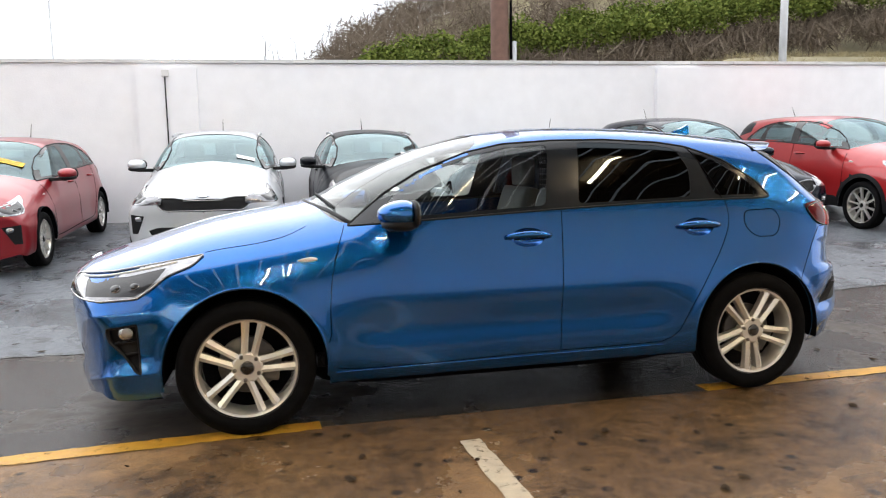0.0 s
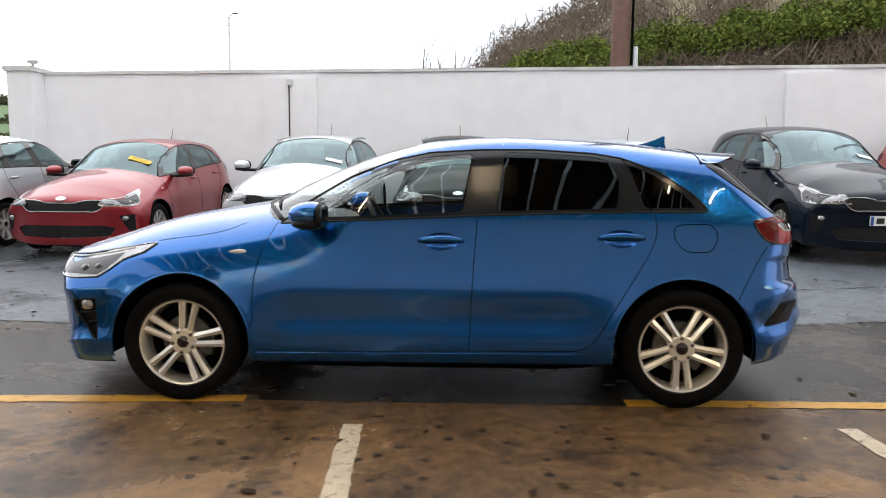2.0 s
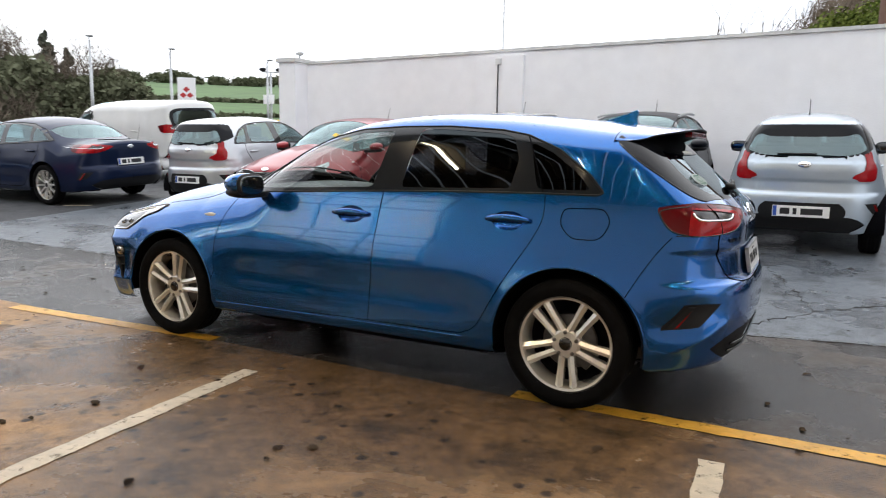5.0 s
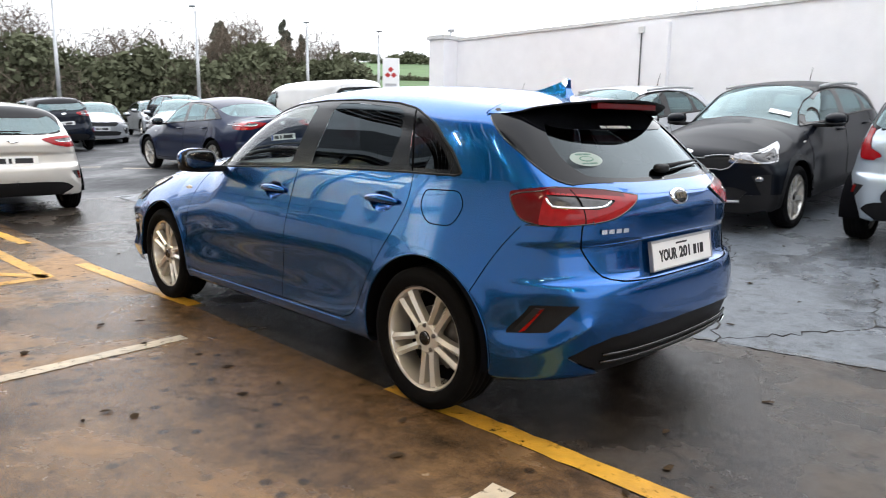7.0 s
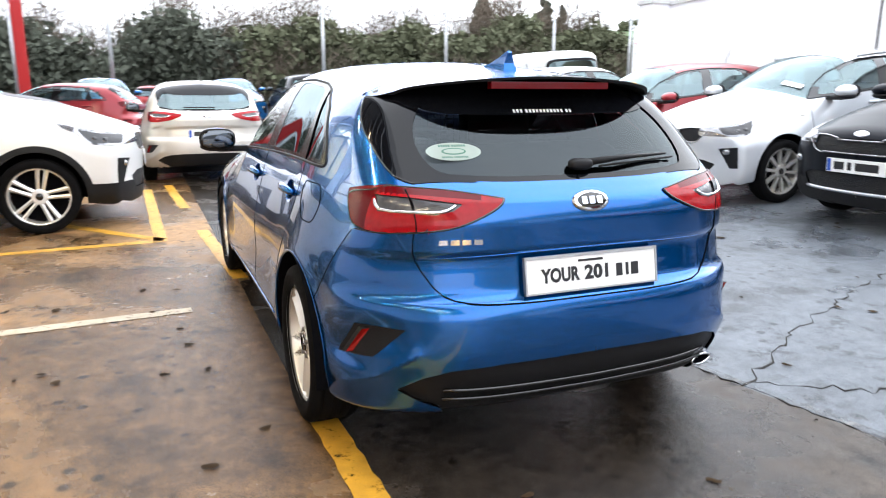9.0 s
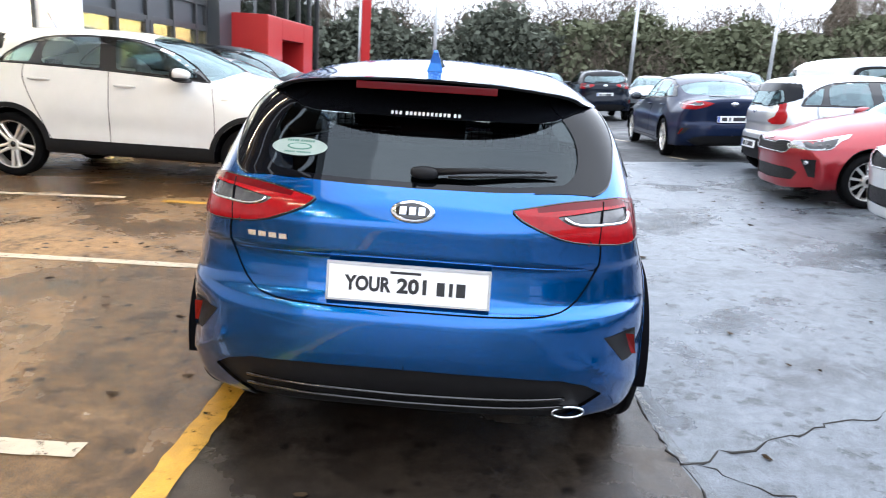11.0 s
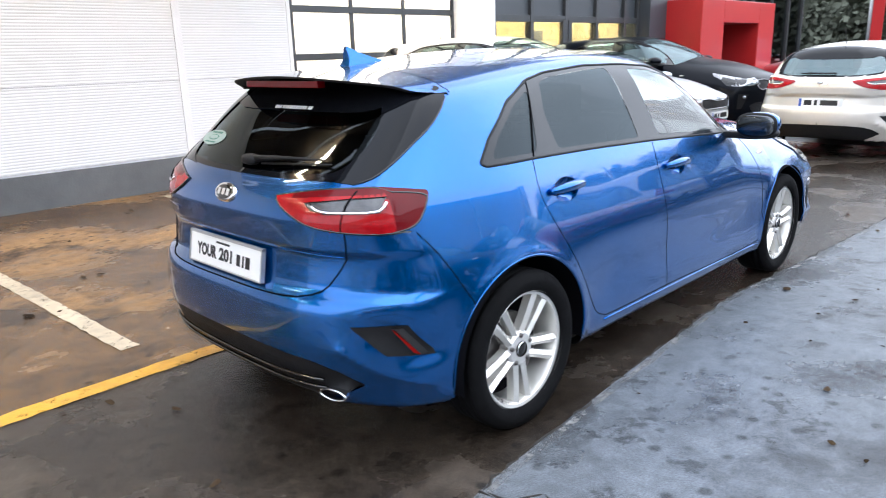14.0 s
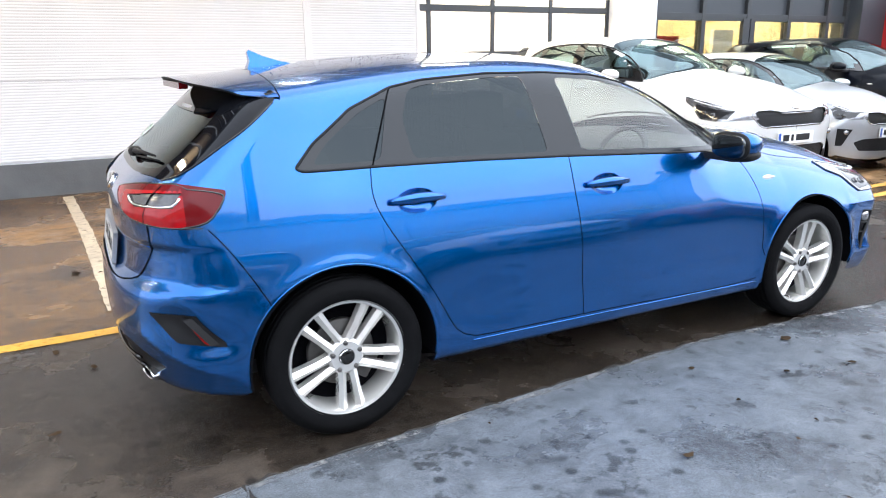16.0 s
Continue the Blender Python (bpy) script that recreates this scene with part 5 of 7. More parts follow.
grid_sheet("pavement_strip", xs_near, [-0.84, 0.0, joint_y], 0.0, M_STRIP, "wet concrete strip along the yard, coloured darker for shade under the car")
grid_sheet("pavement_pale", xs_near, [joint_y, lambda x: joint_y(x) + 0.15, 2.2, 3.5, 5, 6.5, 8.2], 0.0, M_PALE, "pale grey wet concrete yard")
grid_sheet("road", list(np.linspace(-60, -8.1, 30)), [-25, -15, -7, 0, 1, 2.2, 4, 6, 9, 14, 26, 36], -0.004, M_ASPHALT, "dark wet asphalt car park")


def ground_strip(name, line, wide, material, label, lift=0.004, parent=None):
    """A painted strip that lies on the ground along a line of (x, y), with slightly ragged edges."""
    rnd = random.Random(len(name) + int(abs(line[0][0]) * 100))
    pts = densify(line, 0.06)
    verts, faces = [], []
    for i, p in enumerate(pts):
        a, b = np.array(pts[max(i - 1, 0)]), np.array(pts[min(i + 1, len(pts) - 1)])
        d = (b - a) / np.linalg.norm(b - a)
        s = np.array([-d[1], d[0]])
        for k in (-1, 1):
            q = np.array(p) + s * k * (wide / 2 + rnd.uniform(-0.008, 0.004))
            verts.append((q[0], q[1], float(gz(q[0], q[1])) + lift))
    for i in range(len(pts) - 1):
        faces.append((2 * i, 2 * i + 2, 2 * i + 3, 2 * i + 1))
    return tagged(link_mesh(name, verts, faces, material, parent), label, "road marking", "bay markings", "structure")


for ln in ([(-2.95, -0.93), (-1.0, -0.82)], [(1.05, -0.80), (1.8, -0.79), (3.4, -0.76), (6.5, -0.72)], [(-6.5, -1.10), (-4.35, -1.0)]):
    ground_strip("yellow_marking", ln, 0.115, M_YELLOW, "worn yellow bay line on the concrete")
for ln in ([(-2.45, -2.9), (-2.57, -1.28)], [(-2.55, -1.30), (-6.1, -1.37)], [(-2.62, -1.30), (-4.6, -2.9)]):
    ground_strip("yellow_marking", ln, 0.115, M_YELLOW, "worn yellow hatched line on the concrete")
for ln in ([(-0.36, -1.19), (-0.25, -2.9), (-0.05, -5.2)], [(2.05, -1.14), (2.15, -3.5), (2.27, -5.35)], [(-2.12, -5.4), (-2.5, -3.3)], [(4.5, -1.1), (4.6, -5.3)]):
    ground_strip("white_marking", ln, 0.105, M_WHITELINE, "worn white bay line on the concrete")
for ln in ([(-12.75, 3.08), (-12.0, 3.42)], [(-14.25, 2.45), (-13.55, 2.88)], [(-8.9, 3.55), (-8.45, 3.75)]):
    ground_strip("white_marking", ln, 0.10, M_WHITELINE, "short worn white line on the asphalt")
# joint and cracks in the yard
M_JOINT = principled("dirty_joint", (0.022, 0.019, 0.016), 0.8, vary=0.3, scale=20)
xs = np.linspace(-8, 12, 420)
rj = random.Random(3)
tube("slab_joint", [(x, float(joint_y(x)) + rj.uniform(-0.014, 0.014), float(gz(x, joint_y(x))) + 0.001) for x in xs], [rj.choice((0.0005, 0.002, 0.004, 0.006)) for _ in xs], M_JOINT, None, 5)
M_LIP = worn(principled("chipped_slab_edge", (0.20, 0.20, 0.198), 0.6, vary=0.3, scale=18, bump=0.4, bump_scale=90), 7.0, 0.40, 0.53)
tagged(ground_strip("slab_edge", [(x, float(joint_y(x)) + 0.026) for x in np.linspace(-8, 12, 120)], 0.036, M_LIP, "", 0.003), "pale chipped edge of the concrete slab", "joint", "", "structure")
tagged(bpy.data.objects["slab_joint"], "dark open joint between two concrete slabs", "joint", "", "structure")
for ln in ([(1.78, 1.06), (1.45, 1.7), (1.15, 2.5), (0.95, 3.2), (0.35, 4.1), (-0.6, 5.1)], [(1.78, 1.06), (2.4, 1.9), (3.0, 2.4), (4.4, 2.7)], [(2.4, 1.9), (2.2, 2.6), (1.9, 3.6)]):
    pts = []
    for a in densify(ln, 0.05):
        pts.append((a[0] + rj.uniform(-0.03, 0.03), a[1] + rj.uniform(-0.03, 0.03)))
    ob = tube("crack", [(a, b, float(gz(a, b)) + 0.0005) for a, b in pts], [rj.choice((0.0005, 0.002, 0.004, 0.007)) for _ in pts], M_JOINT, None, 5)
    tagged(ob, "dark crack across the pale concrete", "crack", "", "structure")

# ---------------------------------------------------------------- boundary wall
WY = 7.95


def wall_top(x):
    return 2.885 + 0.0115 * (x + 6.0)


def prism(name, xs, y0, y1, z0, z1, material, label="", parent=None, kind="structure", cat="wall"):
    """A wall along x whose base and top are functions of x."""
    verts, faces = [], []
    for x in xs:
        a, b = (z0(x) if callable(z0) else z0), (z1(x) if callable(z1) else z1)
        verts += [(x, y0, a), (x, y1, a), (x, y1, b), (x, y0, b)]
    for i in range(len(xs) - 1):
        for k in range(4):
            k2 = (k + 1) % 4
            faces.append((4 * i + k, 4 * i + 4 + k, 4 * i + 4 + k2, 4 * i + k2))
    faces += [(3, 2, 1, 0), tuple(4 * (len(xs) - 1) + k for k in range(4))]
    ob = link_mesh(name, verts, faces, material, parent, "", smooth=False)
    return tagged(ob, label, cat, "", kind) if parent is None else ob


wall = prism("wall_north", list(np.linspace(-7.2, 22, 30)), WY, WY + 0.22, 0.0, wall_top, M_WALL, "long white rendered boundary wall with a coping")
for k in range(33):
    a = -7.2 + k * 0.9
    prism("coping", [a + 0.004, a + 0.896], WY - 0.035, WY + 0.255, lambda x: wall_top(x) + 0.002, lambda x: wall_top(x) + 0.055, M_COPING, "", wall)
prism("corner_pier", [-7.62, -7.2], WY - 0.40, WY + 0.3, 0.0, wall_top(-7.4) + 0.02, M_WALL, "", wall)
prism("pier_cap", [-7.66, -7.16], WY - 0.44, WY + 0.34, wall_top(-7.4) + 0.022, wall_top(-7.4) + 0.10, M_COPING, "", wall)
for a in (-3.29, 5.6, 13.9):
    prism("pilaster", [a, a + 0.90], WY - 0.10, WY - 0.001, 0.0, lambda x: wall_top(x) - 0.08, M_WALL, "", wall)
tube("wall_cable", [(-2.86, WY - 0.112, 0.9), (-2.86, WY - 0.112, 2.75)], 0.011, M_TRIM, wall, 6)
box_part("cable_bracket", (-2.90, WY - 0.15, 2.70), (-2.80, WY - 0.101, 2.80), M_COPING, wall, 0.005)
flood = empty("flood_lamp", "small grey flood lamp on the wall pier", "lamp", "", pose(-7.4, WY, wall_top(-7.4) + 0.10))
tube("stem", [(0, 0, 0), (0, 0, 0.12)], 0.02, M_STEEL, flood, 8)
blob("head", (-0.10, -0.06, 0.09), (0.09, 0.07, 0.18), M_STEEL, flood, 2.4, 0.5, 16)

# ---------------------------------------------------------------- building
BY = -5.55


def clad_sheet(name, x0, x1, z0, z1, parent, rib=0.030, depth=0.0035):
    """A steel panel with fine level ribs."""
    verts, faces = [], []
    zz = z0 + 0.008
    prof = []
    while zz < z1 - 0.008:
        prof += [(zz, 0.0), (zz + rib * 0.35, depth), (zz + rib * 0.65, depth)]
        zz += rib
    prof = [(z0, -0.012), (z0 + 0.006, 0.0)] + prof + [(z1 - 0.006, 0.0), (z1, -0.012)]
    for x in (x0, x1):
        for q, d in prof:
            verts.append((x, BY + d, q))
    n = len(prof)
    for i in range(n - 1):
        faces.append((i, n + i, n + i + 1, i + 1))
    return link_mesh(name, verts, faces, M_CLAD, parent, "", smooth=False)


bld = empty("dealership_building", "white ribbed-steel workshop with glazed showroom and red portal", "building", "", pose(0, 0, 0))
prism("workshop_wall", [-2.08, 14.0], BY - 0.30, BY - 0.014, -0.1, 7.2, M_CLAD, "", bld)
prism("plinth", [-2.09, 14.0], BY - 0.01, BY + 0.035, -0.1, 0.36, M_PLINTH, "", bld)
zz = 0.375
for h in (0.845, 0.92, 1.0, 1.0, 1.0, 1.0, 1.0):
    for x0, x1 in ((-2.06, -0.62), (-0.54, 4.6), (4.66, 9.6), (9.66, 14.0)):
        clad_sheet("cladding_panel", x0, x1, zz, zz + h - 0.006, bld)
    zz += h
for a in (-0.58, 4.63, 9.63):
    prism("cover_strip", [a - 0.045, a + 0.045], BY, BY + 0.022, 0.37, 7.2, M_WALL, "", bld)
prism("corner_trim", [-2.10, -2.05], BY - 0.70, BY + 0.016, 0.36, 7.2, M_WALL, "", bld)
prism("return_plinth", [-2.11, -2.07], BY - 0.70, BY + 0.03, -0.1, 0.36, M_PLINTH, "", bld)
# sectional door set back from the wall
DY = -6.20
door = new("workshop_door")
door.parent = bld
tagged(door, "sectional workshop door with frosted panes")
box_part("door_panel", (-5.76, DY - 0.06, 0.22), (-2.1, DY, 0.80), M_DOORPANEL, door, 0.004)
box_part("door_sill", (-5.80, DY - 0.1, 0.0), (-2.1, DY + 0.10, 0.21), M_COPING, door, 0.01)
for a in (-5.78, -4.665, -3.62, -2.56, -2.14):
    box_part("mullion", (a - 0.03, DY - 0.05, 0.80), (a + 0.03, DY + 0.015, 4.6), M_FRAME, door, 0.003)
for b in (0.83, 1.44, 2.09, 2.74, 3.40, 4.05, 4.6):
    for a0, a1 in ((-5.75, -4.695), (-4.635, -3.65), (-3.59, -2.59), (-2.53, -2.17)):
        box_part("rail", (a0, DY - 0.045, b - 0.045), (a1, DY + 0.012, b + 0.045), M_FRAME, door, 0.003)
for b0, b1 in ((0.875, 1.395), (1.485, 2.045), (2.135, 2.695), (2.785, 3.355), (3.445, 4.005), (4.095, 4.555)):
    for a0, a1 in ((-5.75, -4.695), (-4.635, -3.65), (-3.59, -2.59), (-2.53, -2.17)):
        box_part("frosted_pane", (a0, DY - 0.03, b0), (a1, DY - 0.012, b1), M_FROST, door, 0.0)
prism("door_header", [-5.8, -2.1], DY - 0.06, DY + 0.02, 4.65, 7.2, M_CLAD, "", bld)
prism("white_pier", [-6.62, -5.82], DY - 0.2, DY + 0.24, -0.05, 7.2, M_WALL, "", bld)
box_part("workshop_floor", (-6.6, -11, -0.08), (-2.1, DY - 0.1, 0.02), M_SHOPFLOOR, bld, 0)
box_part("workshop_back", (-6.6, -11.1, 0.0), (-2.1, -11.0, 5.0), M_WALL, bld, 0)
box_part("workshop_side", (-2.2, -11.0, 0.0), (-2.1, DY - 0.1, 5.0), M_WALL, bld, 0)
box_part("workshop_ceiling", (-6.6, -11.0, 5.0), (-2.1, DY - 0.1, 5.1), M_WALL, bld, 0)
work_data = bpy.data.lights.new("workshop_lights", 'AREA')
work_data.shape, work_data.size, work_data.size_y = 'RECTANGLE', 3.6, 3.6
work_data.energy, work_data.color = 2400, (1.0, 0.86, 0.62)
work = new("workshop_lights", work_data)
work.matrix_world = look((-4.2, -8.6, 4.9), (-4.2, -8.2, 0))
# glazed showroom
GY = -6.05
for a in (-6.66, -7.75, -8.85, -9.95, -11.05, -11.6):
    box_part("glazing_mullion", (a - 0.045, GY - 0.10, 0.0), (a + 0.045, GY + 0.04, 5.6), M_FRAME, bld, 0.004)
for b in (0.06, 2.02, 2.55, 4.1, 5.6):
    box_part("glazing_transom", (-11.6, GY - 0.09, b - 0.06), (-6.66, GY + 0.03, b + 0.06), M_FRAME, bld, 0.004)
box_part("spandrel", (-11.56, GY - 0.06, 2.08), (-6.70, GY - 0.03, 2.49), M_ANTHRACITE, bld, 0.0)
for a0, a1 in ((-7.70, -6.71), (-8.80, -7.80), (-9.90, -8.90), (-11.0, -10.0), (-11.55, -11.1)):
    for b0, b1 in ((0.12, 1.96), (2.61, 4.04), (4.16, 5.54)):
        box_part("glass_pane", (a0, GY - 0.04, b0), (a1, GY - 0.028, b1), M_SHOPGLASS, bld, 0.0)
box_part("entrance_door_leaf", (-8.85, GY - 0.02, 0.05), (-8.72, GY + 0.05, 2.0), M_FRAME, bld, 0.004)
box_part("entrance_door_leaf", (-9.02, GY - 0.02, 0.05), (-8.91, GY + 0.05, 2.0), M_FRAME, bld, 0.004)
box_part("showroom_floor", (-22, -16, -0.10), (-6.7, GY - 0.1, 0.02), M_SHOPFLOOR, bld, 0)
box_part("showroom_back_wall", (-13.0, -12.2, 0.0), (-6.7, -12.0, 5.6), M_WARMWALL, bld, 0)
box_part("showroom_side_wall", (-6.75, -12.0, 0.0), (-6.65, GY - 0.12, 5.6), M_WARMWALL, bld, 0)
# added walls: they confine the showroom's light and keep the far panes dark
box_part("showroom_light_stop", (-13.1, -12.0, 0.0), (-13.0, GY - 0.12, 5.6), M_WARMWALL, bld, 0)
box_part("added_dark_back", (-22, -9.2, 0.0), (-13.1, -9.0, 5.6), M_ANTHRACITE, bld, 0)
box_part("added_light_stop", (-22.15, -9.0, 0.0), (-22.02, GY - 0.12, 5.6), M_ANTHRACITE, bld, 0)
box_part("showroom_ceiling", (-22, -12.0, 5.62), (-6.7, GY + 0.1, 5.8), M_WALL, bld, 0)
prism("showroom_parapet", [-22, -5.82], GY - 0.3, GY + 0.06, 5.66, 7.2, M_ANTHRACITE, "", bld)
box_part("display_board", (-8.7, -7.6, 0.0), (-8.0, -7.5, 1.75), M_REDPANEL, bld, 0.02)
box_part("display_board", (-10.9, -8.2, 0.0), (-10.3, -8.1, 1.9), M_WALL, bld, 0.02)
prism("dark_corner_block", [-13.0, -11.65], GY - 0.3, GY + 0.30, 0.0, 7.2, M_ANTHRACITE, "", bld)
# red entrance portal
portal = new("red_portal")
portal.parent = bld
tagged(portal, "bright red entrance portal")
box_part("portal_jamb", (-13.55, -6.3, 0.0), (-12.4, -4.9, 2.45), M_REDPANEL, portal, 0.02)
box_part("portal_jamb", (-16.6, -6.3, 0.0), (-15.6, -4.9, 2.45), M_REDPANEL, portal, 0.02)
box_part("portal_lintel", (-15.6, -6.3, 1.95), (-13.55, -4.9, 2.45), M_REDPANEL, portal, 0.02)
box_part("portal_lining", (-15.6, -6.4, 0.0), (-13.55, -6.0, 1.95), M_ANTHRACITE, portal, 0.0)
for a in (-16.7, -18.0, -19.4, -20.8, -22):
    box_part("glazing_mullion", (a - 0.045, GY - 0.10, 0.0), (a + 0.045, GY + 0.04, 5.6), M_FRAME, bld, 0.004)
for a0, a1 in ((-17.95, -16.75), (-19.35, -18.05), (-20.75, -19.45), (-21.95, -20.85), (-16.6, -13.1)):
    box_part("glass_pane", (a0, GY - 0.04, 2.5 if a1 > -14 else 0.1), (a1, GY - 0.028, 5.5), M_SHOPGLASS, bld, 0.0)
lamp_data = bpy.data.lights.new("showroom_lights", 'AREA')
lamp_data.shape, lamp_data.size, lamp_data.size_y = 'RECTANGLE', 5.6, 4.0
lamp_data.energy, lamp_data.color = 2600, (1.0, 0.82, 0.58)
lamp = new("showroom_lights", lamp_data)
lamp.matrix_world = look((-9.8, -9, 5.5), (-9.8, -8.99, 0))
# canopy of ribbed sheets over the bays, with narrow gaps of daylight and warm batten lamps below
canopy = new("canopy")
canopy.parent = bld
tagged(canopy, "dark ribbed canopy with warm batten lamps")
M_SOFFIT = principled("brown_ribbed_soffit", (0.085, 0.060, 0.040), 0.6, vary=0.25, scale=3)
CZ, CE = 4.3, -1.45
for k in range(52):
    a = -4.03 + k * 0.33
    gap = 0.030 + (0.014 if k % 5 == 0 else 0.0)
    box_part("canopy_sheet", (a, BY, CZ), (a + 0.33 - gap, CE, CZ + 0.008), M_SOFFIT, canopy, 0.0)
    box_part("canopy_rib", (a + 0.12, BY, CZ - 0.02), (a + 0.15, CE, CZ - 0.001), M_SOFFIT, canopy, 0.0)
box_part("canopy_fascia", (-4.1, CE + 0.002, CZ - 0.12), (13.2, CE + 0.05, CZ + 0.30), M_ANTHRACITE, canopy, 0.0)
for a in (-1.0, 5.5, 12.0):
    box_part("canopy_beam", (a, BY, CZ - 0.24), (a + 0.12, CE, CZ - 0.041), M_ANTHRACITE, canopy, 0.0)
M_BATTEN = glow("warm_batten_lamp", (1.0, 0.78, 0.48), 95.0)
for a, b in [(-1.6 + 1.98 * k, -3.2) for k in range(7)]:
    box_part("batten_lamp", (a - 0.014, b - 0.65, CZ - 0.10), (a + 0.014, b + 0.65, CZ - 0.045), M_BATTEN, canopy, 0.0, "glowing warm batten lamp")
# red flag sign beyond
flag = empty("flag_sign", "tall red flag sign on a grey post", "sign", "", pose(-28.0, -5.6, 0))
tube("post", [(0, 0, 0), (0, 0, 5.0)], 0.055, M_STEEL, flag, 10)
box_part("red_banner", (-0.03, 0.07, 0.9), (0.03, 0.46, 4.9), M_REDPANEL, flag, 0.01)


def oval(parent, m, a, b, material, name="badge", depth=0.008, label=""):
    v, f = lathe([(0.0, depth), (0.88, depth), (0.97, depth * 0.6), (1.0, 0.0)], 32, 'z')
    ob = link_mesh(name, [(p[0] * a, p[1] * b, p[2]) for p in v], f, material, parent, label)
    ob.matrix_local = m
    return ob


def facing(p, n, up=(0, 0, 1)):
    """A pose at p whose z axis is n, with y as near to up as can be."""
    zc = Vector(n).normalized()
    xc = Vector(up).cross(zc).normalized()
    yc = zc.cross(xc)
    return Matrix(((xc.x, yc.x, zc.x, p[0]), (xc.y, yc.y, zc.y, p[1]), (xc.z, yc.z, zc.z, p[2]), (0, 0, 0, 1)))


def char_bars(parent, groups, tall, wide, gap, material, name, m, y0=0.0, thick=0.0008):
    """Plain upright bars that stand for characters, in groups."""
    total = sum(len(g) if hasattr(g, "__len__") else g for g in groups) * (wide + gap) + (len(groups) - 1) * wide * 0.8
    bm = bmesh.new()
    at = -total / 2
    for g in groups:
        for _ in range(g):
            box(bm, (at, y0 - tall / 2, 0.0), (at + wide, y0 + tall / 2, thick))
            at += wide + gap
        at += wide * 0.8
    ob = part(name, bm, material, parent)
    ob.matrix_local = m
    if sum(groups) > 4:
        tagged(ob, "tiny bars of print", "", "", "stuff")
    return ob


blue_car, BS = build_car("blue_hatchback", "metallic blue five-door hatchback parked on wet brown concrete", HATCH, M_BLUE, pose(0, 0, 0), True, 0.0145, "twin")


def finish_blue_car():
    root, S = blue_car, BS
    two = (-1, 1)
    # bonnet, rear bumper, fuel flap and tailgate gaps
    for ln in ([(-1.50, 0.845), (-1.42, 0.858), (-1.26, 0.878), (-1.13, 0.905), (-1.03, 0.945)],
               [(1.775, 0.855), (1.72, 0.785), (1.655, 0.680), (1.600, 0.578)]):
        for sd in two:
            tube("panel_gap", S.on_skin(smooth_line(ln), "side", sd, -0.0008), 0.0025, M_GAP, root, 6)
    flap = rounded([(1.275, 0.965), (1.47, 0.970), (1.505, 0.91), (1.465, 0.825), (1.325, 0.825), (1.265, 0.89)], 0.05)
    tube("fuel_flap_gap", S.on_skin(densify(flap, 0.02, True), "side", -1, -0.0005), 0.0026, M_GAP, root, 6, True)
    gate = smooth_line([(0.0, 0.628), (0.25, 0.629), (0.45, 0.637), (0.528, 0.658), (0.575, 0.712), (0.618, 0.80), (0.612, 0.88), (0.609, 0.95), (0.618, 1.0)], 0.03)
    both = [(-a, b) for a, b in gate[::-1]] + gate[1:]
    pts = S.on_skin(both, "rear", -1, 0.0012)
    tube("tailgate_gap", pts, 0.0026, M_GAP, root, 6)
    ln = [(a, 0.79 - 0.012 * (a / 0.6)**2) for a in np.linspace(-0.60, 0.60, 30)]
    tube("plate_recess_edge", S.on_skin(ln, "rear", -1, 0.0), 0.003, M_BLUE, root, 6)
    # lower door sill strip
    for sd in two:
        tube("sill_line", S.on_skin([(a, 0.272 + 0.008 * (a + 0.9)) for a in np.linspace(-0.92, 0.78, 40)], "side", sd, 0.001), 0.004, M_BLUE, root, 8)
    # rear edge of the rear door's frame
    for sd in two:
        tube("frame_gap", S.on_skin(smooth_line([(1.160, 1.034), (1.10, 1.165), (1.045, 1.275), (1.018, 1.312)]), "side", sd, 0.0), 0.0034, M_GAP, root, 6)
    # handles, each in a scooped recess
    for sd in two:
        for x0, x1, zc in HANDLES:
            base = S.on_skin([((x0 + x1) / 2, zc)], "side", sd)[0]
            n = S.normal(np.array([[base[0], -abs(base[1]), base[2]]]))[0]
            n = np.array([n[0], n[1] * (1 if sd < 0 else -1), n[2]])
            rings, seg = np.linspace(0, 1.03, 8), 36
            flat = [((x0 + x1) / 2 + 0.088 * r * math.cos(t), zc - 0.004 + 0.047 * r * math.sin(t)) for r in rings for t in np.linspace(0, 2 * math.pi, seg, endpoint=False)]
            drop = np.array([[-0.030 * max(0.0, 1 - r**2.5) + 0.0004] for r in rings for _ in range(seg)])
            bowl = S.on_skin(flat, "side", -1, drop) * np.array([1, -sd, 1])
            bf = [(i * seg + k, i * seg + (k + 1) % seg, (i + 1) * seg + (k + 1) % seg, (i + 1) * seg + k) for i in range(7) for k in range(seg)]
            link_mesh("handle_recess", bowl, bf if sd < 0 else [q[::-1] for q in bf], M_BLUE, root, "scooped handle recess")
            pts = []
            for s in np.linspace(0, 1, 13):
                q = S.on_skin([(x0 + (x1 - x0) * s, zc + 0.004 * math.sin(math.pi * s))], "side", sd)[0]
                pts.append(q + n * (0.006 + 0.026 * math.sin(math.pi * min(1, max(0, s)))**0.6))
            v, f = tube_mesh(pts, [0.012 + 0.008 * math.sin(math.pi * s) for s in np.linspace(0, 1, 13)], 10)
            link_mesh("door_handle", v, f, M_BLUE, root, "blue pull handle")
            tube("handle_shadow", [p - Vector((0, 0, 0.017)) - Vector(n) * 0.012 for p in map(Vector, pts[2:-2])], 0.005, M_GAP, root, 6)
        # side repeater on the wing
        p = S.on_skin([(-1.03, 0.80)], "side", sd, 0.001)[0]
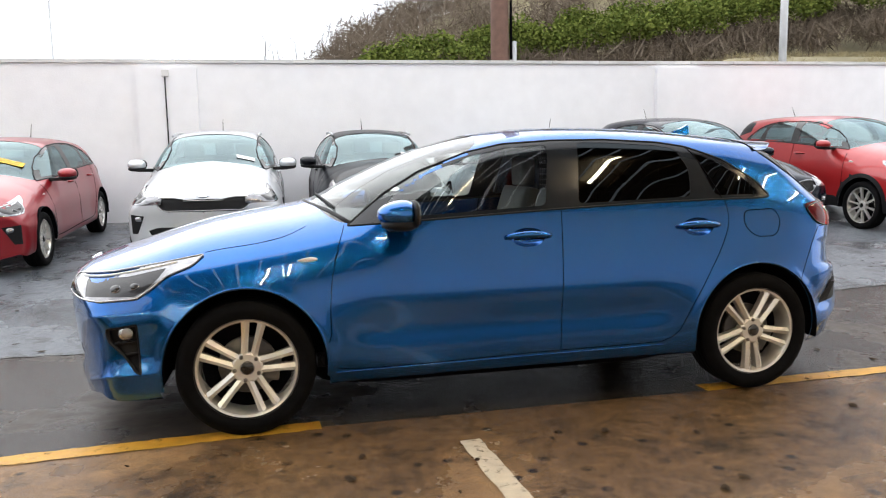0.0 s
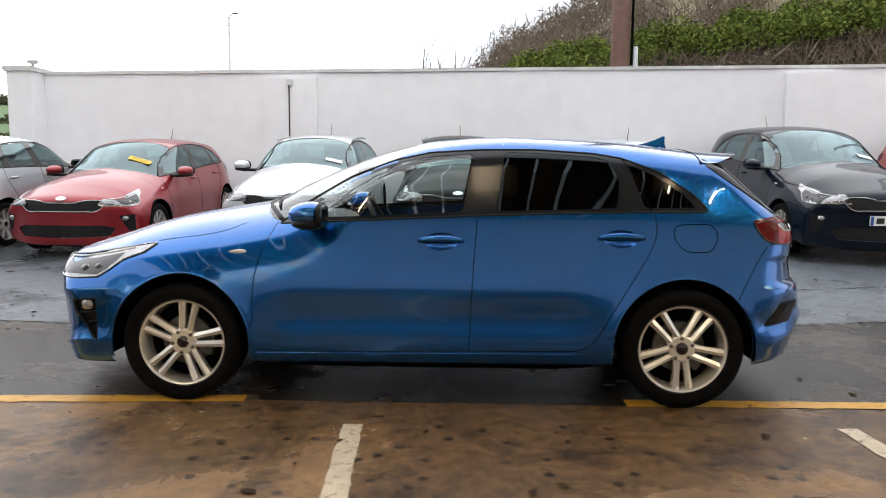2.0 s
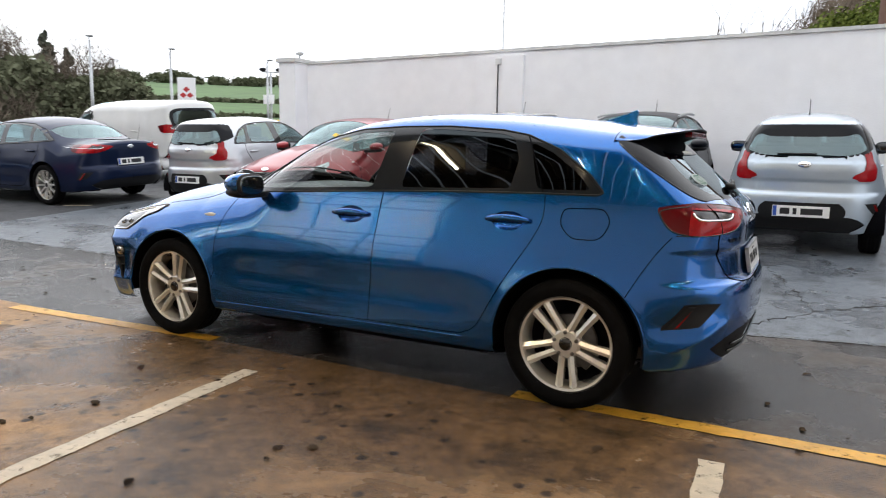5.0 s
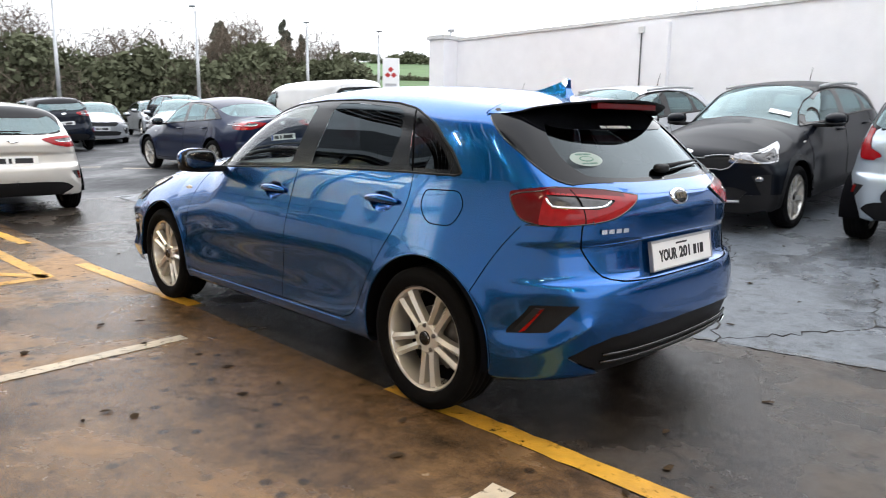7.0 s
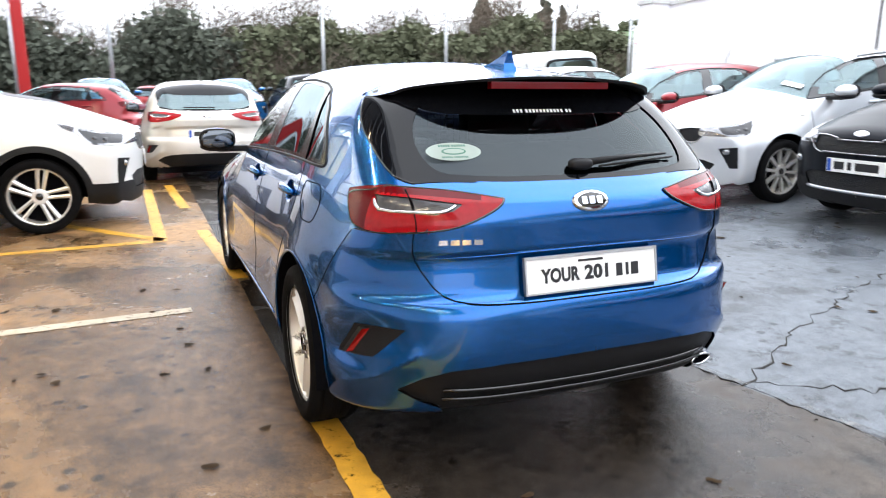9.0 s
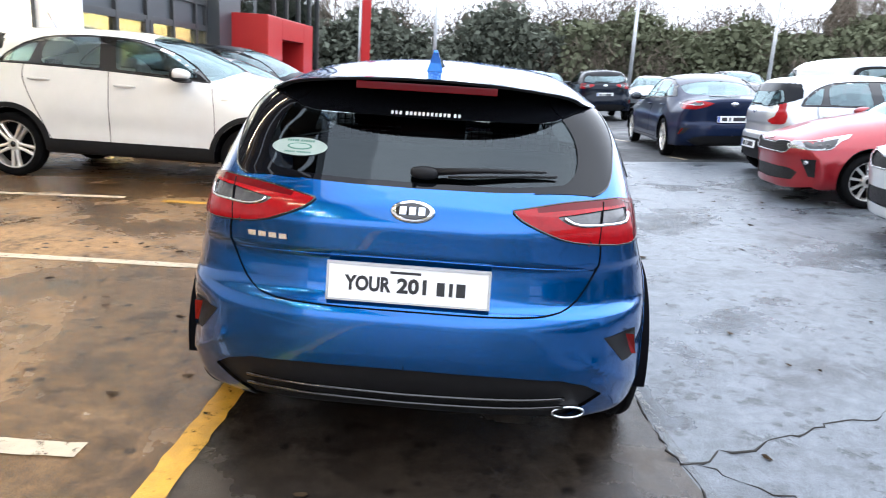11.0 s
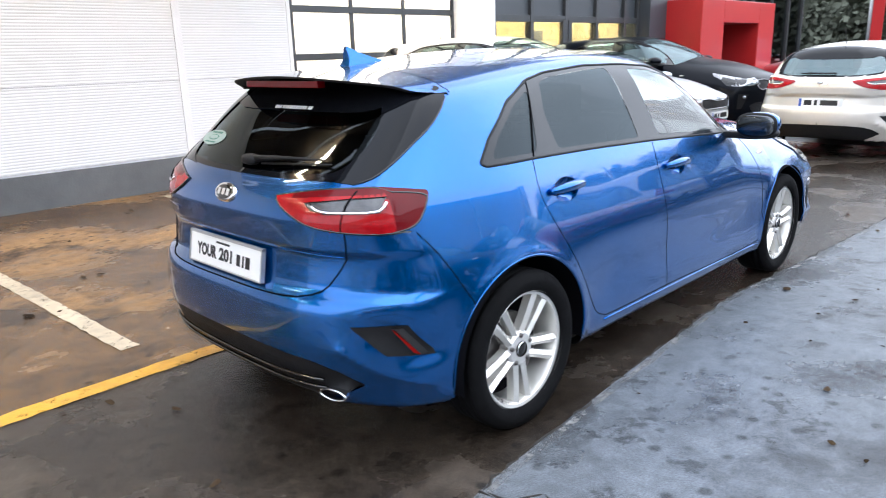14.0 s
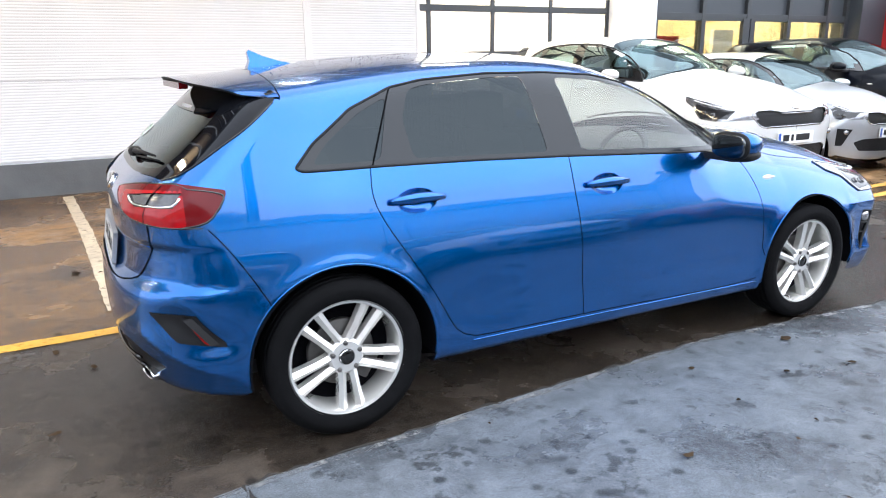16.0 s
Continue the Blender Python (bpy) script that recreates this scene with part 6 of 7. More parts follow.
        blob("side_repeater", (p[0] - 0.052, p[1] - 0.008, p[2] - 0.017), (p[0] + 0.048, p[1] + 0.008, p[2] + 0.017), M_REPEATER, root, 1.8, 0.9, 16, "clear side repeater")
    # roof spoiler with its brake lamp
    x0 = 1.455
    top_y = np.linspace(-0.595, 0.595, 41)
    sec = S.on_skin([(x0, q) for q in top_y], "top")
    ze = float(sec[0][2])
    low_z = np.linspace(ze - 0.008, 1.284, 6)
    flank = S.on_skin([(x0, q) for q in low_z], "side", -1, 0.005)
    left = [tuple(p) for p in flank[::-1]]
    right = [(p[0], -p[1], p[2]) for p in flank]
    section = left + [tuple(p) for p in sec] + right

    def tip_x(yy):
        return 1.768 - 0.200 * (abs(yy) / 0.62)**3.2

    def fall(xx):
        return float(S.top(np.array([xx]))[0]) - float(S.top(np.array([x0]))[0])

    verts, faces, steps = [], [], 9
    rows = []
    for px, py, pz in section:
        row = []
        for s_ in np.linspace(0, 1, steps):
            xx = x0 + (tip_x(py) - x0) * s_
            zz = pz if pz >= ze - 0.001 else pz + (ze - 0.012 - pz) * s_**0.9
            row.append((xx, py * (1 - 0.07 * s_ * min(1, (abs(py) / 0.6)**3)), zz + fall(xx) + 0.003 + 0.016 * s_**2))
        rows.append(row)
        verts += row
    for i in range(len(section) - 1):
        for k in range(steps - 1):
            faces.append((i * steps + k, (i + 1) * steps + k, (i + 1) * steps + k + 1, i * steps + k + 1))
    sp = link_mesh("roof_spoiler", verts, faces, M_BLUE, root, "blue roof spoiler")
    # its black underside, from lower edge to lower edge, with a closed rear edge
    nf = len(left)
    under = [rows[0]] + [[(x - 0.004, y * 0.985, z - 0.009) for x, y, z in row] for row in rows[nf:-nf]] + [rows[-1]]
    n, m = len(under), steps
    low_v = [(x, y * 0.998, z) for row in under for x, y, z in row]
    faces = [(i * m + k + 1, (i + 1) * m + k + 1, (i + 1) * m + k, i * m + k) for i in range(n - 1) for k in range(m - 1)]
    rim = [rows[0][-1]] + [row[-1] for row in rows[nf:-nf]] + [rows[-1][-1]]
    off = len(low_v)
    faces += [(i * m + m - 1, (i + 1) * m + m - 1, off + i + 1, off + i) for i in range(n - 1)]
    link_mesh("spoiler_underside", low_v + [(x, y, z - 0.0005) for x, y, z in rim], faces, M_TRIM, sp, "black spoiler underside", smooth=False)
    box_part("brake_lamp", (1.718, -0.245, 1.314), (1.753, 0.245, 1.340), M_DARKREDLENS, sp, 0.004, "dark red high brake lamp")
    pts = [(p[0], p[1], p[2] + 0.001) for p in section]
    tube("spoiler_gap", pts, 0.0028, M_GAP, root, 6)
    # writing on the window stands as bars
    char_bars(root, [3, 11, 2], 0.016, 0.009, 0.006, M_WHITEINK, "window_lettering", facing(S.on_skin([(0.0, 1.235)], "rear", -1, 0.0005)[0], (0.72, 0, 0.69)))
    nrm = S.normal(np.array([[1.83, -0.33, 1.12]]))[0]
    p = S.on_skin([(-0.42, 1.105)], "rear", -1, 0.003)[0]
    st = oval(root, facing(p, nrm), 0.098, 0.042, M_STICKER, "dealer_sticker", 0.001, "pale oval window sticker")
    oval(st, Matrix.Translation((0, 0, 0.0012)), 0.044, 0.016, M_STICKERINK, "sticker_mark", 0.0006)
    oval(st, Matrix.Translation((0, 0, 0.0020)), 0.037, 0.011, M_STICKER, "sticker_centre", 0.0006)
    char_bars(st, [5, 6], 0.009, 0.006, 0.0025, M_STICKERINK, "sticker_bars", Matrix.Translation((0, 0.026, 0.0012)))
    char_bars(st, [6, 8], 0.007, 0.0045, 0.002, M_STICKERINK, "sticker_bars", Matrix.Translation((0, -0.027, 0.0012)))
    # black glass corners that reach round the tailgate's sides
    edge = smooth_line([(1.888, 1.012), (1.84, 1.030), (1.76, 1.078), (1.68, 1.132), (1.60, 1.184), (1.51, 1.252), (1.468, 1.290), (1.476, 1.325)], 0.02)
    B = S.on_skin(edge, "side", -1)
    A = S.on_skin(smooth_line([(-0.38, 1.014), (-0.50, 1.050), (-0.535, 1.110), (-0.525, 1.180), (-0.49, 1.235), (-0.44, 1.290), (-0.44, 1.325)], 0.02), "rear", -1)
    nu, nv = 24, 14
    A = np.array([A[int(round(i * (len(A) - 1) / nu))] for i in range(nu + 1)])
    B = np.array([B[int(round(i * (len(B) - 1) / nu))] for i in range(nu + 1)])
    P = np.array([A[i] * (1 - k / nv) + B[i] * k / nv for i in range(nu + 1) for k in range(nv + 1)])
    for _ in range(8):
        n = S.normal(P)
        f0, f1 = S.f(P), S.f(P + n * 0.004)
        P = P - n * np.clip(f0 / np.maximum((f1 - f0) / 0.004, 0.2), -0.05, 0.05)[:, None]
    P = P + S.normal(P) * 0.002
    faces = [(i * (nv + 1) + k, (i + 1) * (nv + 1) + k, (i + 1) * (nv + 1) + k + 1, i * (nv + 1) + k + 1) for i in range(nu) for k in range(nv)]
    for sd in two:
        link_mesh("screen_corner", P * np.array([1, -sd, 1]), faces if sd < 0 else [q[::-1] for q in faces], M_BORDER, root, "black glass corner of the tailgate")
        tube("corner_seal", [p * np.array([1, -sd, 1]) for p in P.reshape(nu + 1, nv + 1, 3)[:, -1] if p[2] < 1.278], 0.003, M_GLOSSTRIM, root, 6)
    # rear wiper
    a, b = S.on_skin([(0.02, 1.046), (0.42, 1.066)], "rear", -1, 0.020)
    mid = S.on_skin([(0.20, 1.056)], "rear", -1, 0.026)[0]
    wp = tube("rear_wiper", [a, mid, b], [0.014, 0.009, 0.004], M_TRIM, root, 8, label="black rear wiper")
    a2, b2 = S.on_skin([(0.10, 1.042), (0.46, 1.060)], "rear", -1, 0.009)
    tube("wiper_blade", [a2, b2], 0.004, M_TRIM, wp, 6)
    blob("wiper_pivot", (a[0] - 0.03, a[1] - 0.045, a[2] - 0.024), (a[0] + 0.022, a[1] + 0.05, a[2] + 0.018), M_TRIM, wp, 2.6)
    # plate, badge, model lettering as bars
    pn = np.array([0.985, 0, 0.17])
    pl = box_part("number_plate", (-0.26, -0.056, -0.010), (0.26, 0.056, 0.004), M_PLATE, root, 0.003, "white dealer plate with dark lettering")
    pl.matrix_local = facing((2.062, 0.0, 0.708), pn)
    fr = bmesh.new()
    for lo, hi in (((-0.266, 0.056, -0.01), (0.266, 0.066, 0.007)), ((-0.266, -0.061, -0.01), (0.266, -0.056, 0.007)),
                   ((-0.266, -0.061, -0.01), (-0.260, 0.062, 0.007)), ((0.260, -0.061, -0.01), (0.266, 0.062, 0.007))):
        box(fr, lo, hi)
    part("plate_frame", fr, M_STEEL, pl)
    for words, cx, wide in (("YOUR", -0.131, 0.152), ("201", 0.012, 0.096)):
        ob = text_mesh("plate_word", words, 0.064, M_INK, pl, Matrix.Identity(4), 0.0006, 0.0026)
        xs_ = [v.co.x for v in ob.data.vertices]
        ob.matrix_local = Matrix.Translation((cx, -0.004, 0.0046)) @ Matrix.Diagonal((wide / (max(xs_) - min(xs_)), 1, 1, 1)) @ Matrix.Translation((-(max(xs_) + min(xs_)) / 2, 0, 0))
    for k in range(3):
        char_bars(pl, [1], 0.044, (0.026, 0.012, 0.030)[k], 0.0, M_INK, "plate_mark", Matrix.Translation(((0.106, 0.139, 0.171)[k], -0.004, 0.0042)))
    box_part("plate_print", (-0.06, 0.036, 0.004), (0.04, 0.044, 0.0048), M_INK, pl, 0)
    bp = S.on_skin([(0.0, 0.945)], "rear", -1, 0.001)[0]
    bn = S.normal(np.array([bp]))[0]
    bd = oval(root, facing(bp, bn), 0.072, 0.038, M_CHROME, "badge", 0.009, "chrome oval badge")
    oval(bd, Matrix.Translation((0, 0, 0.0055)), 0.060, 0.029, M_GLOSSTRIM, "badge_field", 0.005)
    for k in (-0.03, 0.0, 0.03):
        char_bars(bd, [1], 0.026, 0.020, 0.0, M_CHROME, "badge_bar", Matrix.Translation((k, 0, 0.0105)), thick=0.002)
    lp = S.on_skin([(-0.47, 0.835)], "rear", -1, 0.002)[0]
    char_bars(root, [4], 0.017, 0.028, 0.010, M_CHROME, "model_lettering", facing(lp, S.normal(np.array([lp]))[0]), thick=0.002)
    # lower valance ribs and tailpipe
    for zz in (0.335, 0.30):
        ln = [(a, zz + 0.02 * abs(a)) for a in np.linspace(-0.54, 0.54, 30)]
        tube("valance_rib", S.on_skin(ln, "rear", -1, 0.0), 0.007, M_GLOSSTRIM, root, 8)
    tip_m = facing((2.012, 0.560, 0.288), (0.97, 0.22, -0.06))
    oval_ring = [(0.056 * math.cos(t), 0.020 * math.sin(t), 0.0) for t in np.linspace(0, 2 * math.pi, 40, endpoint=False)]
    tp = tube("tailpipe", oval_ring, 0.0045, M_CHROME, root, 8, True, "oval chrome tailpipe")
    tp.matrix_local = tip_m
    n = len(oval_ring)
    sleeve = [(x * s_, y * s_, z) for s_, z in ((1.03, -0.001), (1.0, -0.09), (0.90, -0.002), (0.90, -0.03), (0.0, -0.03)) for x, y, _ in oval_ring]
    link_mesh("pipe_sleeve", sleeve[:2 * n], [(k, (k + 1) % n, n + (k + 1) % n, n + k) for k in range(n)], M_CHROME, tp)
    link_mesh("pipe_bore", sleeve[2 * n:], [(r * n + k, r * n + (k + 1) % n, (r + 1) * n + (k + 1) % n, (r + 1) * n + k) for r in range(2) for k in range(n)], M_GAP, tp, "black pipe bore")
    # shark fin aerial
    prof = [(1.225, 0.0), (1.29, 0.020), (1.36, 0.050), (1.415, 0.082), (1.424, 0.075), (1.418, 0.034), (1.432, 0.0)]
    zr = lambda q: float(S.top(np.array([q]))[0])  # noqa: E731
    verts, faces = [], []
    for sx, sy in ((1, -1), (1, 1)):
        for px, h in prof:
            verts.append((px, sy * (0.032 - 0.30 * h), zr(px) + h - 0.004))
    k = len(prof)
    faces = [tuple(range(k)), tuple(range(2 * k - 1, k - 1, -1))] + [(i, k + i, k + (i + 1) % k, (i + 1) % k) for i in range(k)]
    link_mesh("roof_aerial", verts, faces, M_BLUE, root, "blue shark-fin aerial", smooth=False)
    # front badge and bonnet wipers
    p = S.on_skin([(0.0, 0.775)], "nose", -1, 0.001)[0]
    oval(root, facing(p, S.normal(np.array([p]))[0]), 0.062, 0.03, M_CHROME, "badge", 0.008)
    for y0, y1 in ((-0.50, 0.02), (-0.02, 0.48)):
        pts = S.on_skin([(-0.945 + 0.10 * (q / 0.6)**2, q) for q in np.linspace(y0, y1, 10)], "top", -1, 0.006)
        tube("windscreen_wiper", pts, 0.006, M_TRIM, root, 6)
    # cowl below the windscreen
    pts = S.on_skin([(-1.02 + 0.20 * (abs(q) / 0.66)**2, q) for q in np.linspace(-0.66, 0.66, 24)], "top", -1, -0.010)
    tube("scuttle", pts, 0.016, M_TRIM, root, 6)


finish_blue_car()


def wet_roof():
    """Rain drops standing on the roof, and the wire guard behind the seats."""
    S, rnd = BS, random.Random(5)
    line = [(rnd.uniform(-0.05, 1.42), rnd.uniform(-0.56, 0.56)) for _ in range(2600)]
    P = S.on_skin(line, "top")
    N = S.normal(P)
    V, F = [], []
    for p, n in zip(P, N):
        r = rnd.choice((0.0012, 0.0016, 0.002, 0.0025, 0.0035))
        m = facing(p, n, (0, 1, 0))
        b = len(V)
        for h, q in ((0.0, 1.0), (0.32, 0.72)):
            V += [m @ Vector((r * q * math.cos(t), r * q * math.sin(t), r * h)) for t in np.linspace(0, 2 * math.pi, 6, endpoint=False)]
        V.append(m @ Vector((0, 0, r * 0.45)))
        F += [(b + k, b + (k + 1) % 6, b + 6 + (k + 1) % 6, b + 6 + k) for k in range(6)] + [(b + 6 + k, b + 6 + (k + 1) % 6, b + 12) for k in range(6)]
    drops = principled("rain_water", (0.9, 0.95, 1.0), 0.02, transmission=1.0)
    tagged(link_mesh("rain_drops", V, F, drops, None), "small rain drops standing on the blue roof", "water", "", "stuff")
    guard = new("wire_guard")
    guard.parent = blue_car
    tagged(guard, "black wire guard behind the seats")
    V, F = [], []
    lines = [[(0.62, a, 1.02), (0.62, a, 1.34)] for a in np.arange(-0.54, 0.541, 0.036)] + [[(0.62, -0.54, c), (0.62, 0.54, c)] for c in np.arange(1.02, 1.341, 0.036)]
    for ln in lines:
        v, f = tube_mesh(ln, 0.0022, 4)
        b = len(V)
        V += [tuple(q) for q in v]
        F += [tuple(i + b for i in q) for q in f]
    tagged(link_mesh("wire_mesh", V, F, M_TRIM, guard), "fine black wire mesh", "", "", "stuff")


wet_roof()


# ---------------------------------------------------------------- parked cars
UPRIGHT = dict(HATCH)
UPRIGHT["top"] = [q for q in HATCH["top"] if q[0] < 0.6] + [(0.81, 1.444), (1.16, 1.436), (1.45, 1.420), (1.62, 1.405), (1.9, 1.37), (2.2, 1.33)]
UPRIGHT["rear"] = [q for q in HATCH["rear"] if q[0] < 1.0] + [(1.03, 1.965), (1.10, 1.925), (1.20, 1.865), (1.30, 1.80), (1.40, 1.71), (1.6, 1.45)]
UPRIGHT["no_shade"] = True
CITY = stretch(UPRIGHT, 2.36, 0.64, 0.51, 1.43, 1.54, 0.0, 0.29, 1.0)
CROSS = stretch(HATCH, 2.50, 0.80, 0.70, 1.45, 1.68, 0.05, 0.315, 1.04)
CITY["tail_side"] = [(1.70, 1.075), (1.735, 0.98), (1.70, 0.90), (1.74, 0.80), (1.80, 0.78), (2.3, 0.78), (2.3, 1.12), (1.8, 1.10)]
CITY["tail_rear"] = [(0.595, 1.075), (0.64, 1.10), (0.95, 1.10), (0.95, 0.775), (0.60, 0.785), (0.50, 0.815), (0.515, 0.84), (0.62, 0.885), (0.635, 0.97)]
SMALL = stretch(HATCH, 2.54, 0.82, 0.70, 1.385, 1.70, 0.0, 0.30, 1.0)
SUV = stretch(UPRIGHT, 2.67, 0.92, 0.87, 1.64, 1.855, 0.07, 0.345, 1.05)
MPV = stretch(UPRIGHT, 2.75, 0.93, 0.84, 1.61, 1.805, 0.02, 0.325, 0.98)
SEDAN = stretch(HATCH, 2.975, 0.84, 1.10, 1.47, 1.87, 0.0, 0.34, 1.0)
SEDAN["top"] = [(a, b) for a, b in SEDAN["top"] if a < 0.7] + [(0.9, 1.44), (1.15, 1.39), (1.45, 1.29), (1.75, 1.16), (1.98, 1.08), (2.2, 1.075), (2.5, 1.06), (2.7, 1.04)]
SEDAN["rear"] = [(0.1, 2.35), (0.22, 2.45), (0.34, 2.55), (0.48, 2.59), (0.60, 2.585), (0.66, 2.55), (0.80, 2.56), (0.92, 2.575), (1.02, 2.585), (1.08, 2.59), (1.6, 2.6)]
SEDAN["dlo"] = [(-0.90, 0.96), (0.0, 1.0), (1.3, 1.05), (1.62, 1.075), (1.30, 1.26), (0.95, 1.36), (0.5, 1.385), (0.1, 1.375), (-0.3, 1.29), (-0.65, 1.12)]
SEDAN["front_pane"] = [(-0.74, 0.99), (0.20, 1.03), (0.22, 1.345), (-0.02, 1.32), (-0.3, 1.25), (-0.62, 1.09)]
SEDAN["rear_pane"] = [(0.34, 1.035), (1.05, 1.065), (1.0, 1.31), (0.6, 1.35), (0.36, 1.352)]
SEDAN["quarter_pane"] = [(1.13, 1.07), (1.50, 1.085), (1.30, 1.21), (1.09, 1.295)]
SEDAN["rear_glass"] = SEDAN["rear_pane_big"] = [(0.0, 1.10), (0.30, 1.10), (0.55, 1.12), (0.60, 1.25), (0.5, 1.34), (0.0, 1.37)]

GROUP_WALL, GROUP_SHOP, GROUP_LOT = "cars along the boundary wall", "cars in front of the showroom", "cars in the far car park"


def grill_trim(root, S, spec, chrome=True):
    """A bright frame round the grille, and a badge above it."""
    fx, fz, w = spec["fx"], spec["fz"], spec["w"]
    ln = [(a * w, fz(b)) for a, b in rounded(GRILLE[1:-1], 0.02)]
    ring = ln + [(-a, b) for a, b in ln[::-1]]
    tube("grille_frame", S.on_skin(densify(ring, 0.06, True), "nose", -1, 0.001), 0.0065, M_CLEARLENS if chrome else M_GLOSSTRIM, root, 6, True)
    p = S.on_skin([(0.0, fz(0.755))], "nose", -1, 0.004)[0]
    oval(root, facing(p, S.normal(np.array([p]))[0]), 0.062, 0.032, M_CHROME, "badge", 0.008)


def car_details(root, S, spec, front_plate=True, rear_plate=True, rails=False, aerial=True, notice=False):
    fx, fz, w = spec["fx"], spec["fz"], spec["w"]
    if front_plate:
        p = S.on_skin([(0.0, fz(0.50))], "nose", -1, 0.012)[0]
        plate_part("number_plate", root, facing(p, (-1, 0, 0)))
    low = "tail_rear" in spec
    if low:
        us, vs = np.linspace(-1, 1, 17), np.linspace(0, 1, 6)
        flat = [(0.47 * w * u * (1 - 0.16 * (2 * v - 1)**2), fz(0.375 + 0.185 * v)) for u in us for v in vs]
        P = S.on_skin(flat, "rear", -1, 0.004)
        link_mesh("bumper_panel", P, [(i * 6 + k, (i + 1) * 6 + k, (i + 1) * 6 + k + 1, i * 6 + k + 1) for i in range(16) for k in range(5)], M_TRIM, root, "black bumper panel round the plate")
    if rear_plate:
        p = S.on_skin([(0.0, fz(0.47 if low else 0.70))], "rear", -1, 0.012)[0]
        plate_part("number_plate", root, facing(p, (1, 0, 0.1)))
    if rails:
        for sd in (-1, 1):
            pts = [(fx(a), sd * 0.575 * w, fz(1.352) + 0.045 * math.sin(math.pi * (a + 0.1) / 1.5)**0.5 * (1 if 0 <= a <= 1.3 else 1)) for a in np.linspace(0.0, 1.3, 14)]
            tube("roof_rail", pts, 0.017, M_STEEL, root, 8)
    if aerial:
        z0 = fz(1.40)
        tube("roof_aerial", [(fx(1.25), 0, z0), (fx(1.36), 0, z0 + 0.20)], [0.006, 0.003], M_TRIM, root, 6)
    if notice:
        p = S.on_skin([(fx(-0.78), -0.42 * w)], "top", -1, 0.004)[0]
        ob = box_part("paper_notice", (-0.11, -0.035, 0), (0.11, 0.035, 0.002), M_WHITEINK, root, 0)
        ob.matrix_local = facing(p, S.normal(np.array([p]))[0], (1, 0, 1))
    p = S.on_skin([(0.0, fz(0.945))], "rear", -1, 0.002)[0]
    oval(root, facing(p, S.normal(np.array([p]))[0]), 0.062, 0.034, M_CHROME, "badge", 0.008)
    ln = [(a * w, fz(1.045)) for a in np.linspace(-0.30, 0.12, 8)]
    tube("rear_wiper", S.on_skin(ln, "rear", -1, 0.016), 0.009, M_TRIM, root, 6)


def side_fittings(root, S, spec, body):
    """Door handles and side repeaters of a parked car."""
    fx, fz = spec["fx"], spec["fz"]
    for sd in (-1, 1):
        for x0, x1, zc in HANDLES:
            line = [(fx(x0 + (x1 - x0) * q), fz(zc)) for q in np.linspace(0, 1, 7)]
            pts = [p + np.array([0, sd * 0.022 * math.sin(math.pi * q)**0.5, 0]) for p, q in zip(S.on_skin(line, "side", sd, 0.002), np.linspace(0, 1, 7))]
            tube("door_handle", pts, [0.010, 0.014, 0.016, 0.016, 0.016, 0.014, 0.010], body, root, 8)
        p = S.on_skin([(fx(-1.03), fz(0.80))], "side", sd, 0.001)[0]
        blob("side_repeater", (p[0] - 0.045, p[1] - 0.008, p[2] - 0.016), (p[0] + 0.045, p[1] + 0.008, p[2] + 0.016), M_REPEATER, root, 1.8, 0.9, 12)


def park(name, label, spec, body, x, y, turn, group, cell=0.045, style=10, clad=None, boxy=0.0, saloon=False, **kw):
    z = float(gz(x, y))
    tilt = math.degrees(math.atan(0.062)) if y > 1.5 else 0.0
    tip = {90: (0, -tilt), -90: (0, tilt), 0: (tilt, 0), 180: (-tilt, 0)}.get(turn, (0, 0))
    m = Matrix.Translation((x, y, z)) @ Matrix.Rotation(radians(turn), 4, 'Z') @ Matrix.Rotation(radians(tip[1]), 4, 'Y') @ Matrix.Rotation(radians(tip[0]), 4, 'X')
    root, S = build_car(name, label, spec, body, m, False, cell, style, group, clad, boxy, saloon)
    grill_trim(root, S, spec)
    side_fittings(root, S, spec, body)
    car_details(root, S, spec, **kw)
    return root, S


# along the wall
park("silver_city_car", "small silver hatchback parked nose to the white wall", CITY, M_SILVER, -6.55, 5.80, -90, GROUP_WALL, 0.028, 8)
red_hatch, RS = park("red_hatchback", "red five-door hatchback with a yellow windscreen sticker", SMALL, M_RED, -4.52, 5.70, 90, GROUP_WALL, 0.032, 10, front_plate=False)
park("silver_crossover", "silver-white crossover parked with its back to the white wall", CROSS, M_PEARL, -1.95, 5.72, 90, GROUP_WALL, 0.032, 10, front_plate=False, rails=True, notice=True)
black_cross, XS = park("black_crossover", "black crossover with roof rails on pale wet concrete", CROSS, M_BLACK, 0.10, 5.90, 90, GROUP_WALL, 0.032, 8, clad=M_TRIM, rails=True, notice=True)
tube("skid_strip", XS.on_skin([(a, CROSS["fz"](0.285)) for a in np.linspace(-0.52, 0.52, 20)], "nose", -1, 0.004), 0.014, M_SILVER, black_cross, 8, label="silver skid strip")
park("pale_city_car", "pale silver-blue small hatchback parked nose to the wall", CITY, M_PALEBLUE, 2.20, 5.70, -90, GROUP_WALL, 0.028, 8)
park("graphite_people_carrier", "dark graphite people carrier facing the yard", MPV, M_GRAPHITE, 5.05, 6.0, 90, GROUP_WALL, 0.045, 10, notice=True)
park("red_suv", "bright red sport utility car facing the yard", SUV, M_REDORANGE, 7.9, 5.9, 90, GROUP_WALL, 0.05, 10, clad=M_TRIM)
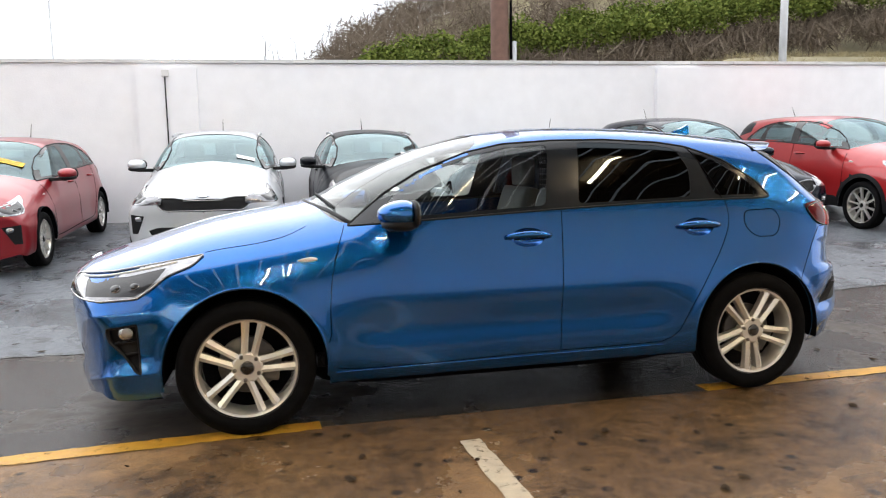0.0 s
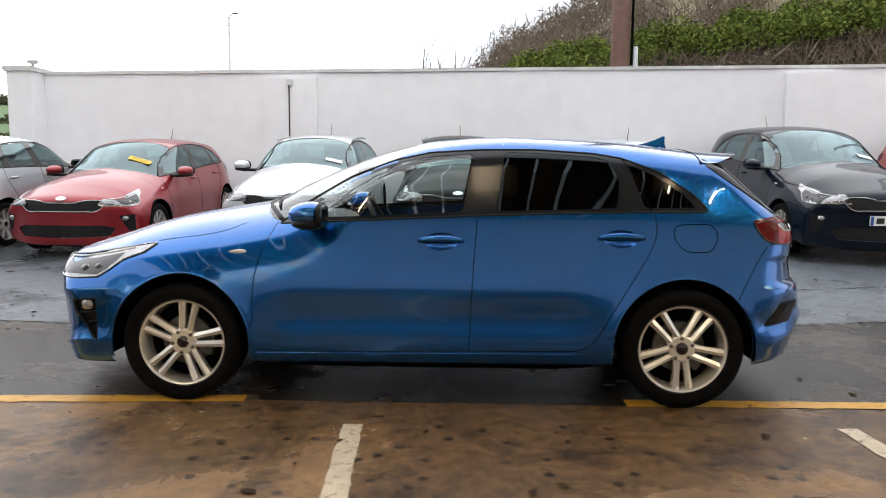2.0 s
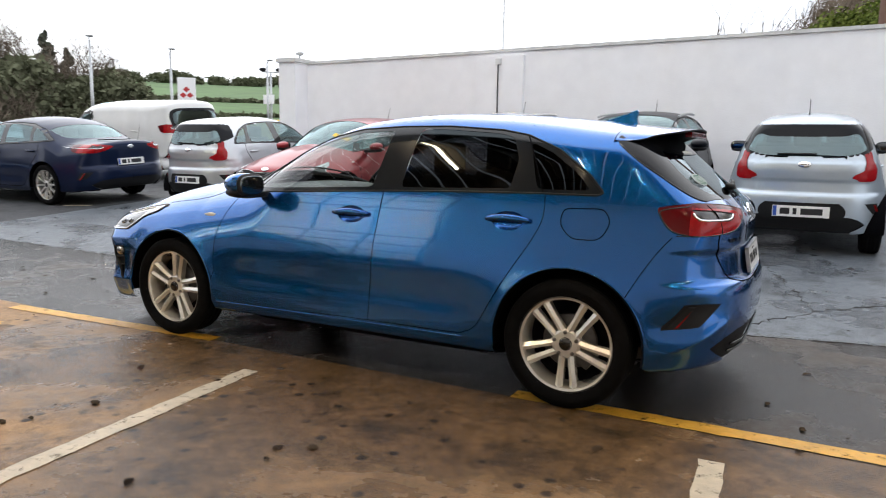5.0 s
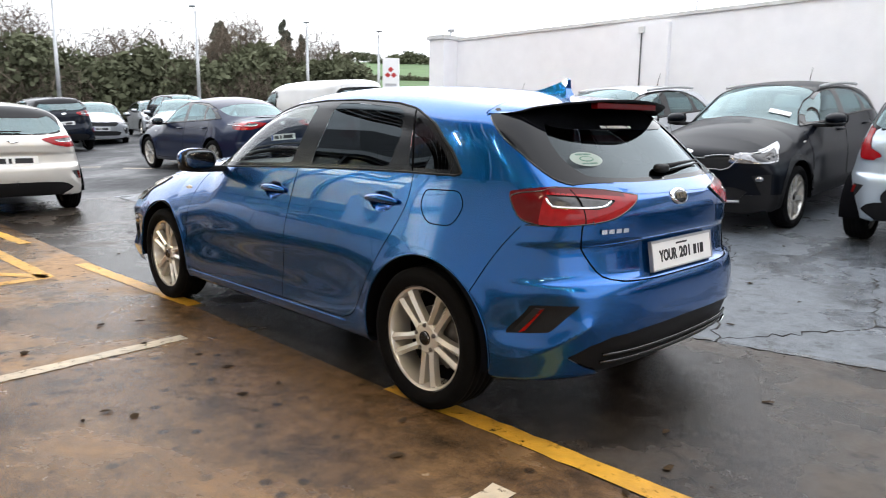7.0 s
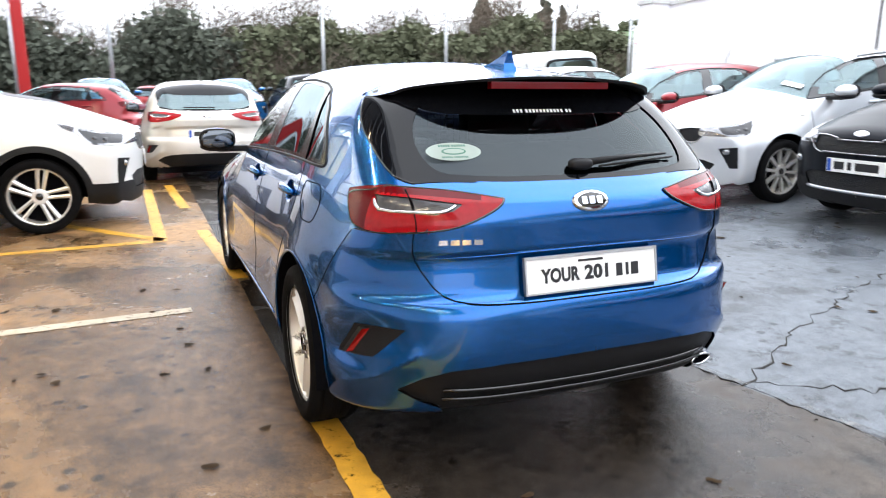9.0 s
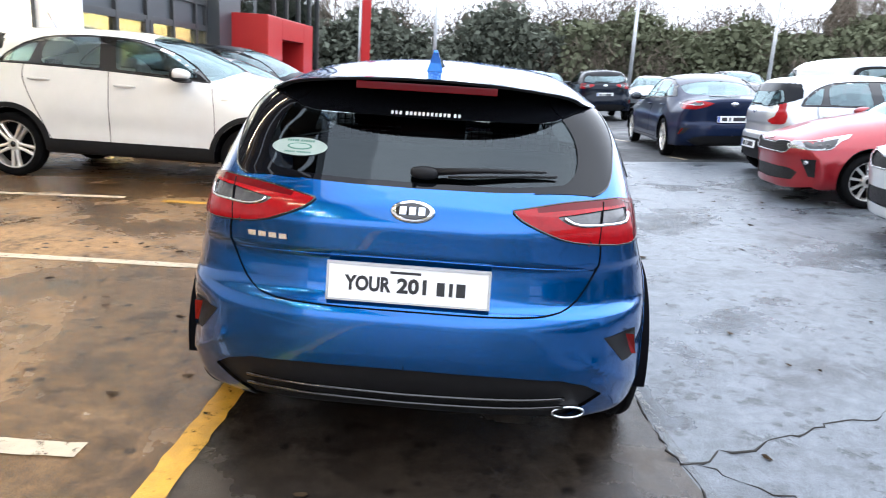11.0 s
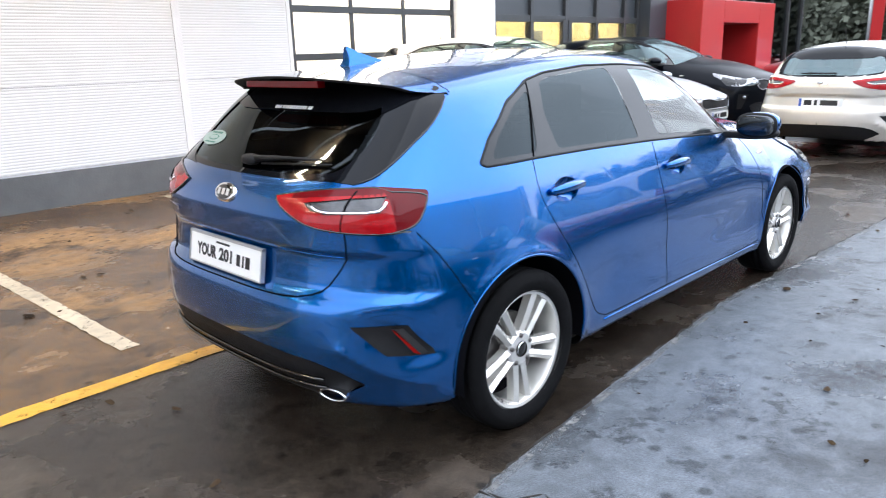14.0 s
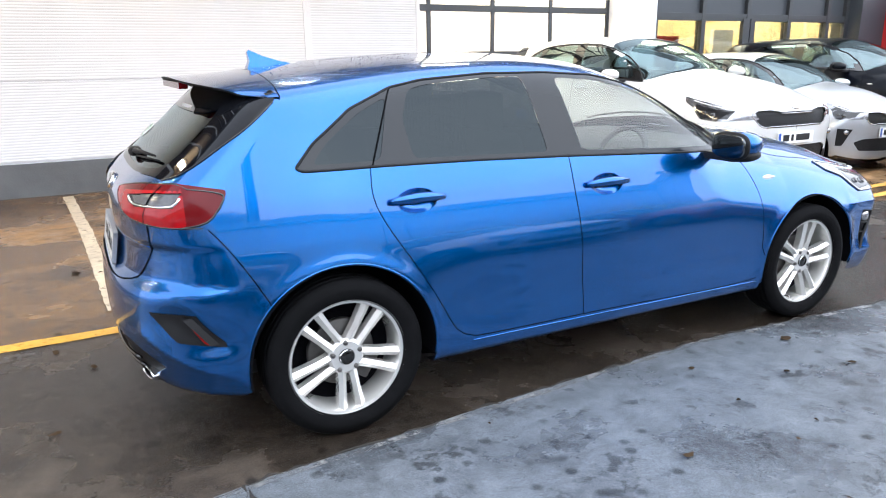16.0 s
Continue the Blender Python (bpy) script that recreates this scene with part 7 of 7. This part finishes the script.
# by the showroom
park("white_suv", "white sport utility car with black cladding beside the workshop door", SUV, M_WHITE, -4.17, -3.62, -90, GROUP_SHOP, 0.028, "twin", clad=M_TRIM)
park("silver_small_hatch", "small silver hatchback facing away from the showroom", CITY, M_SILVER, -6.55, -3.65, -90, GROUP_SHOP, 0.045, 8)
park("black_suv", "black sport utility car facing away from the showroom", SUV, M_BLACK, -9.1, -4.3, -90, GROUP_SHOP, 0.05, 10)
park("beige_hatchback", "pale silver-beige hatchback standing on the forecourt", HATCH, M_BEIGE, -8.50, -0.52, 0, GROUP_SHOP, 0.032, 8)
# in the car park
park("navy_saloon", "dark navy four-door saloon in the car park", SEDAN, M_NAVY, -10.75, 4.40, 0, GROUP_LOT, 0.05, 10, saloon=True, aerial=False)


# ---------------------------------------------------------------- hillside, woods, posts and the far car park
def hill_z(x, y):
    up = np.clip((y - 12.0) / 14.0, 0, 1)
    rise = 4.7 + 0.105 * np.clip(x, -12, 60)
    back = np.clip((y - 26) / 10.0, 0, 1) * (0.9 + 0.36 * np.clip(x, 0, 30)) + np.clip((y - 36) / 40.0, 0, 1.5) * 3.0
    fade = 1 / (1 + np.exp(-(x + 2.0) / 1.5))
    bank = 3.0 * np.clip((x - 3.5) / 9.0, 0, 1) * np.exp(-((y - 15.6) / 2.3)**2)
    return (up * up * (3 - 2 * up) * rise + back) * fade + bank


def hill_mesh():
    xs, ys = np.concatenate([np.linspace(-20, 60, 70), np.linspace(70, 260, 14)]), np.concatenate([np.linspace(8.6, 40, 40), np.linspace(45, 140, 14)])
    verts = [(x, y, float(hill_z(x, y)) + 0.35 + 0.12 * noise.noise((x * 0.7, y * 0.7, 0))) for x in xs for y in ys]
    n = len(ys)
    faces = [(i * n + k, (i + 1) * n + k, (i + 1) * n + k + 1, i * n + k + 1) for i in range(len(xs) - 1) for k in range(n - 1)]
    return tagged(link_mesh("hillside", verts, faces, M_DRYGRASS), "dry grassy hillside behind the boundary wall", "hill", "", "structure")


hill_mesh()


def field_mesh():
    verts, faces = [], []
    xs, ys = np.linspace(-420, -70, 24), np.linspace(20, 520, 24)
    for x in xs:
        for y in ys:
            d = math.hypot(x, y)
            verts.append((x, y, max(-0.3, (d - 100) * 0.098) if d > 100 else -0.3))
    n = len(ys)
    faces = [(i * n + k, (i + 1) * n + k, (i + 1) * n + k + 1, i * n + k + 1) for i in range(len(xs) - 1) for k in range(n - 1)]
    return tagged(link_mesh("field", verts, faces, M_GRASS), "green fields rising in the distance", "field", "", "structure")


field_mesh()


def leaf_cloud(clumps, size, per, seed, sliver=False, spread=1.0):
    """Small leaves, or thin twigs, strewn through clumps of (x, y, z, rx, ry, rz)."""
    rng = np.random.default_rng(seed)
    V, F = [], []
    for x, y, z, rx, ry, rz in clumps:
        d = rng.normal(size=(per, 3))
        d /= np.linalg.norm(d, axis=1, keepdims=True)
        c = np.array([x, y, z]) + d * (rng.random((per, 1))**0.45) * np.array([rx, ry, rz]) * spread
        if sliver:
            a = rng.normal(size=(per, 3)) * np.array([0.55, 0.55, 0.5]) + np.array([0, 0, 0.75])
            a /= np.linalg.norm(a, axis=1, keepdims=True)
            b = np.cross(a, rng.normal(size=(per, 3)))
            b /= np.linalg.norm(b, axis=1, keepdims=True)
            la = size * rng.uniform(0.5, 1.5, (per, 1))
            lb = la * rng.uniform(0.018, 0.05, (per, 1))
        else:
            a = rng.normal(size=(per, 3))
            a /= np.linalg.norm(a, axis=1, keepdims=True)
            b = np.cross(a, rng.normal(size=(per, 3)))
            b /= np.linalg.norm(b, axis=1, keepdims=True)
            la = size * rng.uniform(0.5, 1.4, (per, 1))
            lb = la * rng.uniform(0.4, 0.8, (per, 1))
        base = sum(len(q) for q in V)
        quad = np.stack([c - a * la, c + b * lb, c + a * la, c - b * lb], 1).reshape(-1, 3)
        V.append(quad)
        F.append(base + np.arange(per * 4).reshape(per, 4))
    return np.concatenate(V), np.concatenate(F)


def stuff(name, clumps, size, per, seed, material, label, category, sliver=False):
    v, f = leaf_cloud(clumps, size, per, seed, sliver)
    return tagged(link_mesh(name, v, [tuple(int(i) for i in q) for q in f], material, None, "", smooth=False), label, category, "", "stuff")


rt = random.Random(11)
# dense evergreen wood behind the car park
far_wood, near_wood, far_bare = [], [], []
for k in range(200):
    y = -30 + 64 * k / 200 + rt.uniform(-1, 1)
    x = -40 - abs(rt.gauss(0, 1.6)) - max(0, y - 18) * 0.1
    h = 3.7 + 1.0 * float(np.clip((y - 8) / 4, 0, 1)) + 0.8 * math.sin(y * 0.31) + 0.7 * math.sin(y * 0.83 + 1) + 0.4 * float(np.clip((5 - y) / 3, 0, 1)) + rt.uniform(-0.6, 0.6)
    for z in np.arange(0.5, h, 0.72):
        (near_wood if y < 5 else far_wood).append((x + rt.uniform(-0.8, 0.8), y + rt.uniform(-0.5, 0.5), z, 1.2, 1.2, 0.9))
    if rt.random() < 0.8:
        far_bare.append((x - 2.0, y, h + 0.5, 1.4, 1.4, 1.9 + rt.uniform(0, 0.9)))
    if rt.random() < 0.35 and y > 3:
        far_bare.append((x + 1.2, y, h * 0.5, 1.2, 1.2, h * 0.45))
stuff("far_wood", far_wood, 0.21, 130, 5, M_LEAF_DARK, "dense dark evergreen wood behind the car park", "wood")
stuff("evergreen_wood", near_wood, 0.20, 140, 15, M_LEAF_DEEP, "dense deep green evergreen wood behind the car park", "wood")
stuff("far_bare_trees", far_bare, 0.42, 330, 6, M_TWIG, "bare brown treetops over the wood", "wood", True)
# green shrubs and bare scrub on the hill
shrubs, scrub = [], []
for k in range(130):
    x = 1.6 + 30 * (k / 130)**1.0 + rt.uniform(-0.4, 0.4)
    y = 21.5 + rt.uniform(-0.8, 0.8)
    z0 = float(hill_z(x, y)) + 0.35
    lift = 0.25 + 0.10 * (x - 1.6)
    shrubs.append((x, y, z0 + lift + rt.uniform(0.2, 0.6), 0.65, 0.6, rt.uniform(0.45, 0.75)))
    if x > 4:
        scrub.append((x, y - 0.4, z0 + lift * 0.45, 0.7, 0.4, 0.5))
for k in range(360):
    x = rt.uniform(-4, 34)
    y = rt.uniform(25, 46)
    scrub.append((x, y, float(hill_z(x, y)) + 0.35 + rt.uniform(0.4, 1.5), 1.3, 1.2, 1.2))
stuff("green_shrubs", shrubs, 0.065, 620, 7, M_LEAF_BRIGHT, "bright green shrubs along the hillside", "shrubs")
tufts = []
for k in range(150):
    x, y = rt.uniform(4, 26), rt.uniform(13.4, 17.5)
    tufts.append((x, y, float(hill_z(x, y)) + 0.42, 0.5, 0.4, 0.10))
stuff("dry_grass", tufts, 0.11, 120, 31, leaf_mat("dry_grass_blades", (0.20, 0.17, 0.09), (0.34, 0.29, 0.17)), "tufts of dry grass on the bank", "grass", True)
stuff("bare_scrub", scrub, 0.45, 150, 8, M_TWIG, "bare brown scrub covering the hill", "scrub", True)


def bare_tree(name, x, y, z, height, seed, label):
    """A leafless tree: a tapered trunk whose limbs fork into fine twigs."""
    r = random.Random(seed)
    root = empty(name, label, "tree", "", pose(x, y, z))
    V, F = [], []

    def limb(p, d, length, rad, depth):
        pts, radii = [p], [rad]
        q, dd = Vector(p), Vector(d)
        for i in range(4):
            dd = (dd + Vector((r.gauss(0, 0.13), r.gauss(0, 0.13), r.gauss(0.03, 0.08)))).normalized()
            q = q + dd * length / 4
            pts.append(q.copy())
            radii.append(rad * (1 - 0.16 * (i + 1)))
        v, f = tube_mesh(pts, radii, 5 if depth < 3 else 3)
        b = len(V)
        V.extend(v)
        F.extend([tuple(i + b for i in face) for face in f])
        if depth < 5:
            for k in range(3 if depth else 5):
                at = pts[2 + k % 3]
                side = Vector((r.gauss(0, 1), r.gauss(0, 1), r.uniform(0.1, 0.9))).normalized()
                limb(at, (dd * 0.75 + side * 0.75).normalized(), length * r.uniform(0.55, 0.75), radii[-1] * 0.72, depth + 1)

    limb(Vector((0, 0, 0)), Vector((0, 0, 1)), height * 0.36, height * 0.022, 0)
    link_mesh("trunk", V, F, M_BARK, root, "bare branching trunk")
    return root


bare_tree("bare_tree", -2.2, 27.0, float(hill_z(-2.2, 27)) - 0.4, 9.6, 3, "leafless tree against the pale sky behind the wall")
bare_tree("bare_tree", -0.6, 29.0, float(hill_z(-0.6, 29)) - 0.4, 7.2, 9, "leafless tree against the pale sky behind the wall")
# hedge and trees where the fields begin
hedge = []
for k in range(150):
    s = k / 150
    hedge.append((-50 - 8 * s + rt.uniform(-1, 1), 30 + 18 * s * 0.6 + rt.uniform(-1, 1), rt.uniform(0.2, 1.0 - 0.4 * s), 1.2, 1.2, 0.8))
stuff("field_hedge", hedge, 0.32, 60, 12, M_LEAF_DARK, "dark hedge at the edge of the fields", "hedge")
line = []
for k in range(170):
    a = k / 170
    x, y = -230 + 130 * a, 130 + 120 * a
    d = math.hypot(x, y)
    line.append((x, y, max(0, (d - 100) * 0.098) + rt.uniform(0.1, 0.8), 1.8, 1.8, rt.choice((0.6, 0.8, 2.2) if k % 9 == 0 else (0.6, 0.8))))
for k in range(90):
    a = k / 90
    x, y = -150 + 60 * a, 90 + 80 * a
    d = math.hypot(x, y)
    line.append((x, y, max(0, (d - 100) * 0.098) + rt.uniform(0.0, 0.3), 1.0, 1.0, 0.4))
ridge = []
for k in range(150):
    a = rt.uniform(-1, 1)
    x, y = -330 + 75 * a, 365 + 68 * a
    tall = 3.5 + 3.5 * abs(math.sin(a * 9.0)) * abs(math.sin(a * 3.1 + 0.6))
    ridge.append((x, y, (math.hypot(x, y) - 100) * 0.098 + rt.uniform(0.2, 1.0) * tall, 4.5, 4.5, 2.6))
stuff("ridge_trees", ridge, 1.0, 90, 14, M_LEAF_DARK, "trees along the crest of the distant fields", "trees")
stuff("field_hedgerow", line, 0.8, 60, 13, M_LEAF_DARK, "dark hedgerows and trees along the distant fields", "hedgerow")

# poles behind the wall
pole = empty("telegraph_pole", "thick weathered wooden pole with a pale pipe", "pole", "", pose(3.15, 9.6, 0.3))
tube("shaft", [(0, 0, 0), (0.02, 0, 9)], [0.19, 0.16], M_POLEWOOD, pole, 14)
tube("cable_guard", [(0.27, -0.05, 0), (0.27, -0.05, 3.35)], 0.065, M_STEEL, pole, 10)
tube("cable", [(0.20, -0.12, 3.0), (0.205, -0.12, 9)], 0.025, M_GAP, pole, 6)
post = empty("steel_post", "slim pale steel post behind the wall", "pole", "", pose(9.4, 9.4, 0.3))
tube("shaft", [(0, 0, 0), (0, 0, 8)], [0.085, 0.07], M_STEEL, post, 12)


def lamp_post(x, y, tall, label="tall pale street lamp post in the car park", slim=1.0):
    root = empty("street_lamp", label, "lamp post", "street lamps", pose(x, y, float(gz(x, min(y, 10)))))
    tube("post", [(0, 0, 0), (0, 0, tall)], [0.085 * slim, 0.055 * slim], M_STEEL, root, 10)
    tube("arm", [(0, 0, tall - 0.03), (0.25 * slim, -0.2 * slim, tall + 0.08), (0.5 * slim, -0.4 * slim, tall + 0.1)], 0.025 * slim, M_STEEL, root, 6)
    blob("lamp_head", (0.35 * slim, -0.55 * slim, tall + 0.06), (0.75 * slim, -0.25 * slim, tall + 0.06 + 0.09 * slim), M_STEEL, root, 2.6, 0.2, 12)
    return root


for x, y, h in ((-27, 6.1, 5.3), (-27, 11.8, 5.3), (-27, 17.5, 5.2), (-27, 22.0, 5.2), (-27, -2.2, 6.2), (-26.7, 28.8, 5.4)):
    lamp_post(x, y, h)
lamp_post(-7.4, 18.6, 5.6, "tall thin lamp post behind the boundary wall", 0.5)

totem = empty("totem_sign", "white sign board with red shapes beyond the car park", "sign", "", pose(-25.5, 21.6, 0.485))
box_part("board", (-0.42, -0.12, 0.0), (0.42, 0.12, 3.9), M_WHITEINK, totem, 0.03)
for cx, cz in ((-0.16, 3.05), (0.16, 3.05), (0.0, 3.33)):
    bm = bmesh.new()
    vs = [bm.verts.new(q) for q in ((cx - 0.16, -0.125, cz), (cx, -0.125, cz - 0.14), (cx + 0.16, -0.125, cz), (cx, -0.125, cz + 0.14))]
    bm.faces.new(vs)
    part("red_mark", bm, M_REDPANEL, totem)
totem.matrix_world = pose(-25.5, 21.6, 0.485, 0, 0, 42)
for zc in (2.5, 2.25):
    box_part("grey_bar", (-0.3, -0.128, zc), (0.3, -0.122, zc + 0.12), M_STEEL, totem, 0)

# more cars, out in the car park
VAN = stretch(HATCH, 2.75, 0.85, 0.80, 1.78, 1.80, 0.0, 0.32, 1.0)
VAN["top"] = [(-2.5, 0.75), (-2.2, 0.92), (-1.9, 1.05), (-1.55, 1.18), (-1.2, 1.45), (-0.85, 1.70), (-0.5, 1.78), (0.3, 1.80), (1.4, 1.79), (2.2, 1.76), (2.5, 1.72)]
VAN["rear"] = [(0.1, 2.05), (0.3, 2.16), (0.5, 2.19), (0.8, 2.18), (1.1, 2.16), (1.5, 2.11), (1.7, 2.06), (2.0, 1.9)]
VAN["front"] = [(0.1, -2.1), (0.3, -2.22), (0.6, -2.25), (0.8, -2.2), (1.0, -2.02), (1.2, -1.65), (2.0, -0.6)]
VAN["inset"] = [(0.1, -0.06), (0.3, 0.0), (0.8, -0.01), (1.1, -0.03), (1.5, -0.09), (1.9, -0.16)]
VAN["dlo"] = [(-1.25, 1.10), (-0.45, 1.12), (-0.42, 1.55), (-0.75, 1.53), (-1.0, 1.36)]
VAN["front_pane"] = [(-1.15, 1.13), (-0.50, 1.15), (-0.48, 1.50), (-0.72, 1.48), (-0.95, 1.33)]
VAN["rear_pane"] = [(0.1, 9.0), (0.2, 9.0), (0.2, 9.1)]
VAN["quarter_pane"] = [(0.3, 9.0), (0.4, 9.0), (0.4, 9.1)]
VAN["rear_glass"] = [(0.0, 1.12), (0.5, 1.13), (0.66, 1.15), (0.64, 1.55), (0.0, 1.60)]
VAN["rear_pane_big"] = [(0.0, 1.15), (0.5, 1.16), (0.60, 1.18), (0.58, 1.50), (0.0, 1.55)]
park("white_van", "white panel van beyond the parked saloon", VAN, M_WHITE, -12.6, 8.1, 0, GROUP_LOT, 0.06, 6, boxy=0.8, saloon=True, aerial=False)
M_SKYBLUE = paint("bright_blue_paint", (0.02, 0.16, 0.45), 0.5, 0.3, 0.15)
far_blue, _ = park("blue_suv", "bright blue sport utility car in the far car park", SUV, M_SKYBLUE, -22.6, 1.75, 180, GROUP_LOT, 0.08, 8)
far_dark, _ = park("dark_suv", "dark sport utility car with a white sign in the car park", SUV, M_GRAPHITE, -21.5, 4.0, 0, GROUP_LOT, 0.08, 8)
far_silver, _ = park("silver_hatchback", "silver hatchback facing the forecourt", HATCH, M_SILVER, -19.2, 7.4, 150, GROUP_LOT, 0.08, 8)
far_red, _ = park("far_red_hatchback", "small bright red hatchback at the end of the car park", CITY, M_REDORANGE, -27.0, -0.9, 0, GROUP_LOT, 0.08, 8)
far_plum, _ = park("crimson_hatchback", "crimson hatchback parked side on in the car park", HATCH, M_RED, -16.5, -3.3, 75, GROUP_LOT, 0.08, 8)


def again(ob, label, x, y, turn):
    c = copy_thing(ob, pose(x, y, float(gz(x, min(y, 9))), 0, 0, turn))
    return tagged(c, label)


again(far_dark, "dark hatchback at the end of the car park", -27.5, 0.9, 0)
again(far_silver, "silver hatchback in a row of parked cars", -24.0, 6.4, 165)
again(far_silver, "silver hatchback in a row of parked cars", -26.5, 9.6, 170)
again(far_silver, "silver hatchback in a row of parked cars", -25.5, 12.4, 175)
again(far_dark, "dark car in a row of parked cars", -23.5, 9.5, 178)
again(far_blue, "blue car in a row of parked cars", -21.0, -2.4, 185)
again(far_red, "red car in a row of parked cars", -25.0, -3.4, 10)
again(far_silver, "pale car in a row of parked cars", -30.0, 6.0, 172)
again(far_silver, "pale car in a row of parked cars", -30.5, 15.0, 178)
again(far_dark, "dark car in a row of parked cars", -31.5, 3.0, 182)


def conifer(x, y, tall, wide, seed, label):
    """A pine over the wood: a tapered trunk and tiers of drooping needles with gaps between."""
    root = empty("conifer", label, "tree", "pines over the wood", pose(x, y, 0))
    r = random.Random(seed)
    tube("trunk", [(0, 0, 0), (0.1, 0.1, tall * 0.6), (0.05, 0, tall)], [0.22, 0.14, 0.03], M_BARK, root, 8)
    tiers = []
    for k in range(34):
        h = tall * (0.5 + 0.5 * k / 34)
        reach = wide * (1.08 - k / 34)**0.7
        a = r.uniform(0, 6.3)
        tiers.append((reach * 0.6 * math.cos(a), reach * 0.6 * math.sin(a), h - 0.1, reach * 0.55, reach * 0.55, 0.30))
    v, f = leaf_cloud(tiers, 0.14, 150, seed)
    tagged(link_mesh("crown", v, [tuple(int(i) for i in q) for q in f], M_LEAF_DEEP, root, "", smooth=False), "dark green needles", "", "", "stuff")
    return root


conifer(-48, 23.8, 8.3, 1.5, 41, "dark rounded pine rising over the wood")
conifer(-48, 29.3, 9.0, 1.1, 42, "slim dark pine rising over the wood")
conifer(-48, 31.0, 8.0, 0.9, 43, "slim dark pine rising over the wood")

# twin floodlights on a post, and a skip behind the van
twin = empty("floodlight_post", "tall pale post with two floodlights beyond the wall", "lamp post", "", pose(-36.0, 39.7, 0.4))
tube("post", [(0, 0, 0), (0, 0, 6.4)], [0.11, 0.08], M_STEEL, twin, 10)
tube("cross_arm", [(-0.55, -0.4, 6.35), (0.55, 0.4, 6.35)], 0.05, M_STEEL, twin, 6)
for sx in (-1, 1):
    blob("flood_head", (sx * 0.5 - 0.28, sx * 0.36 - 0.2, 6.38), (sx * 0.5 + 0.28, sx * 0.36 + 0.2, 6.68), M_TRIM, twin, 3.0, 0.3, 12)
box_part("control_box", (-0.42, -0.42, 3.9), (0.42, -0.11, 4.6), M_WHITEINK, twin, 0.03)
skip = bmesh.new()
box(skip, (-0.55, -0.8, 0.0), (0.55, 0.8, 1.45), 0.03)
for v in skip.verts:
    if v.co.z < 0.3:
        v.co.x *= 0.7
tagged(part("skip", skip, M_YELLOWSIGN), "yellow steel skip behind the white van", "skip").matrix_world = pose(-12.8, 12.7, float(gz(0, 9)) + 0.02)


# ---------------------------------------------------------------- small things
# the word on the red car's windscreen
sp = RS.on_skin([(-0.66, -0.33)], "top", -1, 0.004)[0]
sn = RS.normal(np.array([sp]))[0]
sold = box_part("windscreen_sticker", (-0.15, -0.045, 0), (0.15, 0.045, 0.002), M_YELLOWSIGN, red_hatch, 0, "yellow sticker")
sold.matrix_local = facing(sp, sn, (1, 0, 1)) @ Matrix.Rotation(radians(-12), 4, 'Z')
text_mesh("sticker_word", "SOLD", 0.085, M_INK, sold, Matrix.Translation((0, 0, 0.003)), 0.0004, 0.0)

# fallen leaves and grit on the wet ground
M_LEAFLITTER = leaf_mat("wet_dead_leaves", (0.018, 0.012, 0.008), (0.06, 0.04, 0.022))
rl = random.Random(21)
V, F = [], []
for k in range(420):
    x, y = rl.uniform(-7, 6), rl.uniform(-5, 6.5)
    if abs(y) < 0.95 and -2.1 < x < 2.1:
        continue
    s, a = rl.uniform(0.008, 0.034), rl.uniform(0, 6.3)
    if rl.random() < 0.12:
        s *= 1.6
    z = float(gz(x, y)) + 0.005
    b = len(V)
    pts = []
    n = 7
    for i in range(n):
        t = 2 * math.pi * i / n
        r = s * (1 + rl.uniform(-0.35, 0.35))
        px, py = r * math.cos(t), r * 0.55 * math.sin(t)
        qx, qy = x + px * math.cos(a) - py * math.sin(a), y + px * math.sin(a) + py * math.cos(a)
        V.append((qx, qy, z + rl.uniform(0, 0.006)))
    V.append((x, y, z + 0.008))
    F += [(b + i, b + (i + 1) % n, b + n) for i in range(n)]
tagged(link_mesh("fallen_leaves", V, F, M_LEAFLITTER, None, "", smooth=False), "scattered wet dead leaves on the concrete", "leaves", "", "stuff")
